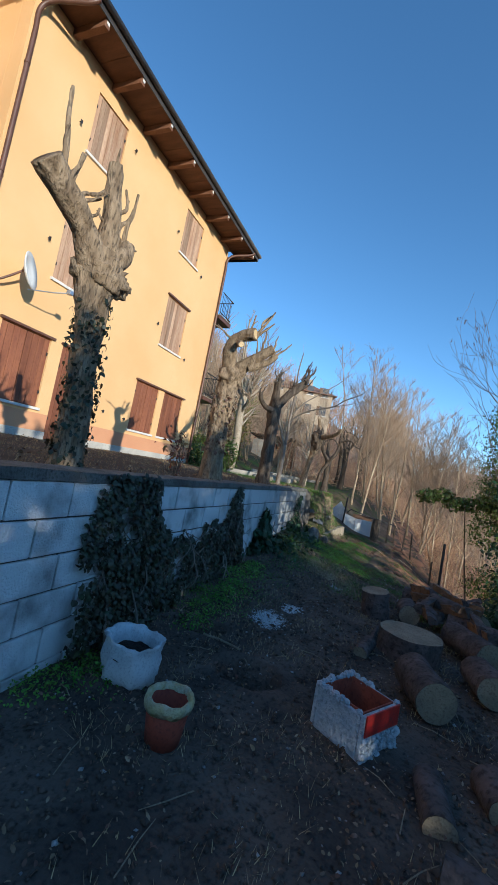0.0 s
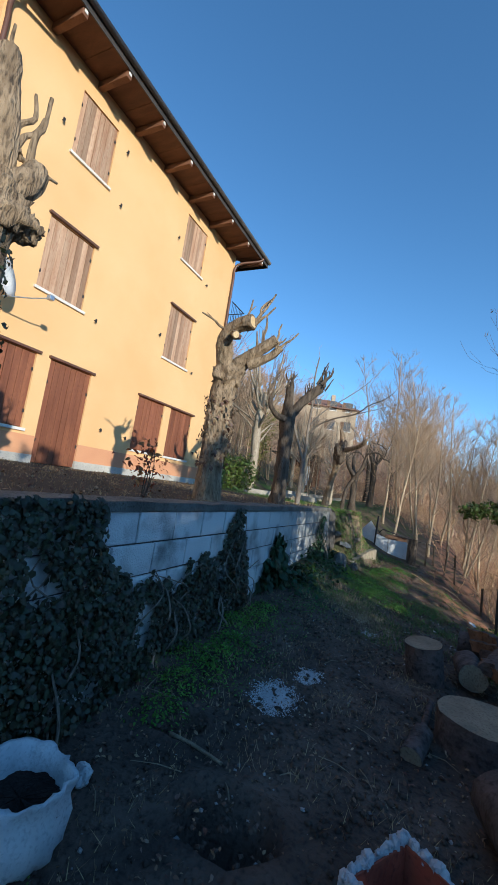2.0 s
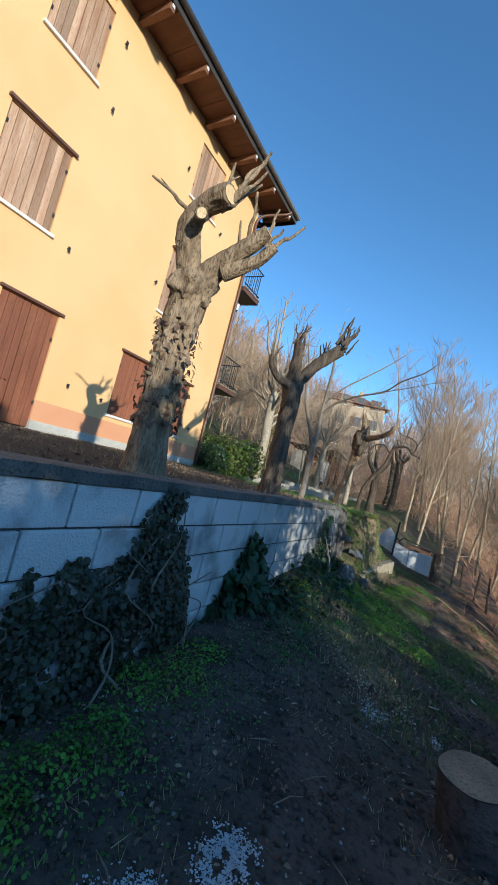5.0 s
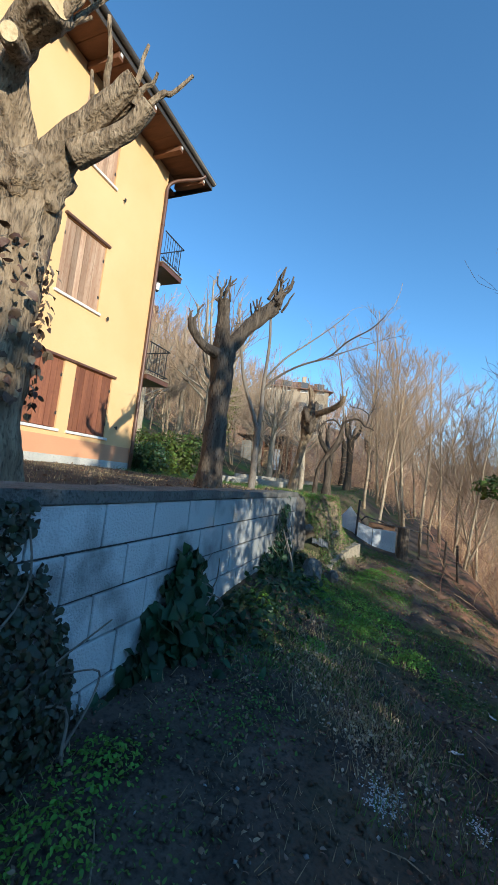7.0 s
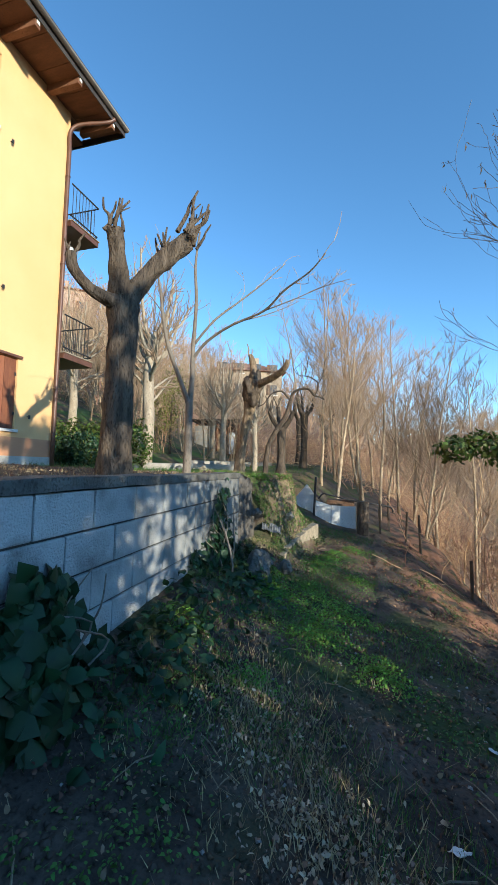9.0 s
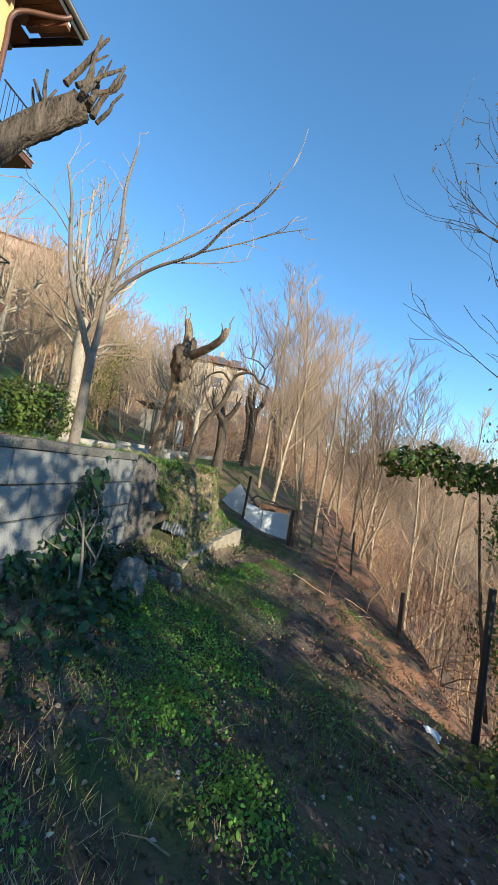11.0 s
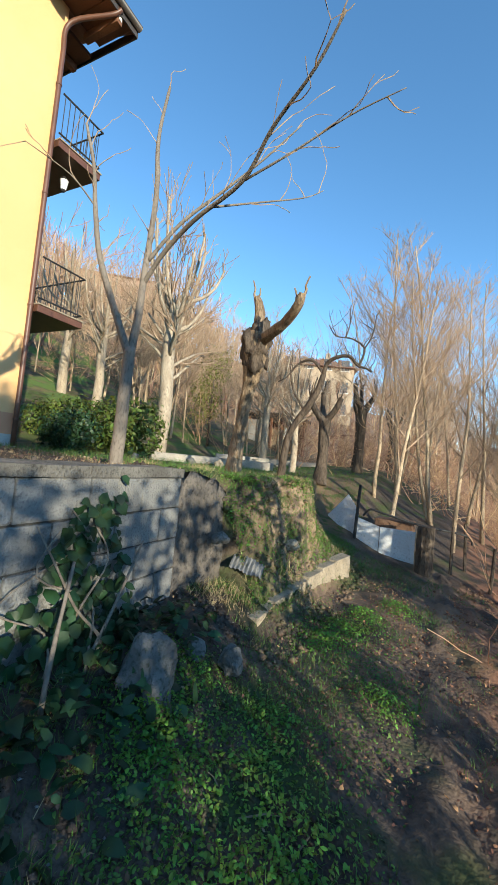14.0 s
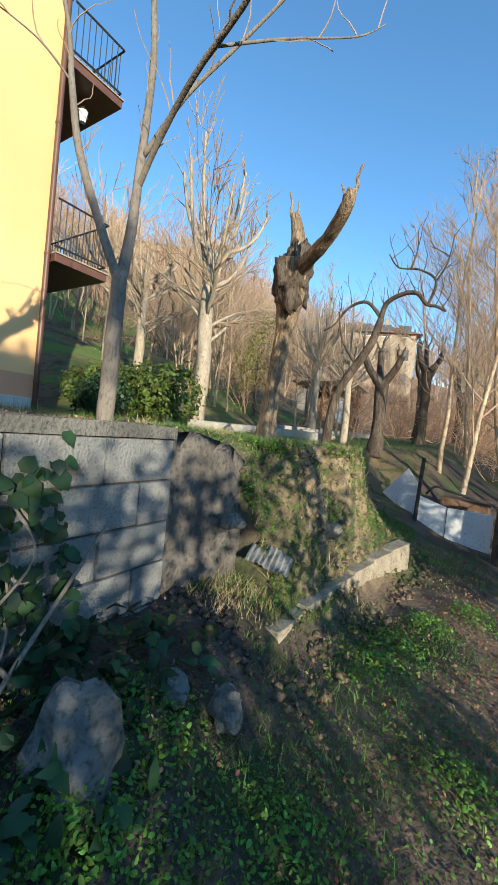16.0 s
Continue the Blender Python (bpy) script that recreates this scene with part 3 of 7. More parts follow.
# roof
EX, EY, EZ, PITCH = -6.68, 12.93, 10.12, 0.26
ridge_x = -12.6
roof = bmesh.new()
for y0, y1, x0 in ((2.55, EY, EX), (-9.6, 2.546, EX - 1.1)):
    for k, (xa, xb) in enumerate(((x0, ridge_x), (-18.2, ridge_x))):
        za = EZ + 0.07 + (0 if k else (EX - x0) * PITCH)
        zb = EZ + 0.07 + (EX - ridge_x) * PITCH
        vs = [roof.verts.new(p) for p in ((xa, y0, za), (xa, y1, za), (xb, y1, zb), (xb, y0, zb), (xa, y0, za + 0.11), (xa, y1, za + 0.11), (xb, y1, zb + 0.11), (xb, y0, zb + 0.11))]
        for q in ((0, 1, 2, 3), (4, 5, 6, 7), (0, 1, 5, 4), (1, 2, 6, 5), (2, 3, 7, 6), (3, 0, 4, 7)):
            roof.faces.new([vs[i] for i in q])
bmesh.ops.recalc_face_normals(roof, faces=roof.faces)
hp(part("roof", roof, "roof_tile", label="low-pitched tiled roof"))
for y0 in lerps(2.6, 12.2, 17):
    # soffit boards run along the eaves in lengths
    hp(boxpart("soffit_board", (HX - 0.02, EX + 0.02, y0 + 0.004, y0 + 0.596, EZ - 0.01, EZ + 0.062), "eave_wood", bevel=0.006))
for x0 in lerps(-8.2, -16.0, 14):
    hp(boxpart("soffit_board", (x0 - 0.296, x0 + 0.296, HY1 + 0.01, EY - 0.02, EZ - 0.008, EZ + 0.06), "eave_wood", bevel=0.006))
for i in range(9):
    y = 3.1 + i * 1.17
    r = hp(boxpart("rafter", (HX - 0.1, EX - 0.02, y, y + 0.13, EZ - 0.16, EZ - 0.012), "rafter_wood", bevel=0.015))
    e = boxpart("rafter_end", (EX - 0.018, EX - 0.004, y + 0.03, y + 0.10, EZ - 0.10, EZ - 0.03), "sill", r, "pale rafter end", 0.003)
for i in range(7):
    x = -8.4 - i * 1.2
    hp(boxpart("rafter", (x - 0.06, x + 0.07, HY1 - 0.1, EY - 0.03, EZ - 0.16, EZ - 0.010), "rafter_wood", bevel=0.015))


def gutter(a, b):
    """A half-round gutter from a to b."""
    a, b = Vector(a), Vector(b)
    d = (b - a).normalized()
    s = d.cross(Vector((0, 0, 1)))
    v, f = [], []
    prof = [(math.cos(t) * r, -math.sin(t) * r) for r in (0.075, 0.066) for t in (lerps(0, math.pi, 9) if r > 0.07 else lerps(math.pi, 0, 9))]
    for p in (a, b):
        v += [p + s * x + Vector((0, 0, z)) for x, z in prof]
    n = len(prof)
    f = [(k, (k + 1) % n, n + (k + 1) % n, n + k) for k in range(n)] + [tuple(range(n)), tuple(range(2 * n - 1, n - 1, -1))]
    return v, f


v, f = gutter((EX + 0.075, 2.5, EZ + 0.15), (EX + 0.075, EY + 0.02, EZ + 0.15))
hp(pydata("gutter", v, f, "gutter", label="dark half-round gutter", smooth=True))
hp(boxpart("fascia", (EX + 0.001, EX + 0.028, 2.5, EY, EZ - 0.03, EZ + 0.16), "gutter", bevel=0.004))
hp(boxpart("fascia", (-17, EX + 0.02, EY + 0.002, EY + 0.03, EZ - 0.03, EZ + 0.16), "gutter", bevel=0.004))


def downpipe(y, z_top, foot):
    p = spline([(EX + 0.05, y + 0.5, EZ + 0.04), (EX - 0.1, y + 0.4, EZ - 0.10), (HX + 0.25, y + 0.1, EZ - 0.30), (HX + 0.075, y, EZ - 0.52), (HX + 0.075, y, EZ - 0.9)], 6)
    p += [Vector((HX + 0.075, y, z)) for z in lerps(EZ - 1.2, foot, 10)]
    v, f = tube(p, [0.045] * len(p), 10)
    ob = hp(pydata("downpipe", v, f, "brown_metal", label="brown metal downpipe", smooth=True))
    for z in (2.2, 4.3, 6.4, 8.5):
        b = bmesh.new()
        bmesh.ops.create_cone(b, cap_ends=True, segments=12, radius1=0.054, radius2=0.054, depth=0.03, matrix=Matrix.Translation((HX + 0.075, y, z)))
        hp(part("pipe_clip", b, "brown_metal"))
    return ob


downpipe(11.98, 9.6, 1.72)
downpipe(3.52, 9.6, 1.72)
# chimney and vent cowl on the roof
ch = bmesh.new()
box(ch, -9.35, -8.85, 9.55, 10.0, 10.5, 12.05, 0.01)
hp(part("chimney", ch, "plinth", label="small rendered chimney"))
hp(boxpart("chimney_cap", (-9.45, -8.75, 9.45, 10.1, 12.054, 12.14), "gutter", bevel=0.01))
b = bmesh.new()
bmesh.ops.create_cone(b, cap_ends=True, segments=16, radius1=0.09, radius2=0.09, depth=1.5, matrix=Matrix.Translation((-9.0, 8.35, 11.2)))
bmesh.ops.create_cone(b, cap_ends=True, segments=16, radius1=0.15, radius2=0.13, depth=0.22, matrix=Matrix.Translation((-9.0, 8.35, 12.0)))
hp(part("vent_cowl", b, "steel", label="round steel flue cowl", smooth=False))


def balcony(z, name_label, x1, x0, y0, y1):
    """A slab on the end wall with an iron railing of uprights."""
    top = tagged(empty("balcony", (x1, y1, z)), name_label, "balcony", group="balconies")
    def rel(ob):
        ob.parent = top
        ob.matrix_parent_inverse = top.matrix_world.inverted()
        return ob
    rel(boxpart("slab", (x0, x1, y0, y1, z, z + 0.13), "brown_metal", bevel=0.01))
    rel(boxpart("floor_tile_edge", (x0, x1 + 0.02, y0, y1 + 0.02, z + 0.134, z + 0.16), "kerb", bevel=0.004))
    zt = z + 1.02
    rail = []
    for a, b in (((x1 - 0.03, y0, zt), (x1 - 0.03, y1 - 0.03, zt)), ((x1 - 0.03, y1 - 0.03, zt), (x0, y1 - 0.03, zt)), ((x1 - 0.03, y0, z + 0.26), (x1 - 0.03, y1 - 0.03, z + 0.26)), ((x1 - 0.03, y1 - 0.03, z + 0.26), (x0, y1 - 0.03, z + 0.26))):
        rail.append(tube([a, b], [0.018, 0.018], 6))
    rel(pydata("handrail", *join(rail), "black_iron"))
    me = bpy.data.meshes.new("baluster")
    v, f = tube([(0, 0, z + 0.16), (0, 0, zt)], [0.008, 0.008], 5)
    me.from_pydata([tuple(p) for p in v], [], f)
    me.materials.append(M["black_iron"])
    n = int((y1 - y0) / 0.11)
    spots = [(x1 - 0.03, y0 + 0.05 + i * 0.11) for i in range(n)] + [(x1 - 0.03 - i * 0.11, y1 - 0.03) for i in range(1, 20)]
    for x, y in spots:
        ob = new("baluster", me)
        ob.location = (x, y, 0)
        rel(ob)
    return top


balcony(7.34, "upper balcony slab with a thin black iron railing", -7.36, -11.0, HY1 + 0.004, 13.04)
balcony(4.20, "lower balcony slab with a thin black iron railing", -7.36, -11.0, HY1 + 0.004, 13.04)
balcony(7.3, "balcony slab on the set-back wing with iron railing", -7.75, -8.74, -1.5, 3.2)
lamp = tagged(empty("lantern", (-7.85, 12.6, 7.33)), "black iron lantern with pale glass hanging under the balcony", "lantern")
v, f = tube([(0, 0, 0), (0, 0, -0.1)], [0.008, 0.008], 6)
pydata("stem", v, f, "black_iron", lamp)
b = bmesh.new()
bmesh.ops.create_cone(b, cap_ends=True, segments=8, radius1=0.05, radius2=0.085, depth=0.2, matrix=Matrix.Translation((0, 0, -0.27)))
part("glass", b, "lamp_glass", lamp)
b = bmesh.new()
bmesh.ops.create_cone(b, cap_ends=True, segments=8, radius1=0.1, radius2=0.02, depth=0.08, matrix=Matrix.Translation((0, 0, -0.13)))
bmesh.ops.create_cone(b, cap_ends=True, segments=8, radius1=0.03, radius2=0.06, depth=0.04, matrix=Matrix.Translation((0, 0, -0.39)))
part("cap", b, "black_iron", lamp)

# satellite dish on a wall arm
dish = tagged(empty("satellite_dish", (HX, 4.35, 4.55)), "off-white satellite dish on a wall arm", "satellite dish")
b = bmesh.new()
bmesh.ops.create_uvsphere(b, u_segments=28, v_segments=20, radius=0.9)
bmesh.ops.delete(b, geom=[q for q in b.verts if q.co.z > -0.78], context="VERTS")
bmesh.ops.solidify(b, geom=b.faces[:], thickness=0.02)
bmesh.ops.transform(b, matrix=pose(0.42, -0.15, 0.32) @ Vector((0.80, 0.55, 0.22)).to_track_quat("Z", "Y").to_matrix().to_4x4() @ Matrix.Translation((0, 0, 0.85)) @ Matrix.Diagonal((0.85, 0.85, 1, 1)), verts=b.verts)
part("reflector", b, "dish", dish, smooth=True)
p = spline([(0, -0.5, 0.05), (0.18, -0.5, -0.02), (0.28, -0.36, 0.12), (0.36, -0.2, 0.3)], 6)
pydata("arm", *tube(p, [0.022] * len(p), 10), "brown_metal", dish, "dark curved wall arm", smooth=True)
pydata("receiver_arm", *tube([(0.45, -0.1, -0.02), (0.78, 0.2, 0.06), (0.98, 0.38, 0.14)], [0.012] * 3, 8), "steel", dish)
boxpart("receiver", (0.94, 1.04, 0.33, 0.43, 0.10, 0.19), "steel", dish, bevel=0.015)

# ---------- retaining wall of concrete blocks ----------
retaining = tagged(empty("wall_retaining", (wall_x(0), 0, 0)), "grey concrete block retaining wall holding up the garden terrace", "retaining wall", kind="structure")
WDIR = math.degrees(math.atan2(0.052, 1))
WM = pose(wall_x(0), 0, 0, 0, 0, WDIR)
retaining.matrix_world = WM
WLEN = WALL_END / math.cos(math.atan(0.052))
boxpart("wall_core", (-0.24, -0.022, -8.0, WLEN - 0.02, -0.3, 1.66), "mortar", retaining, bevel=0.0)
b = bmesh.new()
ncap = 60
for k in range(ncap):
    y0, y1 = -8.0 + k * (WLEN + 8.0) / ncap, -8.0 + (k + 1) * (WLEN + 8.0) / ncap
    box(b, -0.29, 0.012, y0, y1, 1.664, 1.735)
bmesh.ops.remove_doubles(b, verts=b.verts, dist=1e-4)
bmesh.ops.subdivide_edges(b, edges=[e for e in b.edges if abs(e.verts[0].co.x - e.verts[1].co.x) > 0.1], cuts=3)
for q in b.verts:
    q.co += Vector((0.010 * noise.noise(q.co * 5), 0, 0.014 * noise.noise(q.co * 6 + Vector((4, 0, 0)))))
part("cap", b, "cap", retaining, "rough pale mortar capping")


# ---------- trees ----------
def bark_tube(pts, radii, seed=0, sides=40, wob=0.15, ridge=0.24):
    """A trunk or limb with knotty swellings and deep ridges of bark that run along it; blunt, slightly sunk ends."""
    pts = [Vector(p) for p in pts]
    n = len(pts)
    run, v = 0.0, []
    ref = Vector((0.31, 0.77, 0.12)).normalized()
    for i, p in enumerate(pts):
        d = (pts[min(i + 1, n - 1)] - pts[max(i - 1, 0)]).normalized()
        if i:
            run += (p - pts[i - 1]).length
        a = (ref - d * ref.dot(d)).normalized()
        ref = a
        b = d.cross(a)
        for k in range(sides):
            t = 2 * math.pi * k / sides
            e = a * math.cos(t) + b * math.sin(t)
            q = p + e * radii[i]
            big = noise.noise(q * 3.4 + Vector((seed, 0, 0))) + 0.5 * noise.noise(q * 8.5 + Vector((0, seed, 0)))
            cx, cy = math.cos(t + 0.5 * run), math.sin(t + 0.5 * run)
            rib = abs(noise.noise(Vector((cx * 3.6, cy * 3.6, run * 3.2 + seed)))) + 0.6 * abs(noise.noise(Vector((cx * 8.0, cy * 8.0, run * 7.0 - seed))))
            v.append(p + e * radii[i] * (1 + wob * big + ridge * (0.42 - rib) * (1.5 if rib > 0.42 else 1.0)))
    f = [(i * sides + k, i * sides + (k + 1) % sides, (i + 1) * sides + (k + 1) % sides, (i + 1) * sides + k) for i in range(n - 1) for k in range(sides)]
    f += [tuple(range(sides - 1, -1, -1)), tuple((n - 1) * sides + k for k in range(sides))]
    return v, f


def burl(parent, centre, size, seed, material="bark"):
    """A knotty swelling of old wood."""
    b = bmesh.new()
    bmesh.ops.create_icosphere(b, subdivisions=4, radius=1)
    for q in b.verts:
        n_ = q.co.normalized()
        o_ = Vector((seed * 2.3, 0, seed))
        k_ = 1 + 0.45 * noise.noise(n_ * 1.8 + o_) + 0.38 * abs(noise.noise(n_ * 4.2 + o_)) + 0.22 * noise.noise(n_ * 9 + o_)
        q.co = Vector((n_.x * size[0], n_.y * size[1], n_.z * size[2])) * k_ + Vector(centre)
    return part("burl", b, material, parent, "dark gnarled burl", smooth=True)


def pollard(name, loc, label, trunk, limbs, sticks, material="bark", seed=1, cut=True, fine=14):
    """An old pollarded tree. trunk: points and radii up to the fork; limbs: lists of points and radii; sticks: (point, direction, length)."""
    top = tagged(empty(name, loc), label, "tree", group="pollarded trees on the terrace")
    p = spline(trunk[0], fine)
    r = np.interp(np.linspace(0, 1, len(p)), np.linspace(0, 1, len(trunk[1])), trunk[1])
    v, f = bark_tube(p, r, seed, 44 if fine > 8 else 24)
    pydata("trunk", v, f, material, top, smooth=True)
    for li, (pts, rad) in enumerate(limbs):
        p = spline(pts, fine - 2)
        r = np.interp(np.linspace(0, 1, len(p)), np.linspace(0, 1, len(rad)), rad)
        v, f = bark_tube(p, r, seed + li + 3, 34 if fine > 8 else 18, 0.2, 0.26)
        limb = pydata("limb", v, f, material, top, smooth=True)
        if cut:
            d = (p[-1] - p[-2]).normalized()
            b = bmesh.new()
            bmesh.ops.create_circle(b, cap_ends=True, segments=18, radius=rad[-1] * 0.8)
            for q in b.verts:
                q.co *= 1 + 0.12 * noise.noise(q.co * 14 + Vector((li, seed, 0)))
            bmesh.ops.transform(b, matrix=Matrix.Translation(p[-1] + d * 0.006) @ d.to_track_quat("Z", "Y").to_matrix().to_4x4(), verts=b.verts)
            part("cut_face", b, "cut_wood", limb, "pale sawn face")
    items = []
    rr = random.Random(seed)
    for q, d, L in sticks:
        q, d = Vector(q), Vector(d).normalized()
        bend = Vector((rr.uniform(-1, 1), rr.uniform(-1, 1), rr.uniform(-0.3, 1))) * 0.22 * L
        pts = [q - d * 0.05, q + d * L * 0.3 + bend * 0.7, q + d * L * 0.6 + bend * 0.4, q + d * L + bend]
        w = 0.012 + 0.028 * L
        items.append(tube(spline(pts, 4), lerps(w, w * 0.45, 13), 8, 0.25, True, seed))
        if L > 0.3 and rr.random() < 0.6:
            s = q + d * L * 0.55 + bend * 0.5
            items.append(tube([s, s + (d + Vector((rr.uniform(-1, 1), rr.uniform(-1, 1), 0.5))).normalized() * L * 0.4], [w * 0.5, w * 0.25], 5))
    for it in items:
        pydata("shoot", *it, material, top)
    return top


def burst(centre, spread, up, n, L, seed):
    """Shoots that stand up from a pollard head."""
    rr = random.Random(seed)
    out = []
    for _ in range(n):
        q = Vector(centre) + Vector((rr.uniform(-1, 1), rr.uniform(-1, 1), rr.uniform(-0.3, 0.6))) * spread
        out.append((q, (rr.uniform(-0.5, 0.5) + up[0], rr.uniform(-0.5, 0.5) + up[1], 1.0 + up[2]), L * rr.uniform(0.45, 1.15)))
    return out


def trunk_leaves(top, centre, z0, z1, r, n, size, seed, material="ivy_dark"):
    """Small clinging leaves round a trunk; centre(z) gives the trunk's middle."""
    rng = np.random.default_rng(seed)
    z = rng.uniform(z0, z1, n)
    a = rng.uniform(0, 2 * math.pi, n)
    c = np.array([centre(t) for t in z])
    d = np.stack([np.cos(a), np.sin(a), np.zeros(n)], 1)
    pos = np.stack([c[:, 0], c[:, 1], z], 1) + d * (r * rng.uniform(0.9, 1.35, n))[:, None]
    v, f = leaf_mesh(pos, d, np.full(n, size), rng, 0.7, 1.0)
    return npmesh("clinging_ivy", v, f, material, top, "small dry ivy leaves on the trunk")


t0 = pollard("pollard_tree", (-2.45, 1.55, 1.66), "thick pollarded tree with two sawn limbs and ivy on the trunk",
             ([(0, 0, -0.1), (0.01, 0.0, 0.3), (0.01, -0.05, 1.0), (0.02, -0.10, 1.5), (0.02, -0.13, 1.78)], [0.165, 0.118, 0.102, 0.108, 0.16, 0.13]),
             [([(0.02, -0.15, 1.64), (0.02, -0.32, 1.84), (0.0, -0.55, 2.0), (0, -0.70, 2.10)], [0.12, 0.092, 0.095, 0.10]),
              ([(0.03, -0.10, 1.7), (0.04, -0.10, 2.02), (0.02, -0.13, 2.28), (0.02, -0.16, 2.48)], [0.11, 0.07, 0.062, 0.05]),
              ([(0.04, -0.06, 1.72), (0.06, 0.06, 1.84), (0.06, 0.10, 1.96)], [0.10, 0.075, 0.06])],
             [((0, -0.58, 2.12), (0, -0.15, 1), 0.55), ((0, -0.60, 2.10), (0.1, -0.25, 1), 0.3), ((0, -0.5, 2.06), (0.0, 0.25, 1), 0.34), ((0.02, -0.42, 2.0), (0.1, 0.9, 0.75), 0.36), ((0.05, 0.0, 2.0), (0, 0.35, 1), 0.42), ((0.05, -0.02, 1.98), (0.1, 0.5, 1), 0.3), ((0.04, -0.3, 1.9), (0.2, 0.3, 0.6), 0.16), ((0, -0.5, 2.05), (0, 0.3, 1), 0.3), ((0, -0.42, 1.98), (0, 0.75, 0.6), 0.32), ((0.05, 0.06, 1.95), (0, 0.2, 1), 0.38), ((0.05, 0.04, 1.95), (0, 0.9, 0.1), 0.24), ((0.05, -0.1, 1.95), (-0.3, -0.6, 0.4), 0.2), ((0.02, -0.15, 2.4), (0, -0.2, 1), 0.2)], "bark", 1, False)
trunk_leaves(t0, lambda z: (0.01, -0.01 if z < 1 else -0.06), 0.05, 1.45, 0.115, 800, 0.045, 5)
burl(t0, (0.03, -0.08, 1.60), (0.15, 0.17, 0.17), 7)
burl(t0, (0.06, 0.09, 1.58), (0.08, 0.09, 0.07), 8)
t1 = pollard("pollard_tree", (-2.9, 5.0, 1.66), "pollarded tree with pale sawn limbs in front of the house",
             ([(0, 0.0, -0.1), (0.0, -0.02, 0.35), (-0.02, -0.01, 0.9), (-0.01, 0.0, 1.4), (0.01, 0.0, 1.88)], [0.225, 0.185, 0.16, 0.15, 0.155, 0.17, 0.13]),
             [([(0.0, 0.0, 1.74), (0.01, -0.14, 1.98), (0.06, -0.27, 2.20), (0.24, -0.33, 2.33), (0.48, -0.36, 2.37)], [0.14, 0.105, 0.098, 0.088, 0.088]),
              ([(0.03, 0.0, 1.72), (0.22, 0.0, 1.95), (0.45, 0.01, 2.13), (0.67, 0.02, 2.28)], [0.13, 0.095, 0.078, 0.068]),
              ([(0.30, 0.01, 1.93), (0.46, 0.05, 2.0), (0.60, 0.08, 2.08), (0.72, 0.08, 2.2)], [0.075, 0.06, 0.052, 0.045]),
              ([(0.18, -0.30, 2.26), (0.26, -0.38, 2.20), (0.31, -0.44, 2.17)], [0.06, 0.055, 0.05])],
             [((0.42, -0.33, 2.38), (0.35, 0.1, 1), 0.40), ((0.46, -0.3, 2.34), (0.5, 0.15, 0.9), 0.44), ((0.35, -0.3, 2.36), (0.15, 0.1, 1), 0.32), ((0.4, -0.28, 2.32), (0.6, 0.3, 0.8), 0.3), ((0.12, -0.3, 2.28), (-0.5, -0.7, 0.35), 0.36), ((0.66, 0.02, 2.28), (0.1, 0, 1), 0.2), ((0.7, 0.04, 2.2), (0.7, 0.1, 0.6), 0.16), ((0.5, 0.02, 2.18), (0.3, -0.4, 1), 0.36), ((0.42, 0.0, 2.1), (0.0, -0.3, 1), 0.26), ((0.3, -0.3, 2.3), (0.5, 0.3, 0.6), 0.26), ((0.7, 0.08, 2.16), (0.6, 0.5, 0.8), 0.3), ((0.5, -0.3, 2.36), (0.8, 0.2, 0.8), 0.26)], "bark", 2, True)
trunk_leaves(t1, lambda z: (-0.01, 0.0), 0.45, 1.45, 0.165, 420, 0.06, 6, "litter")
burl(t1, (0.03, -0.02, 1.76), (0.17, 0.17, 0.19), 4)
t2 = pollard("pollard_tree", (-3.05, 8.0, 1.66), "dark pollarded tree with spiky cut shoots",
             ([(0, 0, -0.1), (0, 0, 0.4), (-0.03, 0.06, 1.1), (-0.07, 0.13, 1.7), (-0.08, 0.18, 2.0)], [0.20, 0.15, 0.135, 0.135, 0.155, 0.14]),
             [([(-0.08, 0.1, 1.78), (-0.18, -0.2, 1.82), (-0.26, -0.38, 1.95), (-0.28, -0.42, 2.1)], [0.10, 0.062, 0.05, 0.048]),
              ([(-0.08, 0.1, 1.9), (-0.04, -0.05, 2.2), (-0.02, -0.15, 2.46)], [0.11, 0.085, 0.075]),
              ([(-0.06, 0.2, 1.88), (0.1, 0.32, 2.2), (0.28, 0.42, 2.45), (0.44, 0.5, 2.62)], [0.11, 0.09, 0.095, 0.10])],
             burst((0.44, 0.5, 2.66), 0.12, (0.2, 0.1, 0), 13, 0.42, 3) + burst((-0.02, -0.15, 2.46), 0.07, (0, 0, 0), 6, 0.32, 4) + burst((-0.28, -0.42, 2.1), 0.04, (0, -0.3, 0), 3, 0.16, 5) + burst((0.2, 0.38, 2.4), 0.08, (0, -0.1, 0), 5, 0.3, 6), "bark_dark", 3, True)
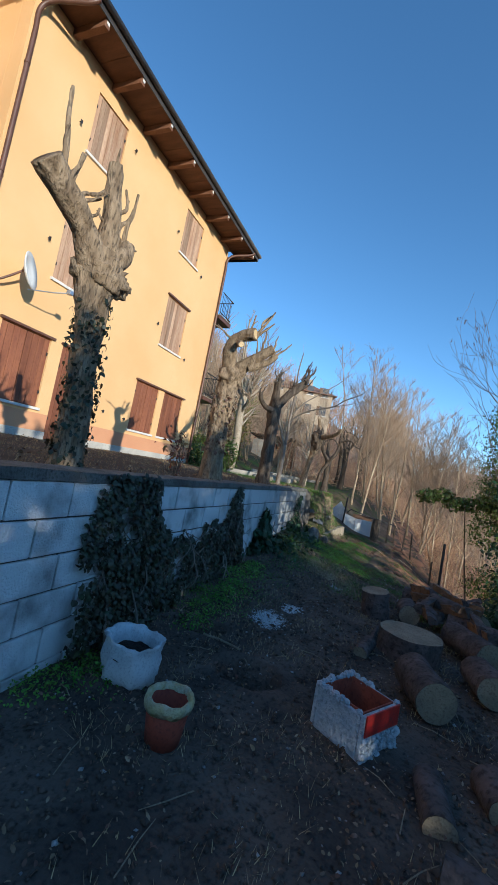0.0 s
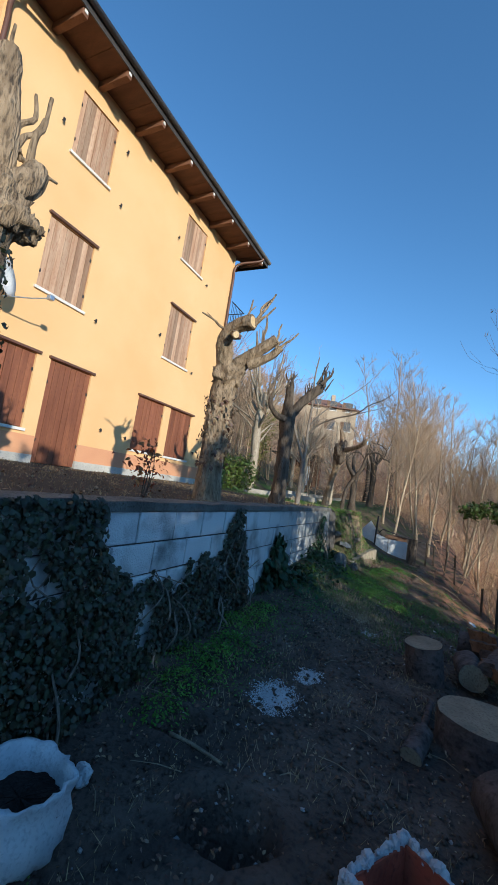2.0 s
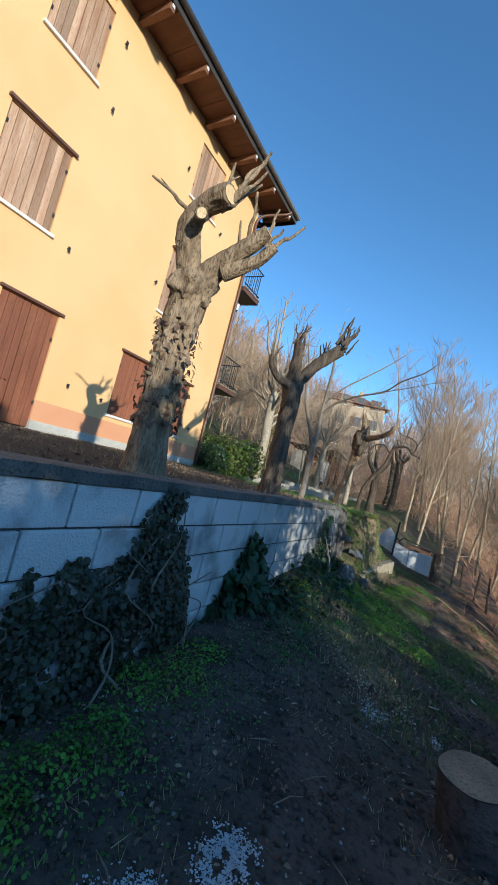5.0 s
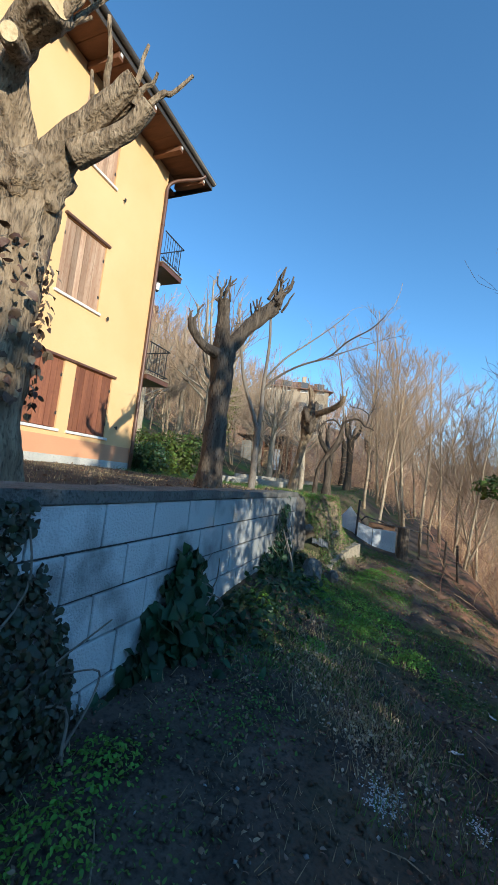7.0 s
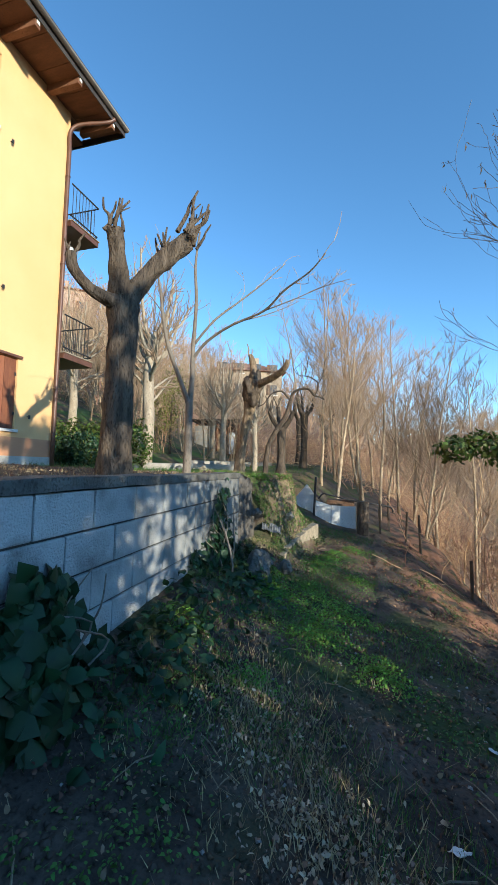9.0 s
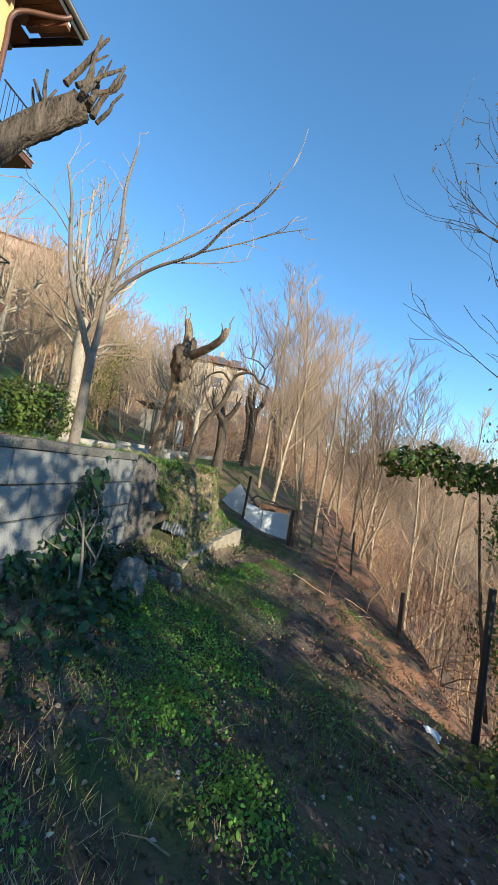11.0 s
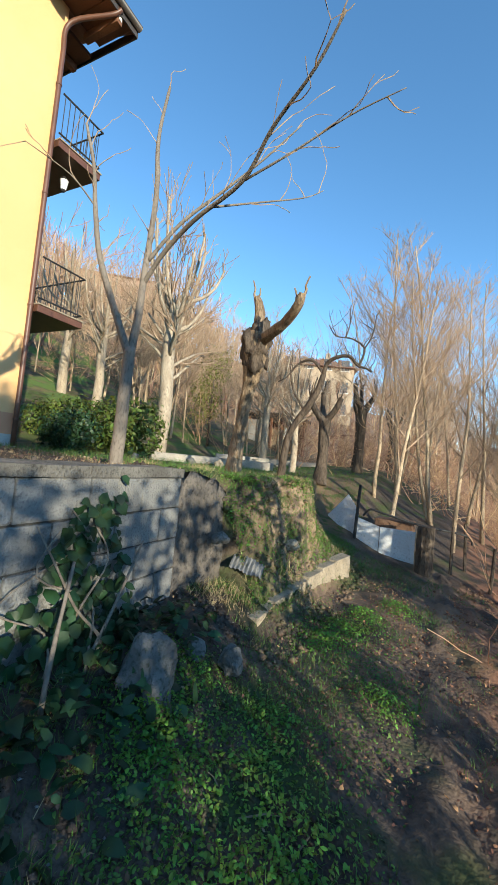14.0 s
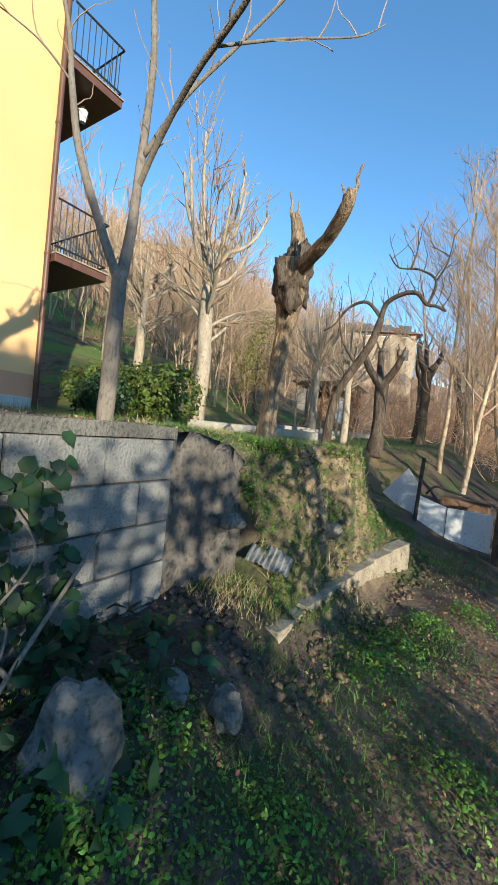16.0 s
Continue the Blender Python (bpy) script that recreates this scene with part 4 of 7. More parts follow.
t3 = pollard("pollard_tree", (-3.21, 12.43, 1.55), "leaning old pollard with a gnarled head and one long limb",
             ([(0, 0, -0.1), (0.05, -0.04, 0.5), (0.18, -0.15, 1.1), (0.32, -0.28, 1.6), (0.40, -0.36, 2.0)], [0.135, 0.10, 0.084, 0.085, 0.155, 0.13]),
             [([(0.38, -0.32, 1.95), (0.34, -0.31, 2.3), (0.28, -0.31, 2.5)], [0.10, 0.065, 0.035]),
              ([(0.42, -0.38, 1.86), (0.66, -0.56, 1.90), (0.92, -0.76, 1.96), (1.12, -0.93, 2.06), (1.17, -0.97, 2.18)], [0.10, 0.062, 0.058, 0.052, 0.03])],
             [((0.28, -0.31, 2.44), (-0.1, 0, 1), 0.26), ((0.3, -0.3, 2.42), (0.2, 0.2, 1), 0.2), ((1.17, -0.97, 2.12), (0.1, 0, 1), 0.22), ((1.12, -0.93, 2.06), (-0.2, 0.1, 1), 0.22), ((1.1, -0.9, 2.04), (1, -0.6, 0.2), 0.1), ((0.3, -0.25, 1.6), (-0.6, 0.4, 0.3), 0.12)], "bark", 4, False)
burl(t3, (0.37, -0.33, 1.82), (0.17, 0.17, 0.30), 0, "bark_dark")


def grow(rr, p, d, L, r, depth, out, bend=0.18, split=3, up=0.12, minr=0.004, shrink=0.68, spread=0.75):
    """Adds branch lines (points, radii, depth) to out."""
    pts, rad = [p.copy()], [r]
    n = 4
    d = d.normalized()
    for i in range(n):
        d = (d + Vector((rr.gauss(0, bend), rr.gauss(0, bend), rr.gauss(0, bend) + up))).normalized()
        p = p + d * (L / n)
        pts.append(p.copy())
        rad.append(max(r * (1 - 0.5 * (i + 1) / n), minr))
    out.append((pts, rad, depth))
    if depth <= 0:
        return
    k = split + (1 if rr.random() < 0.5 else 0)
    for i in range(k):
        j = n if i == 0 else rr.randint(1, n)
        a = rr.uniform(0, 2 * math.pi)
        side = d.orthogonal().normalized()
        side = Matrix.Rotation(a, 3, d) @ side
        nd = (d + side * spread * rr.uniform(0.5, 1.2)).normalized()
        if i == 0:
            nd = (d + side * 0.25).normalized()
        grow(rr, pts[j], nd, L * shrink * rr.uniform(0.75, 1.2), max(rad[j] * 0.72, minr), depth - 1, out, bend, split, up, minr, shrink, spread)


def set_pose(ob, x, y, rz, s, dz, rx, ry):
    ob.matrix_basis = pose(x, y, land1(x, y) + dz, rx, ry, rz) @ Matrix.Scale(s, 4)
    return ob


# forked young tree by the house corner


def forked_tree():
    top = tagged(empty("forked_tree", (-3.42, 10.42, 1.62)), "slender grey tree forking into long bare branches", "tree")
    items = [tube(spline([(0, 0, -0.1), (0.01, 0.0, 0.6), (0.0, 0.02, 1.25)], 6), lerps(0.068, 0.056, 13), 14, 0.12)]
    pydata("trunk", *join(items), "bark_grey", top, smooth=True)
    limbs = [([(0, 0.02, 1.15), (-0.12, -0.10, 1.55), (-0.3, -0.22, 2.1), (-0.38, -0.28, 2.6), (-0.42, -0.32, 3.0), (-0.5, -0.4, 3.4)], 0.042),
             ([(0, 0.02, 1.15), (0.0, 0.08, 1.6), (-0.02, 0.12, 2.1), (0.0, 0.14, 2.9), (-0.02, 0.1, 3.5), (0.02, 0.14, 4.1)], 0.048),
             ([(-0.02, 0.12, 1.95), (0.25, 0.06, 2.2), (0.7, -0.08, 2.38), (1.26, -0.24, 2.5), (1.6, -0.45, 2.68), (1.98, -0.66, 2.8), (2.2, -0.8, 2.95)], 0.026),
             ([(0.0, 0.13, 2.2), (0.3, 0.22, 2.6), (0.7, 0.35, 2.95), (1.05, 0.45, 3.25), (1.4, 0.55, 3.6)], 0.022),
             ([(0.9, -0.14, 2.42), (1.2, 0.2, 2.62), (1.45, 0.67, 2.92), (1.6, 0.8, 3.05)], 0.011),
             ([(1.26, -0.24, 2.5), (1.7, -0.26, 2.62), (2.12, -0.29, 2.75), (2.5, -0.3, 2.82)], 0.011),
             ([(-0.38, -0.28, 2.6), (-0.5, -0.5, 2.8), (-0.6, -0.9, 2.85)], 0.010)]
    rr = random.Random(5)
    tw = []
    for pts, r in limbs:
        p = spline(pts, 5)
        pydata("limb", *tube(p, lerps(r, r * 0.3, len(p)), 8, 0.08), "bark_grey", top, smooth=True)
        for i in range(4, len(p), 3):
            out = []
            d = (p[i] - p[i - 1]).normalized() + Vector((rr.uniform(-0.8, 0.8), rr.uniform(-0.8, 0.8), rr.uniform(-0.2, 0.9)))
            grow(rr, p[i], d, rr.uniform(0.15, 0.4), 0.006, 1, out, 0.2, 1, 0.05, 0.003)
            tw += [tube(a, b, 4, 0, False) for a, b, _ in out]
    tagged(pydata("twig_mass", *join(tw), "twig", top), kind="stuff")
    return top


forked_tree()

# large pale pollard in the garden, regrown
def garden_tree():
    """A tall trunk, cut back years ago, with a head of thick upright pale shoots and a few long low boughs."""
    top = tagged(empty("garden_tree"), "large pale tree with many upright cut branches", "tree", group="regrown pollards in the garden")
    rq = random.Random(23)
    p = spline([(0, 0, -0.3), (0.03, 0, 1.5), (-0.02, 0.03, 3.0), (0.05, 0, 4.4)], 10)
    pydata("trunk", *bark_tube(p, lerps(0.20, 0.15, len(p)), 6, 20, 0.1, 0.12), "bark_pale", top, smooth=True)
    thin = []
    for k in range(11):
        a = k * 2.4 + rq.uniform(-0.3, 0.3)
        z = rq.uniform(3.3, 4.4)
        w = rq.uniform(0.35, 1.35)
        L = rq.uniform(1.7, 3.6) * (1.1 - 0.3 * w)
        c, t = math.cos(a) * w, math.sin(a) * w
        q = spline([(0.04, 0, z), (c * 0.55, t * 0.55, z + L * 0.22), (c * 0.9, t * 0.9, z + L * 0.55), (c * 1.1, t * 1.1, z + L)], 5)
        pydata("limb", *tube(q, lerps(0.065, 0.03, len(q)), 8, 0.15, True, k), "bark_pale", top, smooth=True)
        for j in range(4, len(q), 2):
            for _ in range(2):
                out = []
                d = Vector((rq.uniform(-0.8, 0.8), rq.uniform(-0.8, 0.8), 1.0))
                grow(rq, q[j], d, rq.uniform(0.2, 0.55), 0.018, 1, out, 0.12, 1, 0.1, 0.008)
                thin += [tube(u, w_, 4, 0, False) for u, w_, _ in out]
    for k in range(9):
        a = k * 2.1 + 0.6
        z = rq.uniform(2.0, 3.6)
        out = []
        grow(rq, Vector((0, 0, z)), Vector((math.cos(a), math.sin(a), 0.75)), rq.uniform(1.2, 1.9), 0.05, 3, out, 0.1, 3, 0.05, 0.007, 0.66, 0.6)
        for u, w_, d in out:
            pydata("bough", *tube(u, w_, 7, 0.1), "bark_pale", top, smooth=True) if d == 3 else thin.append(tube(u, w_, 4, 0, False))
    tagged(pydata("twig_mass", *join(thin), "twig", top), kind="stuff")
    return top


big = garden_tree()
set_pose(big, -7.55, 16.1, 40, 1.0, 0, 0, 0)
for i, (x, y, rz, s) in enumerate([(-11.8, 17.6, 10, 0.85), (-6.9, 21.5, 150, 0.72), (-12.5, 22, 60, 0.95), (-9.2, 26, 200, 0.85), (-15.5, 19, 300, 1.0), (-4.6, 18.6, 80, 0.5)]):
    set_pose(copy_thing(big, Matrix()), x, y, rz, s, 0, 0, 0)

# twisted fruit tree with a hooked branch
def twisted_tree(x, y):
    top = tagged(empty("twisted_tree", (x, y, land1(x, y))), "dark twisted fruit tree with a long hooked bare branch", "tree")
    tr = spline([(0, 0, -0.1), (0.04, 0.0, 0.5), (0.12, 0.03, 0.85), (0.45, 0.05, 1.4), (0.56, 0.04, 1.75)], 6)
    pydata("trunk", *tube(tr, lerps(0.065, 0.045, len(tr)), 10, 0.15), "bark_dark", top, smooth=True)
    tw = []
    rr = random.Random(9)
    for pts, r in (([(0.56, 0.04, 1.75), (0.62, 0, 1.92), (0.8, -0.05, 2.0), (1.0, -0.1, 1.98), (1.12, -0.1, 1.84), (1.24, -0.1, 1.8), (1.34, -0.1, 1.74)], 0.036),
                   ([(0.56, 0.04, 1.75), (0.35, 0.05, 1.98), (0.1, 0.05, 1.92), (-0.05, 0, 1.7), (-0.2, 0, 1.62)], 0.026),
                   ([(1.14, -0.1, 1.84), (1.2, -0.1, 2.1), (1.0, -0.1, 2.26), (0.75, -0.1, 2.32), (0.62, -0.1, 2.5)], 0.018),
                   ([(1.2, -0.1, 2.1), (1.3, -0.1, 2.3), (1.34, -0.1, 2.62)], 0.014), ([(0.9, -0.1, 2.28), (0.95, -0.1, 2.5), (0.93, -0.1, 2.72)], 0.012), ([(0.3, 0.04, 1.15), (0.05, 0.1, 1.5), (-0.05, 0.1, 1.9)], 0.022)):
        p = spline(pts, 5)
        pydata("limb", *tube(p, lerps(r, r * 0.4, len(p)), 7, 0.1), "bark_dark", top, smooth=True)
        for i in range(3, len(p), 3):
            out = []
            grow(rr, p[i], Vector((rr.uniform(-0.6, 0.6), rr.uniform(-0.6, 0.6), 1)), rr.uniform(0.15, 0.32), 0.008, 1, out, 0.2, 1, 0.1, 0.0035)
            tw += [tube(a, b, 4, 0, False) for a, b, _ in out]
    tagged(pydata("twig_mass", *join(tw), "bark_dark", top), kind="stuff")


twisted_tree(-2.95, 13.6)
# small pollards along the terrace edge beyond
def small_pollard(x, y, seed, h, label):
    z = land1(x, y)
    rr = random.Random(seed)
    w = 0.13
    limbs = []
    sticks = []
    for k in range(3):
        a = k * 2.1 + rr.uniform(-0.4, 0.4)
        e = (math.cos(a) * 0.45, math.sin(a) * 0.45, h + 0.55 + rr.uniform(-0.1, 0.3))
        limbs.append(([(0, 0, h - 0.1), (math.cos(a) * 0.3, math.sin(a) * 0.3, h + 0.2), e], [0.1, 0.075, 0.06]))
        sticks += burst(e, 0.06, (0, 0, 0), 3, 0.4, seed + k)
    return pollard("pollard_tree", (x, y, z), label, ([(0, 0, -0.15), (0.02, 0.03, h * 0.5), (0, 0, h)], [0.2, w, w, 0.16]), limbs, sticks, "bark_dark", seed, False, 7)


small_pollard(-3.35, 17.2, 31, 1.5, "short dark pollard beyond the bank")
small_pollard(-3.2, 21.0, 32, 2.2, "short dark pollard beyond the bank")
small_pollard(-3.9, 24.0, 33, 2.2, "short dark pollard beyond the bank")
small_pollard(-2.9, 26.5, 34, 2.0, "short dark pollard beyond the bank")

# bare trees beyond the fence and down the slope
def winter_tree(seed, h, r, leaders):
    """A slender leafless tree: straight leaders, ascending side branches that fork twice into a haze of twigs."""
    rq = random.Random(seed)
    top = tagged(empty("bare_tree"), "tall thin bare tree with fine ascending twigs", "tree", group="bare trees on the slope")
    trunks, crown = [], []

    def limb(p, d, L, r0, n, rise, sway):
        pts = [p.copy()]
        for _ in range(n):
            d = (d + Vector((rq.gauss(0, sway), rq.gauss(0, sway), rise))).normalized()
            pts.append(pts[-1] + d * (L / n))
        return pts

    for s in range(leaders):
        a = rq.uniform(0, 6.28)
        lean = 0.05 + 0.16 * s
        hh = h * (1 - 0.12 * s)
        ld = limb(Vector((0.1 * s, 0.06 * s, -0.3)), Vector((math.cos(a) * lean, math.sin(a) * lean, 1)), hh, r, 9, 0.02, 0.045)
        rad = [r * (1 - 0.16 * s) * (1 - 0.88 * (i / 9) ** 0.8) + 0.006 for i in range(10)]
        trunks.append(tube(ld, rad, 8, 0.06))
        nb = rq.randint(15, 20)
        for k in range(nb):
            t = 0.24 + 0.74 * (k + rq.random()) / nb
            i = min(int(t * 9), 8)
            w = t * 9 - i
            p = ld[i].lerp(ld[i + 1], w)
            az = k * 2.39 + rq.uniform(-0.5, 0.5)
            L = ((1 - t) * h * 0.40 + 0.45) * rq.uniform(0.7, 1.2)
            r1 = max(rad[i] * 0.42, 0.008)
            br = limb(p, Vector((math.cos(az), math.sin(az), rq.uniform(0.7, 1.3))), L, r1, 4, 0.10, 0.09)
            crown.append(tube(br, lerps(r1, 0.006, 5), 4, 0, False))
            for j in range(8 + int(L * 2.4)):
                u = rq.uniform(0.2, 1.0) * 3.99
                q = br[int(u)].lerp(br[int(u) + 1], u - int(u))
                d = (br[-1] - br[0]).normalized() + Vector((rq.uniform(-0.9, 0.9), rq.uniform(-0.9, 0.9), rq.uniform(-0.1, 0.6)))
                sl = L * rq.uniform(0.22, 0.45) + 0.1
                sb = limb(q, d, sl, 0.006, 3, 0.06, 0.14)
                crown.append(tube(sb, [0.0062, 0.0055, 0.0048, 0.0038], 3, 0, False))
                for _ in range(3):
                    d2 = (sb[-1] - sb[0]).normalized() + Vector((rq.uniform(-0.8, 0.8), rq.uniform(-0.8, 0.8), rq.uniform(-0.1, 0.7)))
                    q2 = sb[rq.randint(1, 3)]
                    crown.append(tube(limb(q2, d2, sl * rq.uniform(0.4, 0.8), 0.004, 2, 0.05, 0.15), [0.0046, 0.004, 0.0032], 3, 0, False))
    pydata("trunk", *join(trunks), "bark_wood", top, smooth=True)
    pydata("crown", *join(crown), "twig", top)
    return top


kinds = [winter_tree(40 + i, 8.0 + 0.35 * i, 0.068, 1 + (i % 2)) for i in range(5)]
FIXED = [(-2.1, 17.8, 2, 0.95), (-0.3, 17.2, 4, 0.9), (0.1, 21.5, 0, 1.0), (-1.2, 22.5, 4, 1.0), (1.6, 19.2, 1, 0.95), (2.9, 16.4, 2, 0.9), (3.8, 20.2, 3, 1.0), (-1.49, 16.4, 0, 1.0), (-0.77, 18.4, 1, 1.05), (0.4, 19.6, 2, 1.0), (0.9, 17.0, 3, 0.8), (1.8, 15.2, 4, 0.75), (-1.9, 20.5, 3, 1.1), (2.6, 18.5, 0, 1.0), (1.2, 22.5, 1, 1.1), (4.6, 16.0, 2, 1.0), (3.4, 13.6, 3, 0.7), (-0.4, 24, 0, 1.0), (5.5, 21, 4, 1.15), (2.4, 26.5, 2, 1.1), (-2.2, 28, 1, 1.0), (7.2, 13.4, 3, 1.0), (8.5, 18, 0, 1.1), (6.2, 10.4, 4, 0.8), (9.5, 8.5, 2, 0.95)]
rr = random.Random(77)
used = set()
for i, (x, y, k, s) in enumerate(FIXED):
    ob = copy_thing(kinds[k], Matrix()) if k in used else kinds[k]
    used.add(k)
    set_pose(ob, x, y, rr.uniform(0, 360), s * 0.82, -0.05, rr.uniform(-5, 5), rr.uniform(-6, 6))
for i in range(34):
    x, y = rr.uniform(-6, 16), rr.uniform(27, 52)
    set_pose(copy_thing(kinds[i % 5], Matrix()), x, y, rr.uniform(0, 360), rr.uniform(0.8, 1.2), -0.05, rr.uniform(-4, 4), rr.uniform(-4, 4))
for i in range(64):
    x, y = rr.uniform(-30, -9), rr.uniform(19, 50)
    if abs(x + 10.5) < 2.6 and 28 < y < 35:
        continue
    set_pose(copy_thing(kinds[i % 5], Matrix()), x, y, rr.uniform(0, 360), rr.uniform(0.55, 0.95), -0.05, rr.uniform(-4, 4), rr.uniform(-4, 4))


# the far woods: one mass of simple bare trees
def far_woods():
    rng = np.random.default_rng(3)
    protos = []
    for k in range(5):
        rq = random.Random(200 + k)
        out = []
        grow(rq, Vector((0, 0, -0.3)), Vector((rq.uniform(-0.1, 0.1), rq.uniform(-0.1, 0.1), 1)), 3.6, 0.11, 3, out, 0.12, 4, 0.13, 0.016, 0.66, 0.6)
        v, f = join([tube(p, r, 3, 0, False) for p, r, _ in out])
        protos.append((np.array([tuple(p) for p in v]), np.array(f)))
    V, F, o = [], [], 0
    n = 0
    while n < 800:
        k = rng.random()
        if k < 0.22:
            x, y = rng.uniform(15, 48), rng.uniform(0, 38)
        elif k < 0.5:
            x, y = rng.uniform(14, 110), rng.uniform(0, 150)
        elif k < 0.75:
            x, y = rng.uniform(-20, 40), rng.uniform(52, 140)
        else:
            x, y = rng.uniform(-75, -18), rng.uniform(16, 90)
        if -30 < x < -8 and 45 < y < 66:
            continue
        n += 1
        v, f = protos[n % 5]
        a, s = rng.uniform(0, 6.28), rng.uniform(0.8, 1.35)
        c, t = math.cos(a), math.sin(a)
        q = np.stack([v[:, 0] * c - v[:, 1] * t, v[:, 0] * t + v[:, 1] * c, v[:, 2]], 1) * s + [x, y, land1(x, y)]
        V.append(q)
        F.append(f + o)
        o += len(v)
    ob = npmesh("woodland", np.concatenate(V), np.concatenate(F), "twig_far")
    tagged(ob, "leafless brown woodland covering the far hillsides", "woodland", kind="stuff")
    # arching brush in the ravine and on the hillside
    protos = []
    for k in range(5):
        rq = random.Random(300 + k)
        out = []
        for s_ in range(4):
            a = rq.uniform(0, 6.28)
            grow(rq, Vector((0, 0, -0.2)), Vector((math.cos(a) * 0.7, math.sin(a) * 0.7, 1)), 1.25, 0.014, 2, out, 0.2, 3, -0.02, 0.0045, 0.72, 0.8)
        v, f = join([tube(p, r, 3, 0, False) for p, r, _ in out])
        protos.append((np.array([tuple(p) for p in v]), np.array(f)))
    V, F, o = [], [], 0
    n = 0
    while n < 760:
        k = rng.random()
        if k < 0.55:
            x, y = rng.uniform(1.6, 17), rng.uniform(9.5, 46)
            if x < 2.4 + 0.0 * y and y < 12 or math.hypot(x - 3.25, y - 11.5) < 1.2:
                continue
        elif k < 0.75:
            x, y = rng.uniform(-6, 3), rng.uniform(20, 46)
        else:
            x, y = rng.uniform(-34, -8), rng.uniform(19, 58)
            if -13 < x and 27 < y < 36:
                continue
        n += 1
        v, f = protos[n % 5]
        a, s = rng.uniform(0, 6.28), rng.uniform(0.7, 1.5)
        c, t = math.cos(a), math.sin(a)
        V.append(np.stack([v[:, 0] * c - v[:, 1] * t, v[:, 0] * t + v[:, 1] * c, v[:, 2]], 1) * s + [x, y, land1(x, y)])
        F.append(f + o)
        o += len(v)
    ob = npmesh("brushwood", np.concatenate(V), np.concatenate(F), "brush")
    tagged(ob, "tangled reddish brown bare brushwood on the slopes", "brushwood", kind="stuff")


far_woods()


# ---------- along the retaining wall ----------
def wall_pt(out, y, z):
    """A place out metres in front of the wall's face."""
    return WM @ Vector((out, y, z))


def wall_ivy(label, y0, y1, top_fn, n, size, depth, seed, material, stems=8, ragged=0.35):
    """Ivy that climbs the wall: leaves thicker towards the foot, with woody stems."""
    thing = tagged(empty("climbing_ivy", tuple(wall_pt(0.05, (y0 + y1) / 2, 0.4))), label, "ivy", group="ivy on the wall")
    inv = thing.matrix_world.inverted()
    rng = np.random.default_rng(seed)
    pos, nrm = [], []
    tries = 0
    while len(pos) < n and tries < n * 12:
        tries += 1
        y = rng.uniform(y0, y1)
        z = rng.uniform(0.25, 1.74)
        t = top_fn(y) + ragged * noise.noise(Vector((y * 3.1, z * 1.5, seed))) + 0.18 * noise.noise(Vector((y * 9, z * 3, seed)))
        e = min(y - y0, y1 - y) + 0.15 * noise.noise(Vector((z * 4, seed, 0)))
        if z > t or e < 0:
            continue
        if noise.noise(Vector((y * 4.5, z * 4.5, seed + 7))) < -0.32:
            continue
        k = max(0.0, min(1.0, (t - z) / 0.9))
        o = 0.02 + depth * k * rng.uniform(0.35, 1.0) * (0.7 + 0.5 * noise.noise(Vector((y * 2, z * 2, seed + 3))))
        p = inv @ wall_pt(o, y, z)
        pos.append(tuple(p))
        nrm.append((1.0, 0.0, 0.35))
    v, f = leaf_mesh(pos, nrm, np.full(len(pos), size), rng, 0.85, 0.6)
    tagged(npmesh("foliage", v, f, material, thing), kind="stuff")
    rr = random.Random(seed)
    for k in range(stems):
        y = rr.uniform(y0 + 0.1, y1 - 0.1)
        zt = min(top_fn(y), 1.6)
        pts = [inv @ wall_pt(rr.uniform(0.03, depth * (1 - j / 6) + 0.04), y + 0.12 * rr.uniform(-1, 1) * j * 0.6, 0.3 + (zt - 0.3) * j / 5) for j in range(6)]
        p = spline(pts, 4)
        pydata("stem", *tube(p, lerps(rr.uniform(0.008, 0.016), 0.004, len(p)), 6, 0.15), "bark_grey", thing)
    return thing


def prof(*pairs):
    return lambda y: float(np.interp(y, [p[0] for p in pairs], [p[1] for p in pairs]))


wall_ivy("thick dark ivy with dry brown leaves climbing the block wall", 1.42, 5.3, prof((1.4, 1.4), (1.65, 1.85), (2.25, 1.8), (2.6, 1.2), (4.2, 1.15), (4.4, 1.55), (4.75, 1.6), (5.0, 1.05), (5.3, 0.45)), 12500, 0.042, 0.22, 21, "ivy_dark", 14)
wall_ivy("ivy with broad dark green leaves at the foot of the wall", 5.15, 7.1, prof((5.1, 0.4), (5.6, 0.6), (6.05, 1.2), (6.35, 1.35), (6.6, 0.85), (7.1, 0.45)), 1500, 0.12, 0.4, 22, "ivy_deep", 5, 0.2)
wall_ivy("sparse ivy and woody stems near the end of the wall", 7.9, 9.65, prof((7.9, 0.55), (8.5, 0.85), (9.0, 1.35), (9.5, 1.5), (9.7, 0.9)), 700, 0.085, 0.3, 23, "ivy_deep", 6, 0.4)
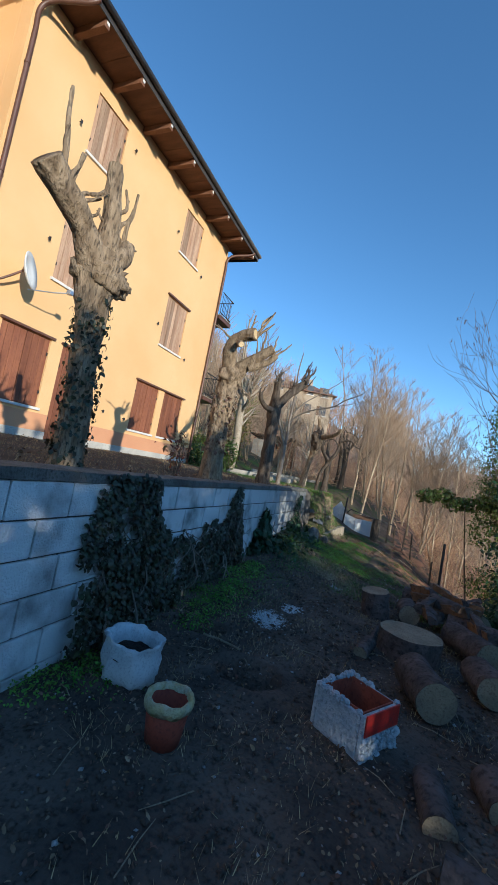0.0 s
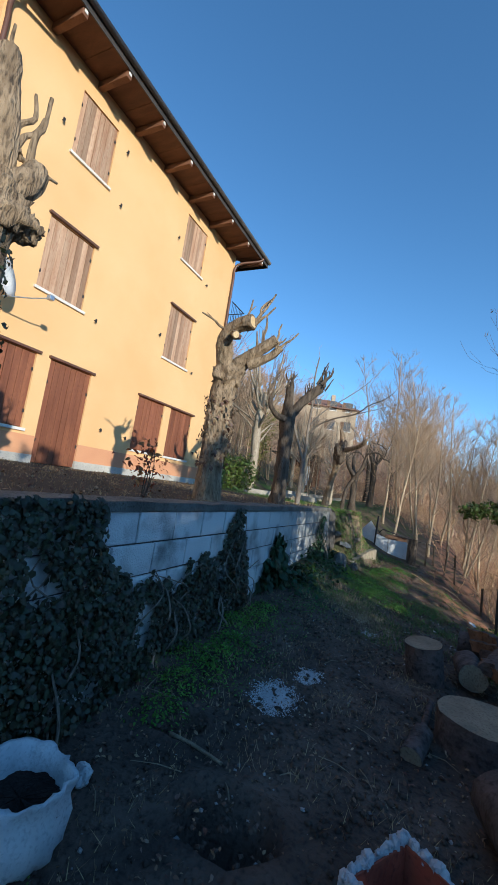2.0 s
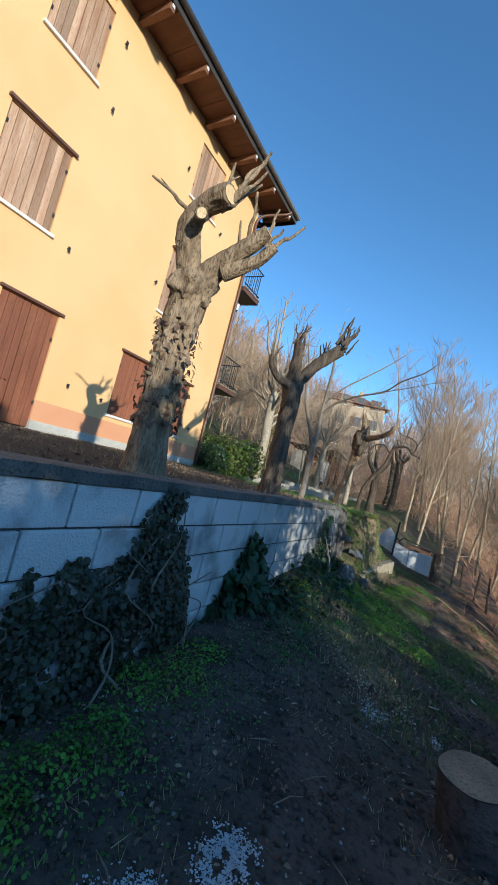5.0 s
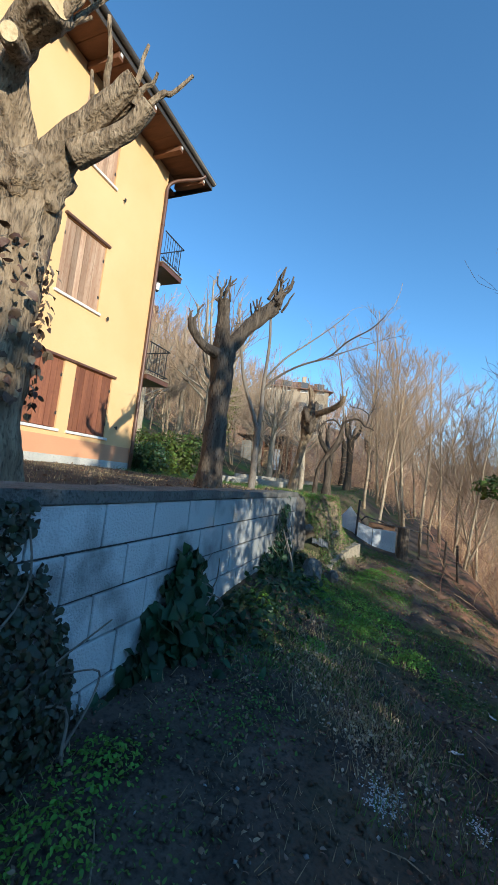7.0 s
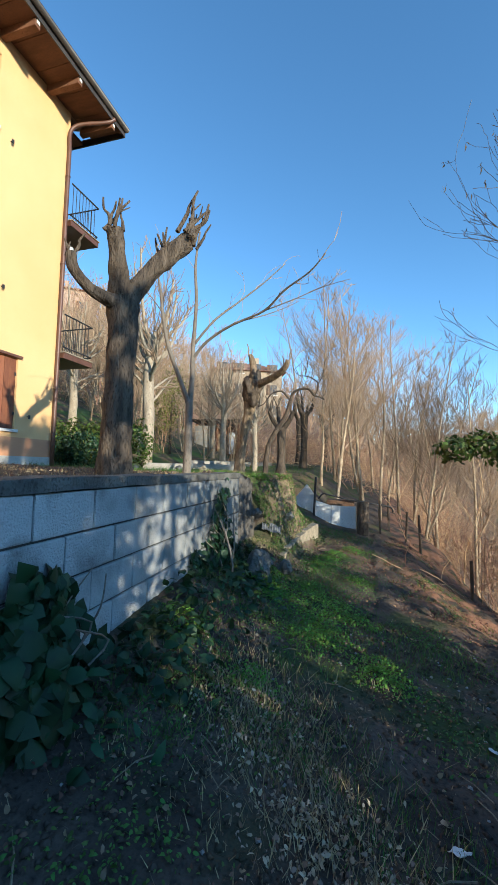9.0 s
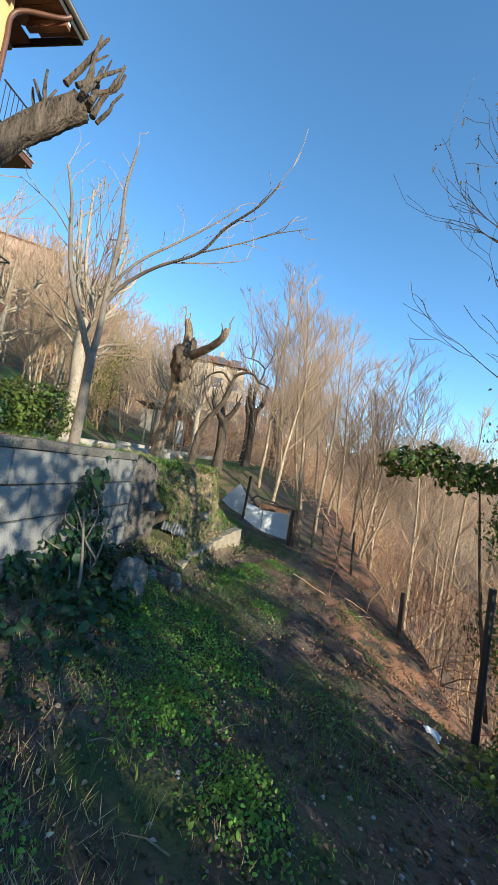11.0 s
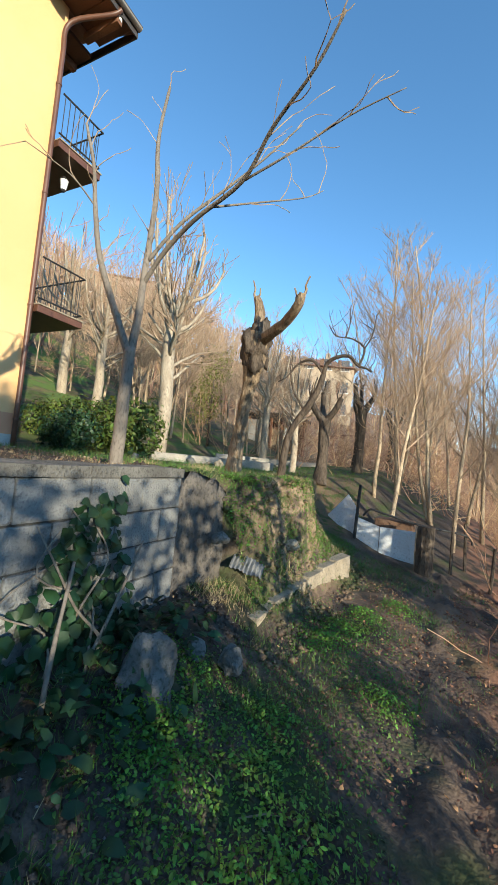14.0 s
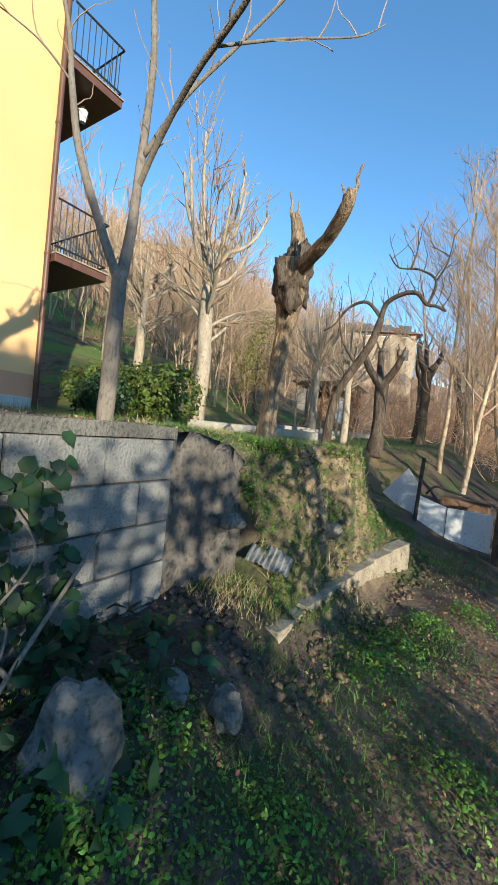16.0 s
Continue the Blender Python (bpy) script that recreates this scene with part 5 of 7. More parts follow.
# thick woody ivy stems by the wall end
vine = tagged(empty("woody_vine", tuple(wall_pt(0.15, 8.9, 0.4))), "thick bare woody ivy stem leaning on the wall", "vine")
for k, (a, b, c, r) in enumerate([((0.2, 8.9, 0.3), (0.34, 8.78, 0.75), (0.1, 9.1, 1.2), 0.018), ((0.15, 8.95, 0.3), (0.22, 9.25, 0.8), (0.06, 9.75, 1.22), 0.014), ((0.25, 8.8, 0.35), (0.36, 8.55, 0.55), (0.3, 8.2, 0.5), 0.012)]):
    inv = vine.matrix_world.inverted()
    p = spline([inv @ wall_pt(*a), inv @ wall_pt(*b), inv @ wall_pt(*c)], 6)
    pydata("stem", *tube(p, lerps(r, r * 0.5, len(p)), 8, 0.2), "bark_grey", vine, smooth=True)

# plastered wing at the wall's end
wing = bmesh.new()
bmesh.ops.create_grid(wing, x_segments=10, y_segments=14, size=0.5)
for q in wing.verts:
    u, w = q.co.x + 0.5, q.co.y + 0.5
    top = 1.49 + 0.03 * math.sin(u * 7) - 0.22 * max(0, u - 0.72) * 3
    q.co = Vector((-2.535 + 0.13 * u - 0.10 * u * w, 10.262 + 0.80 * u, 0.2 + (top - 0.2) * w))
    q.co += Vector((0.8, -0.2, 0)) * (0.045 * noise.noise(q.co * 5) + 0.012 * noise.noise(q.co * 16))
bmesh.ops.solidify(wing, geom=wing.faces[:], thickness=-0.20)
bmesh.ops.recalc_face_normals(wing, faces=wing.faces)
wing_ob = part("wall_wing", wing, "wing", smooth=True)
tagged(wing_ob, "short crumbling plastered wing wall at the end", "wall", kind="structure")

# low concrete kerb below the bank
kerb = tagged(empty("kerb", (-2.0, 12.2, 0.6)), "low crumbling concrete kerb below the bank", "kerb", kind="structure")
kp = [(-1.93, 10.7), (-1.95, 11.15), (-1.94, 11.6), (-1.91, 12.05), (-1.87, 12.5), (-1.82, 12.95), (-1.74, 13.5)]
for i in range(len(kp) - 1):
    (xa, ya), (xb, yb) = kp[i], kp[i + 1]
    L = math.hypot(xb - xa, yb - ya)
    b = box(bmesh.new(), -0.10, 0.06, 0.004, L - 0.004, -0.4, 0.19, 0.010)
    for q in b.verts:
        q.co += Vector((0.012 * noise.noise(q.co * 8 + Vector((i, 0, 0))), 0, 0.016 * noise.noise(q.co * 7 + Vector((0, i, 0)))))
    ob = part("kerb_stone", b, "kerb", kerb, smooth=False)
    ob.matrix_parent_inverse = kerb.matrix_world.inverted()
    ob.matrix_basis = pose(xa, ya, 0.33 + 0.026 * i, 0, 0, math.degrees(math.atan2(-(xb - xa), yb - ya)))


def rock(name, loc, r, seed, label, flat=0.8, material="stone", group=""):
    b = bmesh.new()
    bmesh.ops.create_icosphere(b, subdivisions=3, radius=1)
    for q in b.verts:
        n = q.co.normalized()
        q.co = n * (1 + 0.45 * noise.noise(n * 1.3 + Vector((seed * 3.1, 0, 0))) + 0.12 * noise.noise(n * 4 + Vector((0, seed, 0))) + 0.04 * noise.noise(n * 11))
        q.co = Vector((q.co.x * r[0], q.co.y * r[1], q.co.z * r[2]))
    ob = part(name, b, material, smooth=False)
    ob.matrix_world = pose(*loc, 0, 0, seed * 47)
    return tagged(ob, label, "rock", group=group)


rock("boulder", (-1.94, 9.36, 0.53), (0.165, 0.15, 0.30), 2, "grey pointed boulder among ground ivy by the wall")
rock("stone", (-1.72, 9.95, 0.52), (0.09, 0.07, 0.10), 3, "small pale stone in the leaf litter", group="loose stones")
rock("stone", (-1.95, 9.85, 0.55), (0.08, 0.07, 0.08), 4, "small pale stone in the leaf litter", group="loose stones")
rock("stone", (-2.35, 10.75, 1.12), (0.08, 0.07, 0.06), 5, "small pale stone in the leaf litter", group="loose stones")
rock("stone", (-2.05, 11.9, 0.95), (0.10, 0.08, 0.06), 6, "flat reddish stone on the bank", material="kerb", group="loose stones")
rock("stone", (-1.60, 2.08, 0.39), (0.06, 0.045, 0.045), 7, "small pale stone beside the sack", material="lime", group="loose stones")

# corrugated sheet scrap on the bank
b = bmesh.new()
bmesh.ops.create_grid(b, x_segments=24, y_segments=4, size=0.5)
for q in b.verts:
    q.co = Vector((q.co.x * 0.32, q.co.y * 0.2, 0.010 * math.sin(q.co.x * 50) + 0.03 * noise.noise(q.co * 3)))
bmesh.ops.solidify(b, geom=b.faces[:], thickness=0.004)
ob = part("corrugated_sheet", b, "block")
ob.matrix_world = pose(-2.16, 11.0, land1(-2.16, 11.0) + 0.10, 28, 14, 20)
tagged(ob, "bent grey corrugated sheet scrap lying on the bank", "metal sheet")

# ---------- containers and logs in the yard ----------
def planter_box(loc, rz):
    top = tagged(empty("planter_box", loc, rz), "square red box crusted outside with grey mortar and pebbles", "planter box")
    W, D, Hh, T = 0.40, 0.40, 0.27, 0.03
    for name, dims, m in (("side_panel", (-W / 2, W / 2, -D / 2, -D / 2 + T, 0, Hh), "render_grey"), ("side_panel", (-W / 2, W / 2, D / 2 - T, D / 2, 0, Hh), "render_grey"),
                          ("side_panel", (-W / 2, -W / 2 + T, -D / 2 + T + 0.001, D / 2 - T - 0.001, 0, Hh - 0.004), "render_grey"), ("side_panel", (W / 2 - T, W / 2, -D / 2 + T + 0.001, D / 2 - T - 0.001, 0, Hh - 0.004), "render_grey")):
        boxpart(name, dims, m, top, bevel=0.008)
    e = 0.003
    I = W / 2 - T - e
    for dims in ((-I, I, -I, -I + 0.008, 0.03, Hh + 0.006), (-I, I, I - 0.008, I, 0.03, Hh + 0.006), (-I, -I + 0.008, -I + 0.009, I - 0.009, 0.03, Hh + 0.006), (I - 0.008, I, -I + 0.009, I - 0.009, 0.03, Hh + 0.006)):
        boxpart("liner", dims, "red_dull", top, "dull red inner wall", 0.003)
    boxpart("painted_panel", (-W / 2 + 0.01, W / 2 - 0.02, -D / 2 - 0.012, -D / 2 - 0.002, 0.15, Hh + 0.012), "red_plastic", top, "smeared bright red front edge", 0.005)
    boxpart("bottom", (-I, I, -I, I, 0.0, 0.05), "dark_soil", top, "dark soil inside", 0.0)
    rr = random.Random(4)
    me = bpy.data.meshes.new("pebble")
    b = bmesh.new()
    bmesh.ops.create_icosphere(b, subdivisions=1, radius=1)
    for q in b.verts:
        q.co *= 1 + 0.35 * noise.noise(q.co * 2)
    b.to_mesh(me)
    b.free()
    me.materials.append(M["render_grey"])
    for k in range(170):
        if k < 85:
            x, y, z = rr.uniform(-W / 2, W / 2), -D / 2 - 0.008, rr.uniform(0.0, 0.14)
        else:
            a = rr.uniform(0, 1)
            side = rr.choice((0, 1))
            x, y, z = (rr.uniform(-W / 2, W / 2), D / 2 - 0.02, Hh + rr.uniform(0, 0.02)) if side else (rr.choice((-1, 1)) * (W / 2 - 0.015), rr.uniform(-D / 2 if k > 140 else 0, D / 2), Hh + rr.uniform(-0.005, 0.012))
        ob = new("pebble", me)
        ob.parent = top
        s = rr.uniform(0.010, 0.024) if k < 85 else rr.uniform(0.016, 0.036)
        ob.matrix_basis = pose(x, y, z, rr.uniform(0, 360), rr.uniform(0, 360), 0) @ Matrix.Diagonal((s, s * 0.8, s * 0.7, 1))
    return top


planter_box((-0.03, 2.11, 0.355), 60)


def lathe(prof_pts, seg, wob=0.0, seed=0, fz=0.0):
    v, f = [], []
    n = len(prof_pts)
    for i in range(seg):
        a = 2 * math.pi * i / seg
        for j, (r, z) in enumerate(prof_pts):
            q = Vector((math.cos(a), math.sin(a), z * 6 + seed))
            k = 1 + wob * noise.noise(q * 2.2) + wob * 0.5 * noise.noise(q * 6)
            v.append(Vector((math.cos(a) * r * k, math.sin(a) * r * k, z + fz * noise.noise(q * 2.7 + Vector((3, 1, 0))))))
    for i in range(seg):
        for j in range(n - 1):
            a, b = i * n + j, ((i + 1) % seg) * n + j
            f.append((a, b, b + 1, a + 1))
    return v, f


pot = tagged(empty("flower_pot", (-1.0, 1.28, 0.352)), "dark terracotta pot with a crusty yellowish mortar rim", "flower pot")
v, f = lathe([(0.0, 0.0), (0.10, 0.0), (0.115, 0.12), (0.128, 0.235), (0.112, 0.235), (0.10, 0.10), (0.0, 0.09)], 28, 0.02)
pydata("body", v, f, "terracotta", pot, smooth=True)
v, f = lathe([(0.118, 0.215), (0.138, 0.20), (0.146, 0.235), (0.135, 0.268), (0.115, 0.262), (0.108, 0.23)], 36, 0.07, 3, 0.012)
pydata("rim", v, f, "crust_yellow", pot, "yellow-grey mortar crust", smooth=True)
v, f = lathe([(0.0, 0.105), (0.104, 0.10)], 20, 0.0)
pydata("soil", v, f, "dark_soil", pot)

sack = tagged(empty("sack", (-1.55, 1.66, 0.345)), "crumpled white woven sack, open and half full of dark soil", "sack")
v, f = lathe([(0.0, 0.0), (0.15, 0.0), (0.19, 0.06), (0.195, 0.15), (0.19, 0.23), (0.20, 0.285), (0.205, 0.305), (0.185, 0.30), (0.17, 0.25), (0.165, 0.18)], 64, 0.16, 5, 0.035)
b = bmesh.new()
vs = [b.verts.new(p) for p in v]
for q in f:
    try:
        b.faces.new([vs[i] for i in q])
    except ValueError:
        pass
for q in b.verts:
    t = max(0.0, q.co.z / 0.3)
    sq = max(abs(q.co.x), abs(q.co.y)) / max(q.co.xy.length, 1e-6)
    q.co.x *= 1 + 0.10 * (1 - sq) * 3
    q.co.y *= 0.92
    q.co += Vector((noise.noise(q.co * 17), noise.noise(q.co * 17 + Vector((5, 0, 0))), 0.4 * noise.noise(q.co * 14))) * 0.016
part("cloth", b, "sack", sack, smooth=True)
v, f = lathe([(0.0, 0.2), (0.18, 0.19)], 24, 0.08, 5, 0.02)
pydata("soil", v, f, "dark_soil", sack, "dark soil filling")


def log(loc, rz, r, L, seed, label, tilt=0.0, upright=False, face="old_cut"):
    """A sawn length of trunk with deep bark and two sawn faces."""
    top = tagged(empty("log", loc, rz), label, "log", group="sawn logs in the yard")
    n = 22
    seg = 26
    rr = random.Random(seed)
    ell = rr.uniform(0.85, 1.0)
    v, f = [], []
    for i in range(n):
        t = i / (n - 1)
        for k in range(seg):
            a = 2 * math.pi * k / seg
            q = Vector((math.cos(a) * 2, math.sin(a) * 2, t * L / r * 0.5)) + Vector((seed * 1.7, 0, 0))
            kk = 1 + 0.06 * noise.noise(q * 0.7) + 0.07 * abs(noise.noise(Vector((q.x * 3.2, q.y * 3.2, q.z * 0.9)))) - 0.02
            v.append(Vector((math.cos(a) * r * kk, math.sin(a) * r * ell * kk, t * L)))
    for i in range(n - 1):
        for k in range(seg):
            f.append((i * seg + k, i * seg + (k + 1) % seg, (i + 1) * seg + (k + 1) % seg, (i + 1) * seg + k))
    rot = Matrix.Rotation(radians(tilt), 4, "X") if upright else Matrix.Translation((0, 0, r * ell * 0.92)) @ Matrix.Rotation(radians(-90 + tilt), 4, "X") @ Matrix.Translation((0, 0, -L / 2))
    body = pydata("bark", [rot @ p for p in v], f, "log_bark", top, smooth=True)
    for end in (0, n - 1):
        ring = [rot @ (v[end * seg + k] * 1.0 + Vector((0, 0, 0.002 if end else -0.002))) for k in range(seg)]
        c = sum(ring, Vector()) / seg
        vv, ff = [c], []
        for lay in range(1, 5):
            vv += [c + (p - c) * (0.985 * lay / 4) + (rot.to_3x3() @ Vector((0, 0, 1))) * 0.003 * noise.noise(p * 30 + Vector((lay, 0, 0))) for p in ring]
        for k in range(seg):
            k2 = (k + 1) % seg
            ff.append((0, 1 + k, 1 + k2) if end else (0, 1 + k2, 1 + k))
            for lay in range(3):
                a = 1 + lay * seg
                q = (a + k, a + seg + k, a + seg + k2, a + k2)
                ff.append(q if end else q[::-1])
        pydata("sawn_face", vv, ff, face, top, "pale sawn end grain")
    return top


gz = 0.37
log((0.33, 3.88, 0.33), 10, 0.32, 0.28, 1, "wide low sawn stump standing on the earth", 2, True)
log((0.43, 2.90, gz), 18, 0.155, 0.52, 2, "thick barked log lying with its pale sawn end showing", 0)
log((-0.08, 3.56, gz), -12, 0.07, 0.30, 3, "thin greyish log lying by the stump", 8)
log((-0.03, 4.06, gz + 0.02), -6, 0.025, 0.5, 16, "thin bare branch length beside the stump", 4)
log((-0.06, 4.98, gz - 0.03), -70, 0.20, 0.36, 4, "short thick sawn log standing tilted at the heap", 9, True)
log((0.33, 5.25, gz), 4, 0.13, 0.46, 5, "rough barked log with its end towards the yard")
log((0.72, 5.75, gz), 40, 0.13, 0.5, 6, "rough barked log in the heap")
log((1.1, 5.05, gz), 75, 0.15, 0.6, 7, "dark barked log in the heap")
log((0.55, 6.2, gz), 80, 0.14, 0.55, 8, "dark barked log in the heap")
log((1.15, 5.8, gz), 20, 0.14, 0.6, 9, "dark barked log in the heap")
log((0.86, 5.35, gz + 0.2), 62, 0.10, 0.55, 10, "reddish split log on the heap", 4, False, "red_earth")
log((0.98, 4.45, gz), 30, 0.16, 0.6, 11, "dark barked log beside the stump")
log((0.98, 3.5, gz), 10, 0.15, 0.45, 12, "dark barked log beside the stump")
log((0.45, 1.74, gz - 0.05), 6, 0.085, 0.40, 13, "dark weathered log half sunk in earth")
log((0.80, 1.95, gz - 0.03), 10, 0.11, 0.28, 14, "dark weathered log half sunk in earth")
log((0.62, 1.22, gz - 0.06), 75, 0.10, 0.34, 15, "dark weathered log half sunk in earth")


def split_piece(loc, rx, rz, L, w, seed):
    """A wedge of split firewood: bark on the round side, torn wood on the two flat ones."""
    top = tagged(empty("split_log", loc, rz), "rough split piece of firewood thrown on the heap", "firewood", group="split pieces on the heap")
    n = 9
    rot = Matrix.Rotation(radians(rx), 4, "X")
    def row(i, pts):
        t = i / (n - 1)
        return [rot @ Vector((px * w * (1 + 0.18 * noise.noise(Vector((px * 3, t * 4, seed)))), (t - 0.5) * L + 0.02 * noise.noise(Vector((px * 9, seed, t))), pz * w * (1 + 0.22 * noise.noise(Vector((t * 5, pz * 3, seed)))))) for px, pz in pts]
    arc = [(math.cos(a), math.sin(a)) for a in lerps(0.2, 1.9, 7)]
    flat = [arc[-1], (-0.08, 0.3), (0.0, 0.0), (0.4, 0.02), arc[0]]
    for nm, prof_, m_ in (("bark", arc, "log_bark"), ("split_face", flat, "red_earth")):
        k = len(prof_)
        v = [p for i in range(n) for p in row(i, prof_)]
        f = [(i * k + j, i * k + j + 1, (i + 1) * k + j + 1, (i + 1) * k + j) for i in range(n - 1) for j in range(k - 1)]
        if nm == "bark":
            for i in (0, n - 1):
                v.append(rot @ Vector((0, (i / (n - 1) - 0.5) * L, 0)))
                f += [(len(v) - 1, i * k + j, i * k + j + 1) for j in range(k - 1)]
        pydata(nm, v, f, m_, top)
    return top


rr = random.Random(19)
for i in range(16):
    x, y = rr.uniform(0.45, 1.35), rr.uniform(4.7, 6.3)
    split_piece((x, y, 0.47 + rr.uniform(0.0, 0.2)), rr.uniform(-14, 14), rr.uniform(0, 180), rr.uniform(0.3, 0.55), rr.uniform(0.09, 0.14), i)

# stick and lime patches on the earth
st = tagged(empty("stick", (-1.25, 2.6, 0.40)), "straight pale stick lying on the earth", "stick")
pydata("shaft", *tube(spline([(-0.2, 0.02, 0.0), (0, 0, 0.012), (0.19, -0.02, 0.005)], 5), lerps(0.012, 0.009, 11), 8, 0.12), "old_cut", st, smooth=True)


def spill(x, y, r, n, seed):
    """White lime scattered on the ground as small flat flakes."""
    rng = np.random.default_rng(seed)
    pos = []
    while len(pos) < n:
        a, b_ = rng.normal(0, r * 0.62), rng.normal(0, r)
        if noise.noise(Vector(((x + a) * 14, (y + b_) * 14, seed))) < -0.28 or math.hypot(a, b_) > r * 2.1:
            continue
        pos.append((x + a, y + b_, land1(x + a, y + b_) + rough1(x + a, y + b_, 1.0) + rng.uniform(0.002, 0.010)))
    v, f = leaf_mesh(pos, np.tile([0, 0, 4.0], (n, 1)), np.full(n, 0.0095), rng, 0.9)
    ob = npmesh("lime_spill", v, f, "lime")
    return tagged(ob, "white lime scattered on the dark earth", "lime", kind="stuff")


spill(-1.08, 3.45, 0.12, 5200, 1)
spill(-0.96, 3.92, 0.08, 1700, 2)
spill(-0.72, 5.75, 0.08, 420, 3)
spill(-0.28, 5.85, 0.05, 120, 4)

# scraps of white paper
for i, (x, y, s) in enumerate([(0.66, 9.3, 0.06), (0.02, 7.33, 0.025), (-0.33, 6.45, 0.032), (-1.62, 6.85, 0.025)]):
    b = bmesh.new()
    bmesh.ops.create_grid(b, x_segments=8, y_segments=8, size=s)
    for q in b.verts:
        q.co.z = 0.35 * s * (noise.noise(q.co * (3 / s) * 0.4 + Vector((i, 0, 0))) + 0.5 * noise.noise(q.co * (3 / s) + Vector((0, i, 0))))
        q.co.x *= 1 + 0.5 * noise.noise(Vector((q.co.y / s, i, 0)))
    bmesh.ops.solidify(b, geom=b.faces[:], thickness=0.002)
    ob = part("paper_scrap", b, "paper", smooth=True)
    ob.matrix_world = pose(x, y, land1(x, y) + rough1(x, y, 1) + 0.35 * s + 0.01, 12, 20, i * 70)
    tagged(ob, "crumpled white paper scrap on the ground", "paper", group="paper scraps")

# reddish sapling on the terrace
sap = tagged(empty("sapling", (-2.42, 3.12, 1.68)), "small sapling with reddish brown leaves on the terrace", "sapling")
rng = np.random.default_rng(8)
stems = [tube(spline([(0, 0, -0.05), (0.01 * k, 0.02 * k, 0.25), (0.05 * math.cos(k * 2.1), 0.1 * math.sin(k * 2.1), 0.48)], 4), lerps(0.006, 0.003, 9), 5) for k in range(4)]
for s_ in stems:
    pydata("stem", *s_, "bark_dark", sap)
n = 150
pos = rng.normal(0, 1, (n, 3)) * [0.06, 0.10, 0.11] + [0, 0.0, 0.33]
v, f = leaf_mesh(pos, np.tile([0.5, 0.0, 0.8], (n, 1)), np.full(n, 0.055), rng, 0.5)
tagged(npmesh("foliage", v, f, "red_leaf", sap), kind="stuff")

# ---------- fence and panels at the end of the path ----------
def panel(name, pts, label, m="white_sheet"):
    """A thin upright board with the outline pts."""
    b = bmesh.new()
    front = [b.verts.new(p) for p in pts]
    back = [b.verts.new(Vector(p) + Vector((0, 0.022, 0))) for p in pts]
    b.faces.new(front)
    b.faces.new(back[::-1])
    for i in range(len(pts)):
        j = (i + 1) % len(pts)
        b.faces.new((front[j], front[i], back[i], back[j]))
    bmesh.ops.recalc_face_normals(b, faces=b.faces)
    return tagged(part(name, b, m), label, "panel", group="white panels by the fence")


panel("white_panel", [(-2.68, 15.75, 0.92), (-2.05, 15.6, 0.52), (-2.02, 15.6, 1.1), (-2.27, 15.68, 1.40)], "leaning white board propped against a post")
panel("white_panel", [(-2.06, 15.52, 0.36), (-1.60, 15.52, 0.34), (-1.60, 15.52, 0.87), (-2.06, 15.52, 1.0)], "dirty white sheet standing on edge")
panel("white_panel", [(-1.585, 15.50, 0.30), (-0.96, 15.55, 0.24), (-0.96, 15.55, 0.87), (-1.585, 15.50, 0.87)], "dirty white sheet standing on edge")


def post(loc, h, r, label, m="black_iron", tilt=0.0, sides=8):
    p = [(0, 0, -0.3), (0, 0, h * 0.5), (0, 0, h)]
    ob = pydata("fence_post", *tube(p, [r, r * 0.98, r * 0.95], sides, 0.06), m)
    ob.matrix_world = pose(*loc, 0, tilt, 0)
    return tagged(ob, label, "fence post", group="fence posts")


post((-2.04, 15.42, 0.4), 1.22, 0.032, "dark leaning iron post by the white sheets", tilt=2)
post((-0.78, 15.3, 0.25), 0.78, 0.15, "thick dark weathered stump post", "bark_dark", 0, 12)
for x, y, h in ((-0.35, 15.8, 0.85), (-0.1, 16.3, 0.9), (0.25, 15.4, 0.8), (0.55, 15.0, 0.95), (1.07, 9.6, 1.0), (1.1, 12.6, 0.7)):
    z = land1(x, y)
    post((x, y, z), (1.13 - z) if y == 9.6 else h, 0.03, "dark weathered fence post", "black_iron" if y < 10 else "bark_dark", 0 if y < 10 else 3 * math.sin(x * 9))
rail = tagged(empty("fence_rail", (-1.2, 15.7, 1.0)), "bent dark rusty pipe rail across the fence", "rail")
pydata("pipe", *tube(spline([(-0.75, 0, 0.02), (-0.62, -0.02, 0.16), (-0.4, 0, 0.12), (0.3, 0.1, -0.02), (1.08, 0.55, -0.14), (1.2, 0.6, -0.3)], 6), [0.022] * 31, 8), "black_iron", rail, smooth=True)
drum = boxpart("rusty_crate", (-1.75, -1.02, 15.85, 16.35, 0.35, 1.0), "rust", bevel=0.03)
tagged(drum, "rusty brown metal crate behind the white sheets", "crate")
# wire mesh fence by the ivy tree
wire = []
for k in range(12):
    z = 0.0 + k * 0.09
    wire.append(tube([(1.07, 9.6, z), (1.1, 12.6, z - 0.25)], [0.0018] * 2, 3, 0, False))
for k in range(16):
    t = k / 15
    wire.append(tube([(1.07 + 0.03 * t, 9.6 + 3.0 * t, -0.05 - 0.25 * t), (1.07 + 0.03 * t, 9.6 + 3.0 * t, 1.0 - 0.25 * t)], [0.0018] * 2, 3, 0, False))
ob = pydata("wire_fence", *join(wire), "black_iron")
tagged(ob, "thin dark wire mesh between fence posts", "fence", kind="stuff")


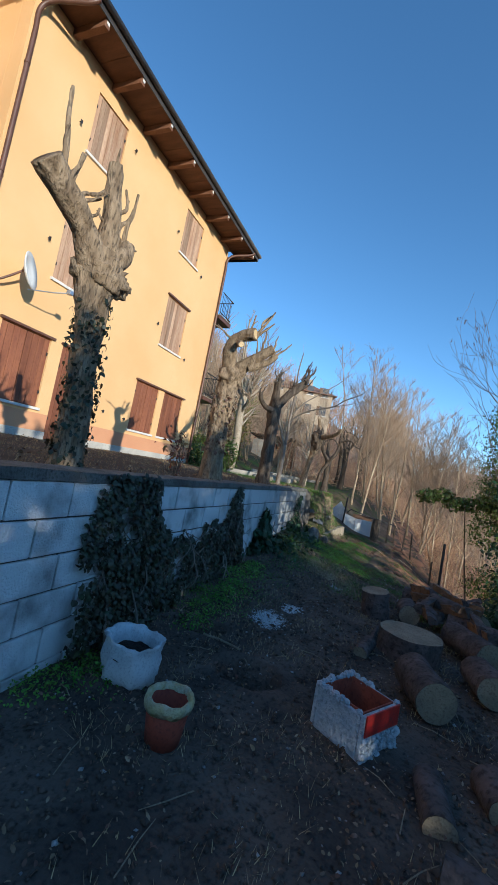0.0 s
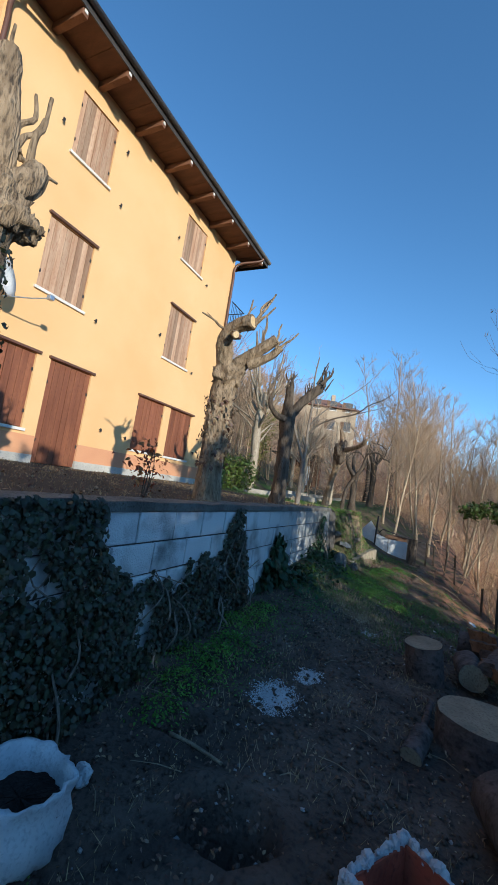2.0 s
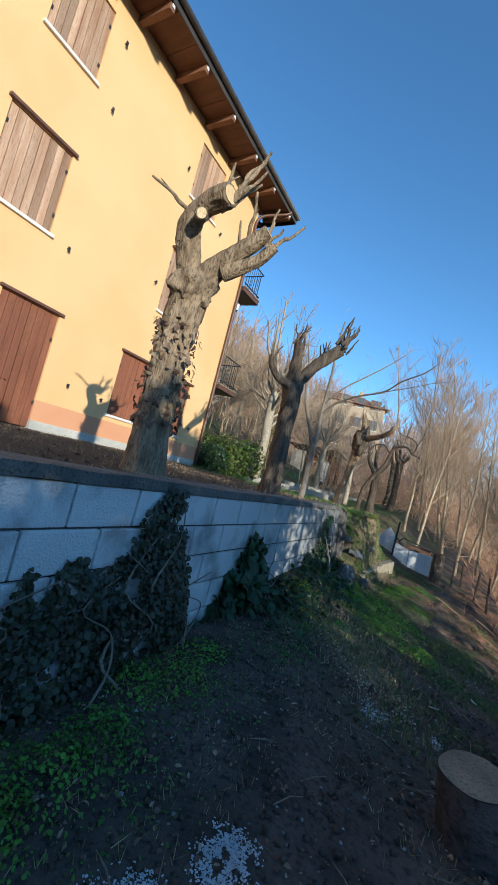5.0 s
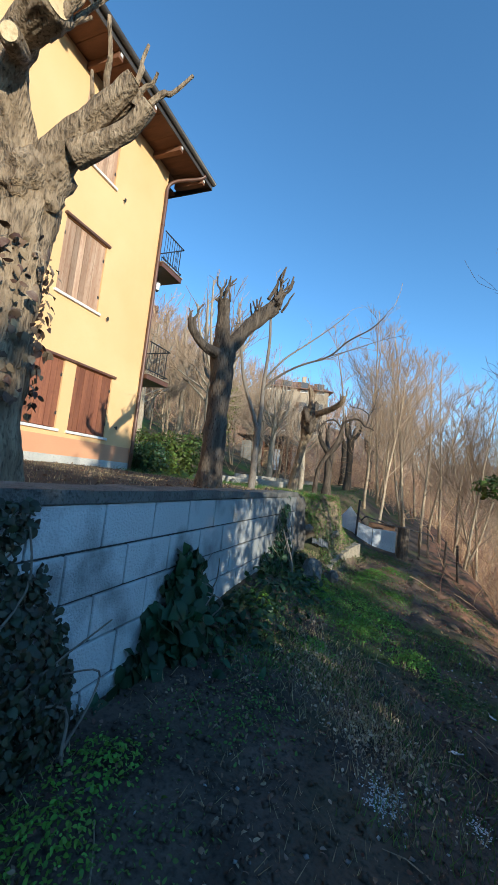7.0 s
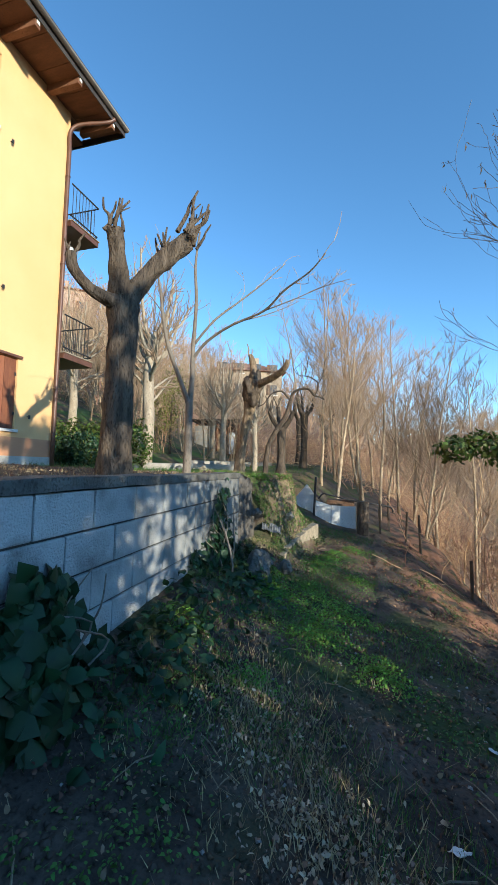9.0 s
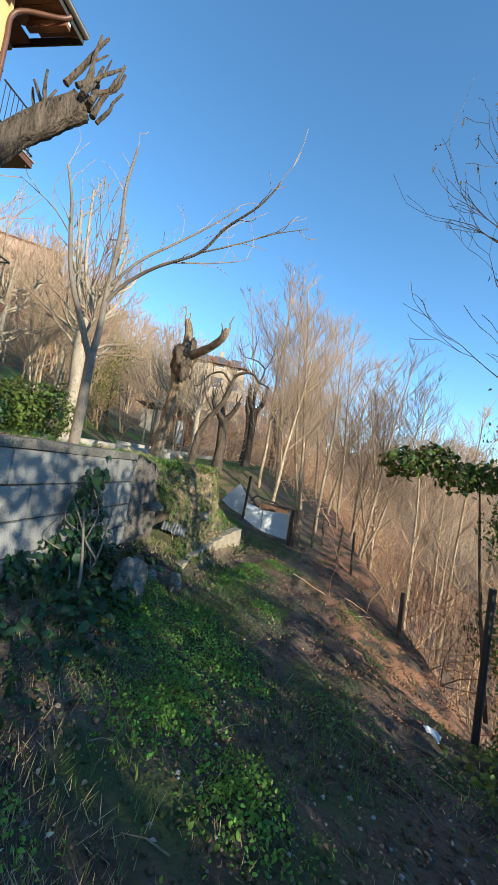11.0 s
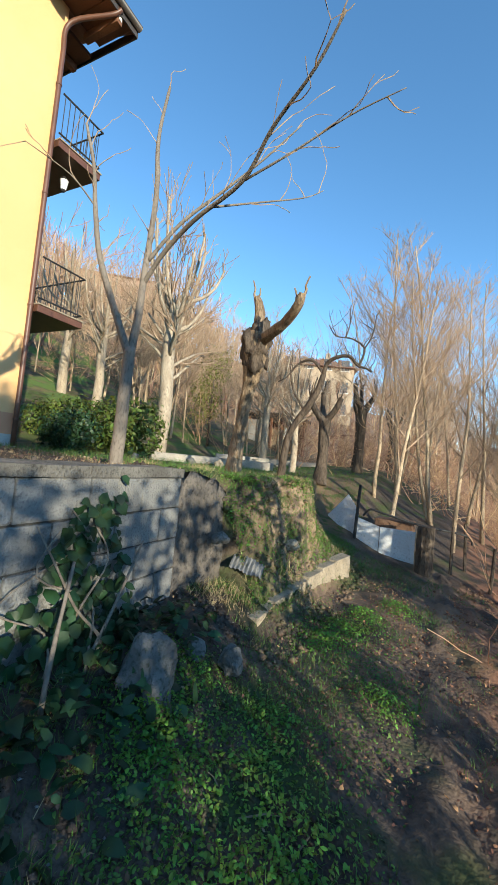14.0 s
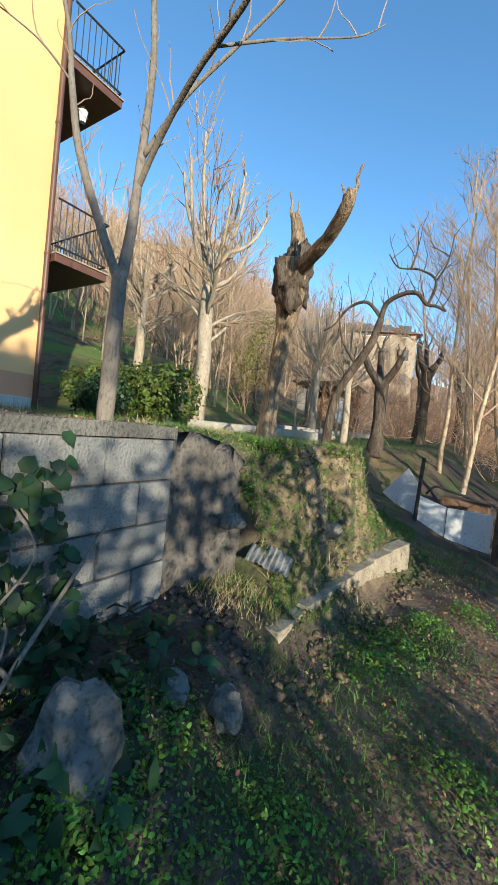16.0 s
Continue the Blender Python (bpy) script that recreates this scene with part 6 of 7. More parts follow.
# ---------- evergreens on the edge of the drop ----------
def leafy(name, loc, label, category, blobs, n, size, seed, material, trunk=None, group="", inner=0.25):
    """A leafy mass: many single leaves round a handful of uneven lobes (centre, radii)."""
    top = tagged(empty(name, loc), label, category, group=group)
    rng = np.random.default_rng(seed)
    pos, nrm = [], []
    vol = np.array([b[1][0] * b[1][1] * b[1][2] for b in blobs]) ** 0.67
    pick = rng.choice(len(blobs), n * 2, p=vol / vol.sum())
    for k in pick:
        c, r = blobs[k]
        d = rng.normal(0, 1, 3)
        d /= np.linalg.norm(d)
        w = Vector(d) * 2.2 + Vector((k * 3.3, seed, 0))
        lump = 1 + 0.35 * noise.noise(w) + 0.22 * noise.noise(w * 2.7)
        if noise.noise(w * 1.9 + Vector((9, 0, 0))) < -0.28:
            continue
        s = lump * rng.uniform(1 - inner, 1.04)
        pos.append((c[0] + d[0] * r[0] * s, c[1] + d[1] * r[1] * s, c[2] + d[2] * r[2] * s))
        nrm.append(d)
        if len(pos) >= n:
            break
    v, f = leaf_mesh(pos, nrm, np.full(len(pos), size), rng, 0.6, 0.7)
    tagged(npmesh("foliage", v, f, material, top), kind="stuff")
    if trunk:
        p = spline(trunk[0], 5)
        pydata("trunk", *tube(p, lerps(trunk[1], trunk[1] * 0.4, len(p)), 9, 0.15), "bark_dark", top, smooth=True)
    return top


rr = random.Random(12)
IV = (3.0, 11.5)
iz = land1(*IV)
blobs = []
for k in range(26):
    t = k / 25
    z = 0.6 + t * (6.9 - iz - 0.6 - 0.4)
    w = (1.15 if t < 0.55 else 1.15 - 0.75 * (t - 0.55) / 0.45) * (0.8 + 0.35 * rr.random())
    blobs.append(((rr.uniform(-0.35, 0.35), rr.uniform(-0.35, 0.35), z), (w * 0.75, w * 0.75, 0.55)))
for z in (3.6, 4.2, 4.8, 5.4, 6.0, 6.6):
    blobs += [((-1.0 + 0.06 * z, -0.1, z), (0.6, 0.6, 0.42)), ((0.75 - 0.02 * z, 0.1, z), (0.6, 0.6, 0.42))]
ivy_tree = leafy("ivy_clad_tree", (IV[0], IV[1], iz), "tall tree wrapped in dense green ivy with bare upper twigs", "tree", blobs, 46000, 0.064, 14, "ivy_green", ([(0, 0, -0.3), (0.05, 0, 2.5), (0, 0.05, 5), (0.1, 0, 7.5)], 0.22), inner=0.35)
# bare branches that rise out of the ivy
rq = random.Random(3)
tw, keys = [], []
for k in range(15):
    a = rq.uniform(0, 6.28) if k > 6 else math.pi + rq.uniform(-1.0, 0.6)
    z = rq.uniform(3.6, 8.0)
    out = []
    grow(rq, Vector((0.1, 0, z)), Vector((math.cos(a), math.sin(a) * 0.8 - 0.2, rq.uniform(0.35, 1.1))), rq.uniform(1.2, 1.9), 0.028, 3, out, 0.14, 2, 0.06, 0.0038, 0.68, 0.6)
    for p, r, d in out:
        (pydata("branch", *tube(p, r, 6), "bark_grey", ivy_tree, smooth=True) if d == 3 else tw.append(tube(p, r, 3, 0, False)))
        if d == 0 and rq.random() < 0.2:
            keys.append(tuple(p[-1]))
tagged(pydata("twig_mass", *join(tw), "bark_grey", ivy_tree), kind="stuff")
rng = np.random.default_rng(2)
pos = np.repeat(np.array(keys), 4, 0) + rng.normal(0, 0.03, (len(keys) * 4, 3))
v, f = leaf_mesh(pos, np.tile([0.6, -0.6, 0.2], (len(pos), 1)), np.full(len(pos), 0.09), rng, 0.3, 2.5)
tagged(npmesh("seed_cluster", v, f, "bark_dark", ivy_tree, "dry hanging seed clusters"), kind="stuff")
# ivy arm that reaches over the slope
bz = land1(1.5, 11.6)
leafy("ivy_branch", (1.5, 11.6, bz), "low ivy-covered bough hanging over the slope", "branch", [((-0.85 + 0.35 * k, 0.1 * math.sin(k * 3), 2.55 - bz - 0.36 + 0.1 * math.sin(k * 2)), (0.3, 0.25, 0.19)) for k in range(7)], 1900, 0.09, 33, "ivy_green", ([(0.5, 0, -0.2), (0.3, 0.05, 1.2), (0.1, 0, 2.1 - bz)], 0.028))
# laurel beside it
LX, LY = 2.3, 8.7
leafy("laurel_tree", (LX, LY, land1(LX, LY)), "evergreen laurel with large glossy leaves on the edge of the drop", "tree", [((rr.uniform(-0.25, 0.25), rr.uniform(-0.25, 0.25), 0.9 + 0.4 * k), (0.5, 0.48, 0.34)) for k in range(10)], 2300, 0.10, 15, "ivy_deep", ([(0, 0, -0.3), (0.06, 0.05, 2.2), (0, 0, 4.5)], 0.05), inner=0.6)
# low dark shrubs along the edge of the yard
SHRUBS = [(2.3, 9.4, 0.7, 0.6), (2.9, 10.0, 0.8, 0.8), (2.35, 8.3, 0.6, 0.5), (2.8, 7.7, 0.8, 0.75), (2.1, 7.0, 0.7, 0.5), (2.8, 6.6, 0.9, 0.85), (2.1, 5.9, 0.7, 0.6), (3.3, 8.8, 0.9, 1.0), (2.1, 4.6, 0.7, 0.55), (2.9, 5.3, 0.9, 0.9), (3.7, 7.2, 1.0, 1.2)]
for i, (x, y, r, h) in enumerate(SHRUBS):
    leafy("bramble_bush", (x, y, land1(x, y)), "low dark evergreen bush at the edge of the drop", "bush", [((rr.uniform(-0.3, 0.3) * r, rr.uniform(-0.3, 0.3) * r, h * 0.45 + 0.1 * k), (r * 0.75, r * 0.75, h * 0.6)) for k in range(3)], 2000, 0.075, 50 + i, "ivy_deep", None, "bushes along the drop", 0.4)
# taller loose shrubs, unseen, added to let the sun through in spots
for i, (x, y, zt, w, n) in enumerate([(3.7, 6.4, 3.0, 0.95, 1700), (3.6, 5.4, 3.1, 1.0, 1700), (3.8, 4.3, 3.0, 1.1, 1500), (3.6, 3.0, 3.3, 1.1, 2600)]):
    z = land1(x, y)
    lobes = [zz - z for zz in ((0.75, 1.15, 1.55, 1.95, 2.6) if i < 2 else lerps(0.9 + z, zt - 0.2, 5))]
    leafy("evergreen_shrub", (x, y, z), "loose evergreen shrub added out of view to dapple the wall and ground", "shrub", [((rr.uniform(-0.3, 0.3), rr.uniform(-0.3, 0.3), zz), (w * 0.9, w * 0.9, 0.36)) for zz in lobes], n, 0.12, 120 + i, "ivy_deep", ([(0, 0, -0.3), (0.05, 0.05, (zt - z) * 0.5), (0, 0, (zt - z) * 0.9)], 0.06), "evergreen shrubs", 0.7)
# tall evergreens behind, unseen and added to keep the yard in shade
for i, (x, y, h, w) in enumerate([(7.6, 1.3, 2.9, 1.3), (7.2, -0.4, 4.4, 1.5), (7.7, -2.2, 5.0, 1.6), (7.3, -4.2, 5.3, 1.6), (7.8, -6.2, 5.6, 1.7), (7.5, -8.4, 5.7, 1.7), (7.8, -10.8, 5.8, 1.8), (7.4, -13.2, 5.8, 1.8), (7.0, 3.0, 1.7, 1.1), (8.6, -1.4, 4.8, 1.5), (8.7, -5.2, 5.4, 1.6), (8.6, -3.2, 5.0, 1.6)]):
    z = land1(x, y)
    H_ = h - z
    leafy("evergreen_tree", (x, y, z), "dense dark evergreen tree added out of view to shade the yard", "tree", [((rr.uniform(-0.3, 0.3), rr.uniform(-0.3, 0.3), 0.6 + k * 0.5), (w * (1.0 - 0.35 * k * 0.5 / H_), w * (1.0 - 0.35 * k * 0.5 / H_), 0.6)) for k in range(int((H_ - 0.6) / 0.5))], 1300 if i == 0 else 5200, 0.24, 80 + i, "ivy_deep", ([(0, 0, -0.3), (0.05, 0.05, H_ * 0.5), (0, 0, H_ * 0.9)], 0.13), "evergreens behind the yard", 0.6)

# unseen high crown, added to dapple the facade's lower right and shade t2
leafy("evergreen_tree", (7.9, 1.0, land1(7.9, 1.0)), "tall evergreen with a high loose crown, added out of view to dapple the facade", "tree", [((rr.uniform(-0.8, 0.8), rr.uniform(-1.2, 1.2), 4.9 - land1(7.9, 1.0) + 0.3 * k), (1.2, 1.3, 0.45)) for k in range(4)], 1700, 0.22, 140, "ivy_deep", ([(0, 0, -0.3), (0.1, 0, 4), (0, 0, 5.2 - land1(7.9, 1.0))], 0.12), "evergreens behind the yard", 0.7)

# ---------- garden beyond the house ----------
gz_ = land1(-9.4, 15.2)
leafy("laurel_hedge", (-9.2, 15.2, gz_), "clipped glossy green laurel hedge beside the house", "hedge", [((-2.1 + 0.55 * k, 0.12 * math.sin(k * 2), 0.62), (0.55, 0.55, 0.72)) for k in range(8)], 6000, 0.11, 61, "ivy_green", inner=0.3)
leafy("yellow_bush", (-9.8, 22.0, land1(-9.8, 22)), "tall yellowish green bush in the garden", "bush", [((rr.uniform(-0.5, 0.5), rr.uniform(-0.5, 0.5), 1.3 + 0.5 * k), (0.9, 0.9, 0.6)) for k in range(6)], 2200, 0.10, 62, "yellow_green", ([(0, 0, 0), (0, 0, 3)], 0.07), inner=0.6)
leafy("dark_shrub", (-8.2, 13.9, land1(-8.2, 13.9)), "dark shrub under the balcony", "shrub", [((0, 0, 0.5), (0.6, 0.5, 0.55)), ((-0.8, 0.2, 0.45), (0.5, 0.5, 0.5))], 1800, 0.09, 63, "ivy_deep")
for i, (x, y, s_) in enumerate([(-10.6, 20.5, 0.8), (-11.6, 19.6, 0.75), (-12.6, 21, 0.8), (-10.0, 24, 0.8), (-13.6, 19.5, 0.85), (-8.6, 23.5, 0.7), (-11.0, 23, 0.75), (-14.8, 22.5, 0.9), (-7.4, 24.5, 0.65), (-6.5, 22.8, 0.55), (-5.6, 25.5, 0.6)]):
    set_pose(copy_thing(kinds[i % 5], Matrix()), x, y, i * 71, s_, -0.05, 3 * math.sin(i * 3), 3 * math.cos(i * 2))
# low stone edging and pale stones of a rockery
for i, (x0, y0, x1, y1) in enumerate([(-7.4, 15.6, -5.2, 18.5), (-7.8, 19.5, -4.8, 22.0)]):
    L = math.hypot(x1 - x0, y1 - y0)
    b = box(bmesh.new(), -0.1, 0.1, 0, L, -0.4, 0.22, 0.02)
    bmesh.ops.subdivide_edges(b, edges=b.edges[:], cuts=3)
    for q in b.verts:
        q.co += Vector((noise.noise(q.co * 3), 0, noise.noise(q.co * 3 + Vector((4, 0, 0))))) * 0.03
    ob = part("garden_edging", b, "concrete")
    ob.matrix_world = pose(x0, y0, land1((x0 + x1) / 2, (y0 + y1) / 2), 0, 0, math.degrees(math.atan2(-(x1 - x0), y1 - y0)))
    tagged(ob, "low pale concrete edging across the garden", "garden edging", kind="structure")
for i in range(22):
    x, y = rr.uniform(-8.5, -5.2), rr.uniform(14.5, 22)
    rock("stone", (x, y, land1(x, y) + 0.05), (rr.uniform(0.08, 0.2), rr.uniform(0.08, 0.2), rr.uniform(0.06, 0.14)), 20 + i, "pale rockery stone in the garden grass", material="kerb" if i % 2 else "stone", group="rockery stones")

# woodshed
def woodshed(x0, x1, y, z):
    top = tagged(empty("woodshed", ((x0 + x1) / 2, y, z)), "small open woodshed full of split firewood", "shed")
    def rel(ob):
        ob.parent = top
        ob.matrix_parent_inverse = top.matrix_world.inverted()
        return ob
    for x in (x0 + 0.1, (x0 + x1) / 2, x1 - 0.1):
        for yy in (y - 0.9, y + 0.9):
            rel(boxpart("post", (x - 0.06, x + 0.06, yy - 0.06, yy + 0.06, z - 0.2, z + 2.15), "rafter_wood", bevel=0.01))
    b = bmesh.new()
    bmesh.ops.create_grid(b, x_segments=40, y_segments=2, size=0.5)
    for q in b.verts:
        q.co = Vector(((x0 + x1) / 2 + q.co.x * (x1 - x0 + 0.7), y + q.co.y * 2.8, z + 2.28 - q.co.y * 0.3 + 0.03 * math.sin(q.co.x * 120)))
    bmesh.ops.solidify(b, geom=b.faces[:], thickness=0.03)
    rel(part("roof", b, "gutter", label="dark corrugated roof"))
    rel(boxpart("back_wall", (x0, x1, y + 0.95, y + 1.0, z, z + 2.1), "rust", bevel=0.0))
    rel(boxpart("side_wall", (x0, x0 + 1.2, y - 0.98, y - 0.93, z, z + 2.0), "concrete", bevel=0.0))
    me = bpy.data.meshes.new("split_log")
    v, f = tube([(0, -0.35, 0), (0, 0.35, 0)], [0.07, 0.07], 6, 0.2)
    me.from_pydata([tuple(p) for p in v], [], f)
    me.materials.append(M["firewood"])
    rq = random.Random(6)
    for r in range(11):
        for c in range(int((x1 - x0 - 1.5) / 0.145)):
            ob = new("split_log", me)
            ob.matrix_world = pose(x0 + 1.35 + c * 0.145 + 0.07 * (r % 2), y - 0.55, z + 0.08 + r * 0.125, 0, rq.uniform(0, 360), 0)
            rel(ob)
    rel(boxpart("door_panel", (x1 - 0.75, x1 - 0.35, y - 1.02, y - 0.97, z + 0.0, z + 1.5), "white_sheet", bevel=0.005))
    return top


woodshed(-12.6, -9.2, 32, land1(-10.3, 31.5))


# far houses
def far_house(name, x, y, z, w, d, h, rz, wall_m, label, rows, cols):
    top = tagged(empty(name, (x, y, z), rz), label, "house", group="houses on the hill")
    boxpart("wall", (-w / 2, w / 2, -d / 2, d / 2, -4, h), wall_m, top, bevel=0.0)
    b = bmesh.new()
    o = 0.6
    vs = [b.verts.new(p) for p in ((-w / 2 - o, -d / 2 - o, h - 0.05), (w / 2 + o, -d / 2 - o, h - 0.05), (w / 2 + o, d / 2 + o, h - 0.05), (-w / 2 - o, d / 2 + o, h - 0.05), (-w / 2 + d * 0.3, 0, h + 2.1), (w / 2 - d * 0.3, 0, h + 2.1))]
    for q in ((0, 1, 5, 4), (1, 2, 5), (2, 3, 4, 5), (3, 0, 4), (3, 2, 1, 0)):
        b.faces.new([vs[i] for i in q])
    bmesh.ops.recalc_face_normals(b, faces=b.faces)
    roof_ = part("roof", b, "roof_tile", top)
    boxpart("chimney", (w * 0.15, w * 0.15 + 0.6, -0.3, 0.3, h + 1.0, h + 3.0), wall_m, roof_, bevel=0.0)
    for i in range(rows):
        for j in range(cols):
            cx = -w / 2 + (j + 0.5) * w / cols
            cz = 1.0 + i * 2.9
            win = boxpart("window", (cx - 0.5, cx + 0.5, -d / 2 - 0.03, -d / 2 - 0.004, cz, cz + 1.4), "window_dark", top, bevel=0.0)
            boxpart("sill", (cx - 0.6, cx + 0.6, -d / 2 - 0.14, -d / 2 - 0.004, cz - 0.12, cz - 0.02), "sill", win, bevel=0.0)
            boxpart("shutter", (cx - 1.0, cx - 0.53, -d / 2 - 0.06, -d / 2 - 0.004, cz, cz + 1.4), "rust", win, bevel=0.0)
        for j in range(3):
            cy = -d / 2 + (j + 0.5) * d / 3
            boxpart("window", (w / 2 + 0.004, w / 2 + 0.03, cy - 0.5, cy + 0.5, 1.0 + i * 2.9, 2.4 + i * 2.9), "window_dark", top, bevel=0.0)
    return top


far_house("hill_house", -18.6, 62, 8.2, 9.5, 9, 7.2, 24, "wall_far", "large beige three-storey house on the hill", 3, 4)
far_house("hill_house", -50, 56, land1(-50, 56) - 1, 13, 9, 7.0, 38, "wall_pink", "pinkish house among trees on the hillside", 2, 4)


# ---------- what grows and lies on the ground ----------
def on_ground(x, y):
    return land1(x, y) + rough1(x, y, 1.0)


def on_ground_all(pts):
    """Heights of the ground under many points."""
    p = np.array(pts)
    return land(p[:, 0], p[:, 1]) + np.array([rough1(x, y, 1.0) for x, y in pts])


def cover(name, label, category, n, sampler, size, material, seed, lift=(0.0, 0.03), tilt=0.5, aspect=0.6):
    """Loose single leaves spread over the ground."""
    rng = np.random.default_rng(seed)
    pos, nrm = [], []
    tries = 0
    while len(pos) < n and tries < n * 15:
        tries += 1
        q = sampler(rng)
        if q is None:
            continue
        pos.append(q)
        nrm.append((rng.normal(0, tilt), rng.normal(0, tilt), 1.0))
    pos = np.column_stack([np.array(pos), on_ground_all(pos) + rng.uniform(*lift, len(pos))])
    v, f = leaf_mesh(pos, nrm, np.full(len(pos), size), rng, aspect)
    return tagged(npmesh(name, v, f, material), label, category, kind="stuff")


def spots(x0, x1, y0, y1, scale, cut, seed):
    def s(rng):
        x, y = rng.uniform(x0, x1), rng.uniform(y0, y1)
        if x < wall_x(y) + 0.05 and y < WALL_END:
            return None
        if noise.noise(Vector((x * scale, y * scale, seed))) < cut + rng.uniform(-0.15, 0.15):
            return None
        return x, y
    return s


cover("leaf_litter", "scattered dry brown leaves on the yard", "leaves", 5200, spots(-2.2, 1.8, -1.5, 9, 1.4, -0.1, 3), 0.03, "litter", 5, (0.002, 0.02))
cover("leaf_litter", "reddish brown fallen leaves on the soil heap", "leaves", 9000, spots(-0.4, 1.5, 9.3, 15.5, 1.7, -0.12, 4), 0.032, "litter_red", 6, (0.002, 0.03))
cover("leaf_litter", "dry leaves along the kerb and bank", "leaves", 3000, spots(-3.2, -0.9, 9.4, 15, 1.9, 0.05, 6), 0.026, "litter", 7, (0.002, 0.03))
cover("leaf_litter", "dry leaves and grass on the terrace", "leaves", 3500, lambda g: ((lambda x, y: (x, y) if x < wall_x(y) - 0.32 else None)(g.uniform(-7.3, -2.2), g.uniform(-1, 12))), 0.036, "litter", 8, (0.002, 0.02))


def clumps(name, label, spots_list, n_each, size, spread, height, material, seed, category="plants"):
    """Low leafy plants: leaves that stand up from each clump's middle."""
    rng = np.random.default_rng(seed)
    pos, nrm, up = [], [], []
    for (x, y, k) in spots_list:
        m = int(n_each * k)
        dx, dy = rng.normal(0, spread * math.sqrt(k), m), rng.normal(0, spread * math.sqrt(k), m)
        for a, b in zip(dx, dy):
            if x + a < wall_x(y + b) + 0.03 and y + b < WALL_END:
                continue
            pos.append((x + a, y + b))
            up.append(height * rng.uniform(0.1, 1.0) * math.exp(-(a * a + b * b) / (2 * spread * spread * k)))
            nrm.append((a * 2, b * 2, 0.9))
    pos = np.column_stack([np.array(pos), on_ground_all(pos) + np.array(up)])
    v, f = leaf_mesh(pos, nrm, np.full(len(pos), size), rng, 0.62)
    return tagged(npmesh(name, v, f, material), label, category, kind="stuff")


BRIGHT = [(-1.14, 8.15, 1.4), (-0.55, 7.81, 1.0), (-1.77, 9.29, 1.2), (-1.06, 8.45, 1.0), (-0.58, 7.97, 0.8), (-1.9, 9.7, 1.2), (-1.79, 9.2, 1.2), (-1.55, 9.05, 1.2), (-1.36, 11.6, 1.6), (-1.45, 11.2, 1.2), (-0.95, 12.8, 1.0), (-1.25, 12.2, 1.0), (-2.35, 12.3, 1.2), (-2.2, 12.9, 1.0), (-2.55, 11.9, 0.8), (-1.0, 9.0, 0.8), (-1.4, 7.24, 0.7), (-1.3, 9.8, 0.9), (-0.8, 10.6, 0.8), (-2.0, 7.5, 0.8), (-1.95, 4.4, 0.8), (-1.8, 1.55, 1.0), (-1.95, 1.2, 0.8), (-2.0, 3.5, 0.6), (-1.75, 3.7, 0.6), (-1.62, 2.75, 0.5), (-1.7, 3.1, 0.7), (-1.66, 3.4, 0.6), (-1.75, 4.0, 0.8), (-1.85, 4.7, 0.8), (-1.9, 5.1, 0.6)]
clumps("green_plants", "fresh bright green low plants growing on the earth", BRIGHT, 650, 0.024, 0.14, 0.10, "leaf_bright", 9)
rr = random.Random(44)
DARK = [(x, y, k) for x, y, k in ((rr.uniform(-1.9, 0.9), rr.uniform(6.8, 14.5), rr.uniform(0.5, 1.3)) for _ in range(64)) if not -0.85 < x + 0.25 * math.sin(y) < -0.15]
DARK += [(rr.uniform(-2.0, -1.4), rr.uniform(3.0, 8.5), rr.uniform(0.3, 0.8)) for _ in range(22)]
clumps("ground_ivy", "dark green ground ivy and weeds in patches", DARK, 330, 0.021, 0.21, 0.06, "grass", 10)
BANK = [(rr.uniform(-2.5, -2.0), rr.uniform(11.0, 13.6), rr.uniform(0.4, 1.0)) for _ in range(16)] + [(-1.2, 8.75, 1.2), (-0.95, 9.3, 1.0), (-1.3, 9.4, 1.3), (-1.0, 8.3, 1.0), (-0.75, 8.9, 0.8)]
clumps("green_plants", "small leafy weeds on the bank and below the kerb", BANK, 420, 0.026, 0.15, 0.09, "leaf_bright", 11)
FOOT = [(wall_x(y) + rr.uniform(0.15, 0.5), y, rr.uniform(0.7, 1.3)) for y in lerps(6.4, 10.0, 16)]
clumps("broad_leaf_plants", "broad dark leaves at the foot of the wall", FOOT, 60, 0.09, 0.18, 0.18, "ivy_deep", 12)
EDGE = [(rr.uniform(0.9, 1.9), rr.uniform(6.0, 9.6), rr.uniform(0.6, 1.2)) for _ in range(26)]
clumps("edge_weeds", "dark leafy weeds along the edge of the drop", EDGE, 130, 0.06, 0.2, 0.16, "ivy_green", 13)


def grass(name, label, n, sampler, h, material, seed):
    """Single grass blades."""
    rng = np.random.default_rng(seed)
    at, tries = [], 0
    while len(at) < n and tries < n * 15:
        tries += 1
        q = sampler(rng)
        if q is not None:
            at.append(q)
    V = []
    for (x, y), z in zip(at, on_ground_all(at) - 0.01):
        a = rng.uniform(0, 6.28)
        L = h * rng.uniform(0.4, 1.2)
        w = 0.003
        lx, ly = rng.normal(0, 0.45) * L, rng.normal(0, 0.45) * L
        V += [(x - w * math.cos(a), y - w * math.sin(a), z), (x + w * math.cos(a), y + w * math.sin(a), z), (x + lx, y + ly, z + L)]
    F = np.arange(len(V)).reshape(-1, 3)
    return tagged(npmesh(name, V, F, material), label, "grass", kind="stuff")


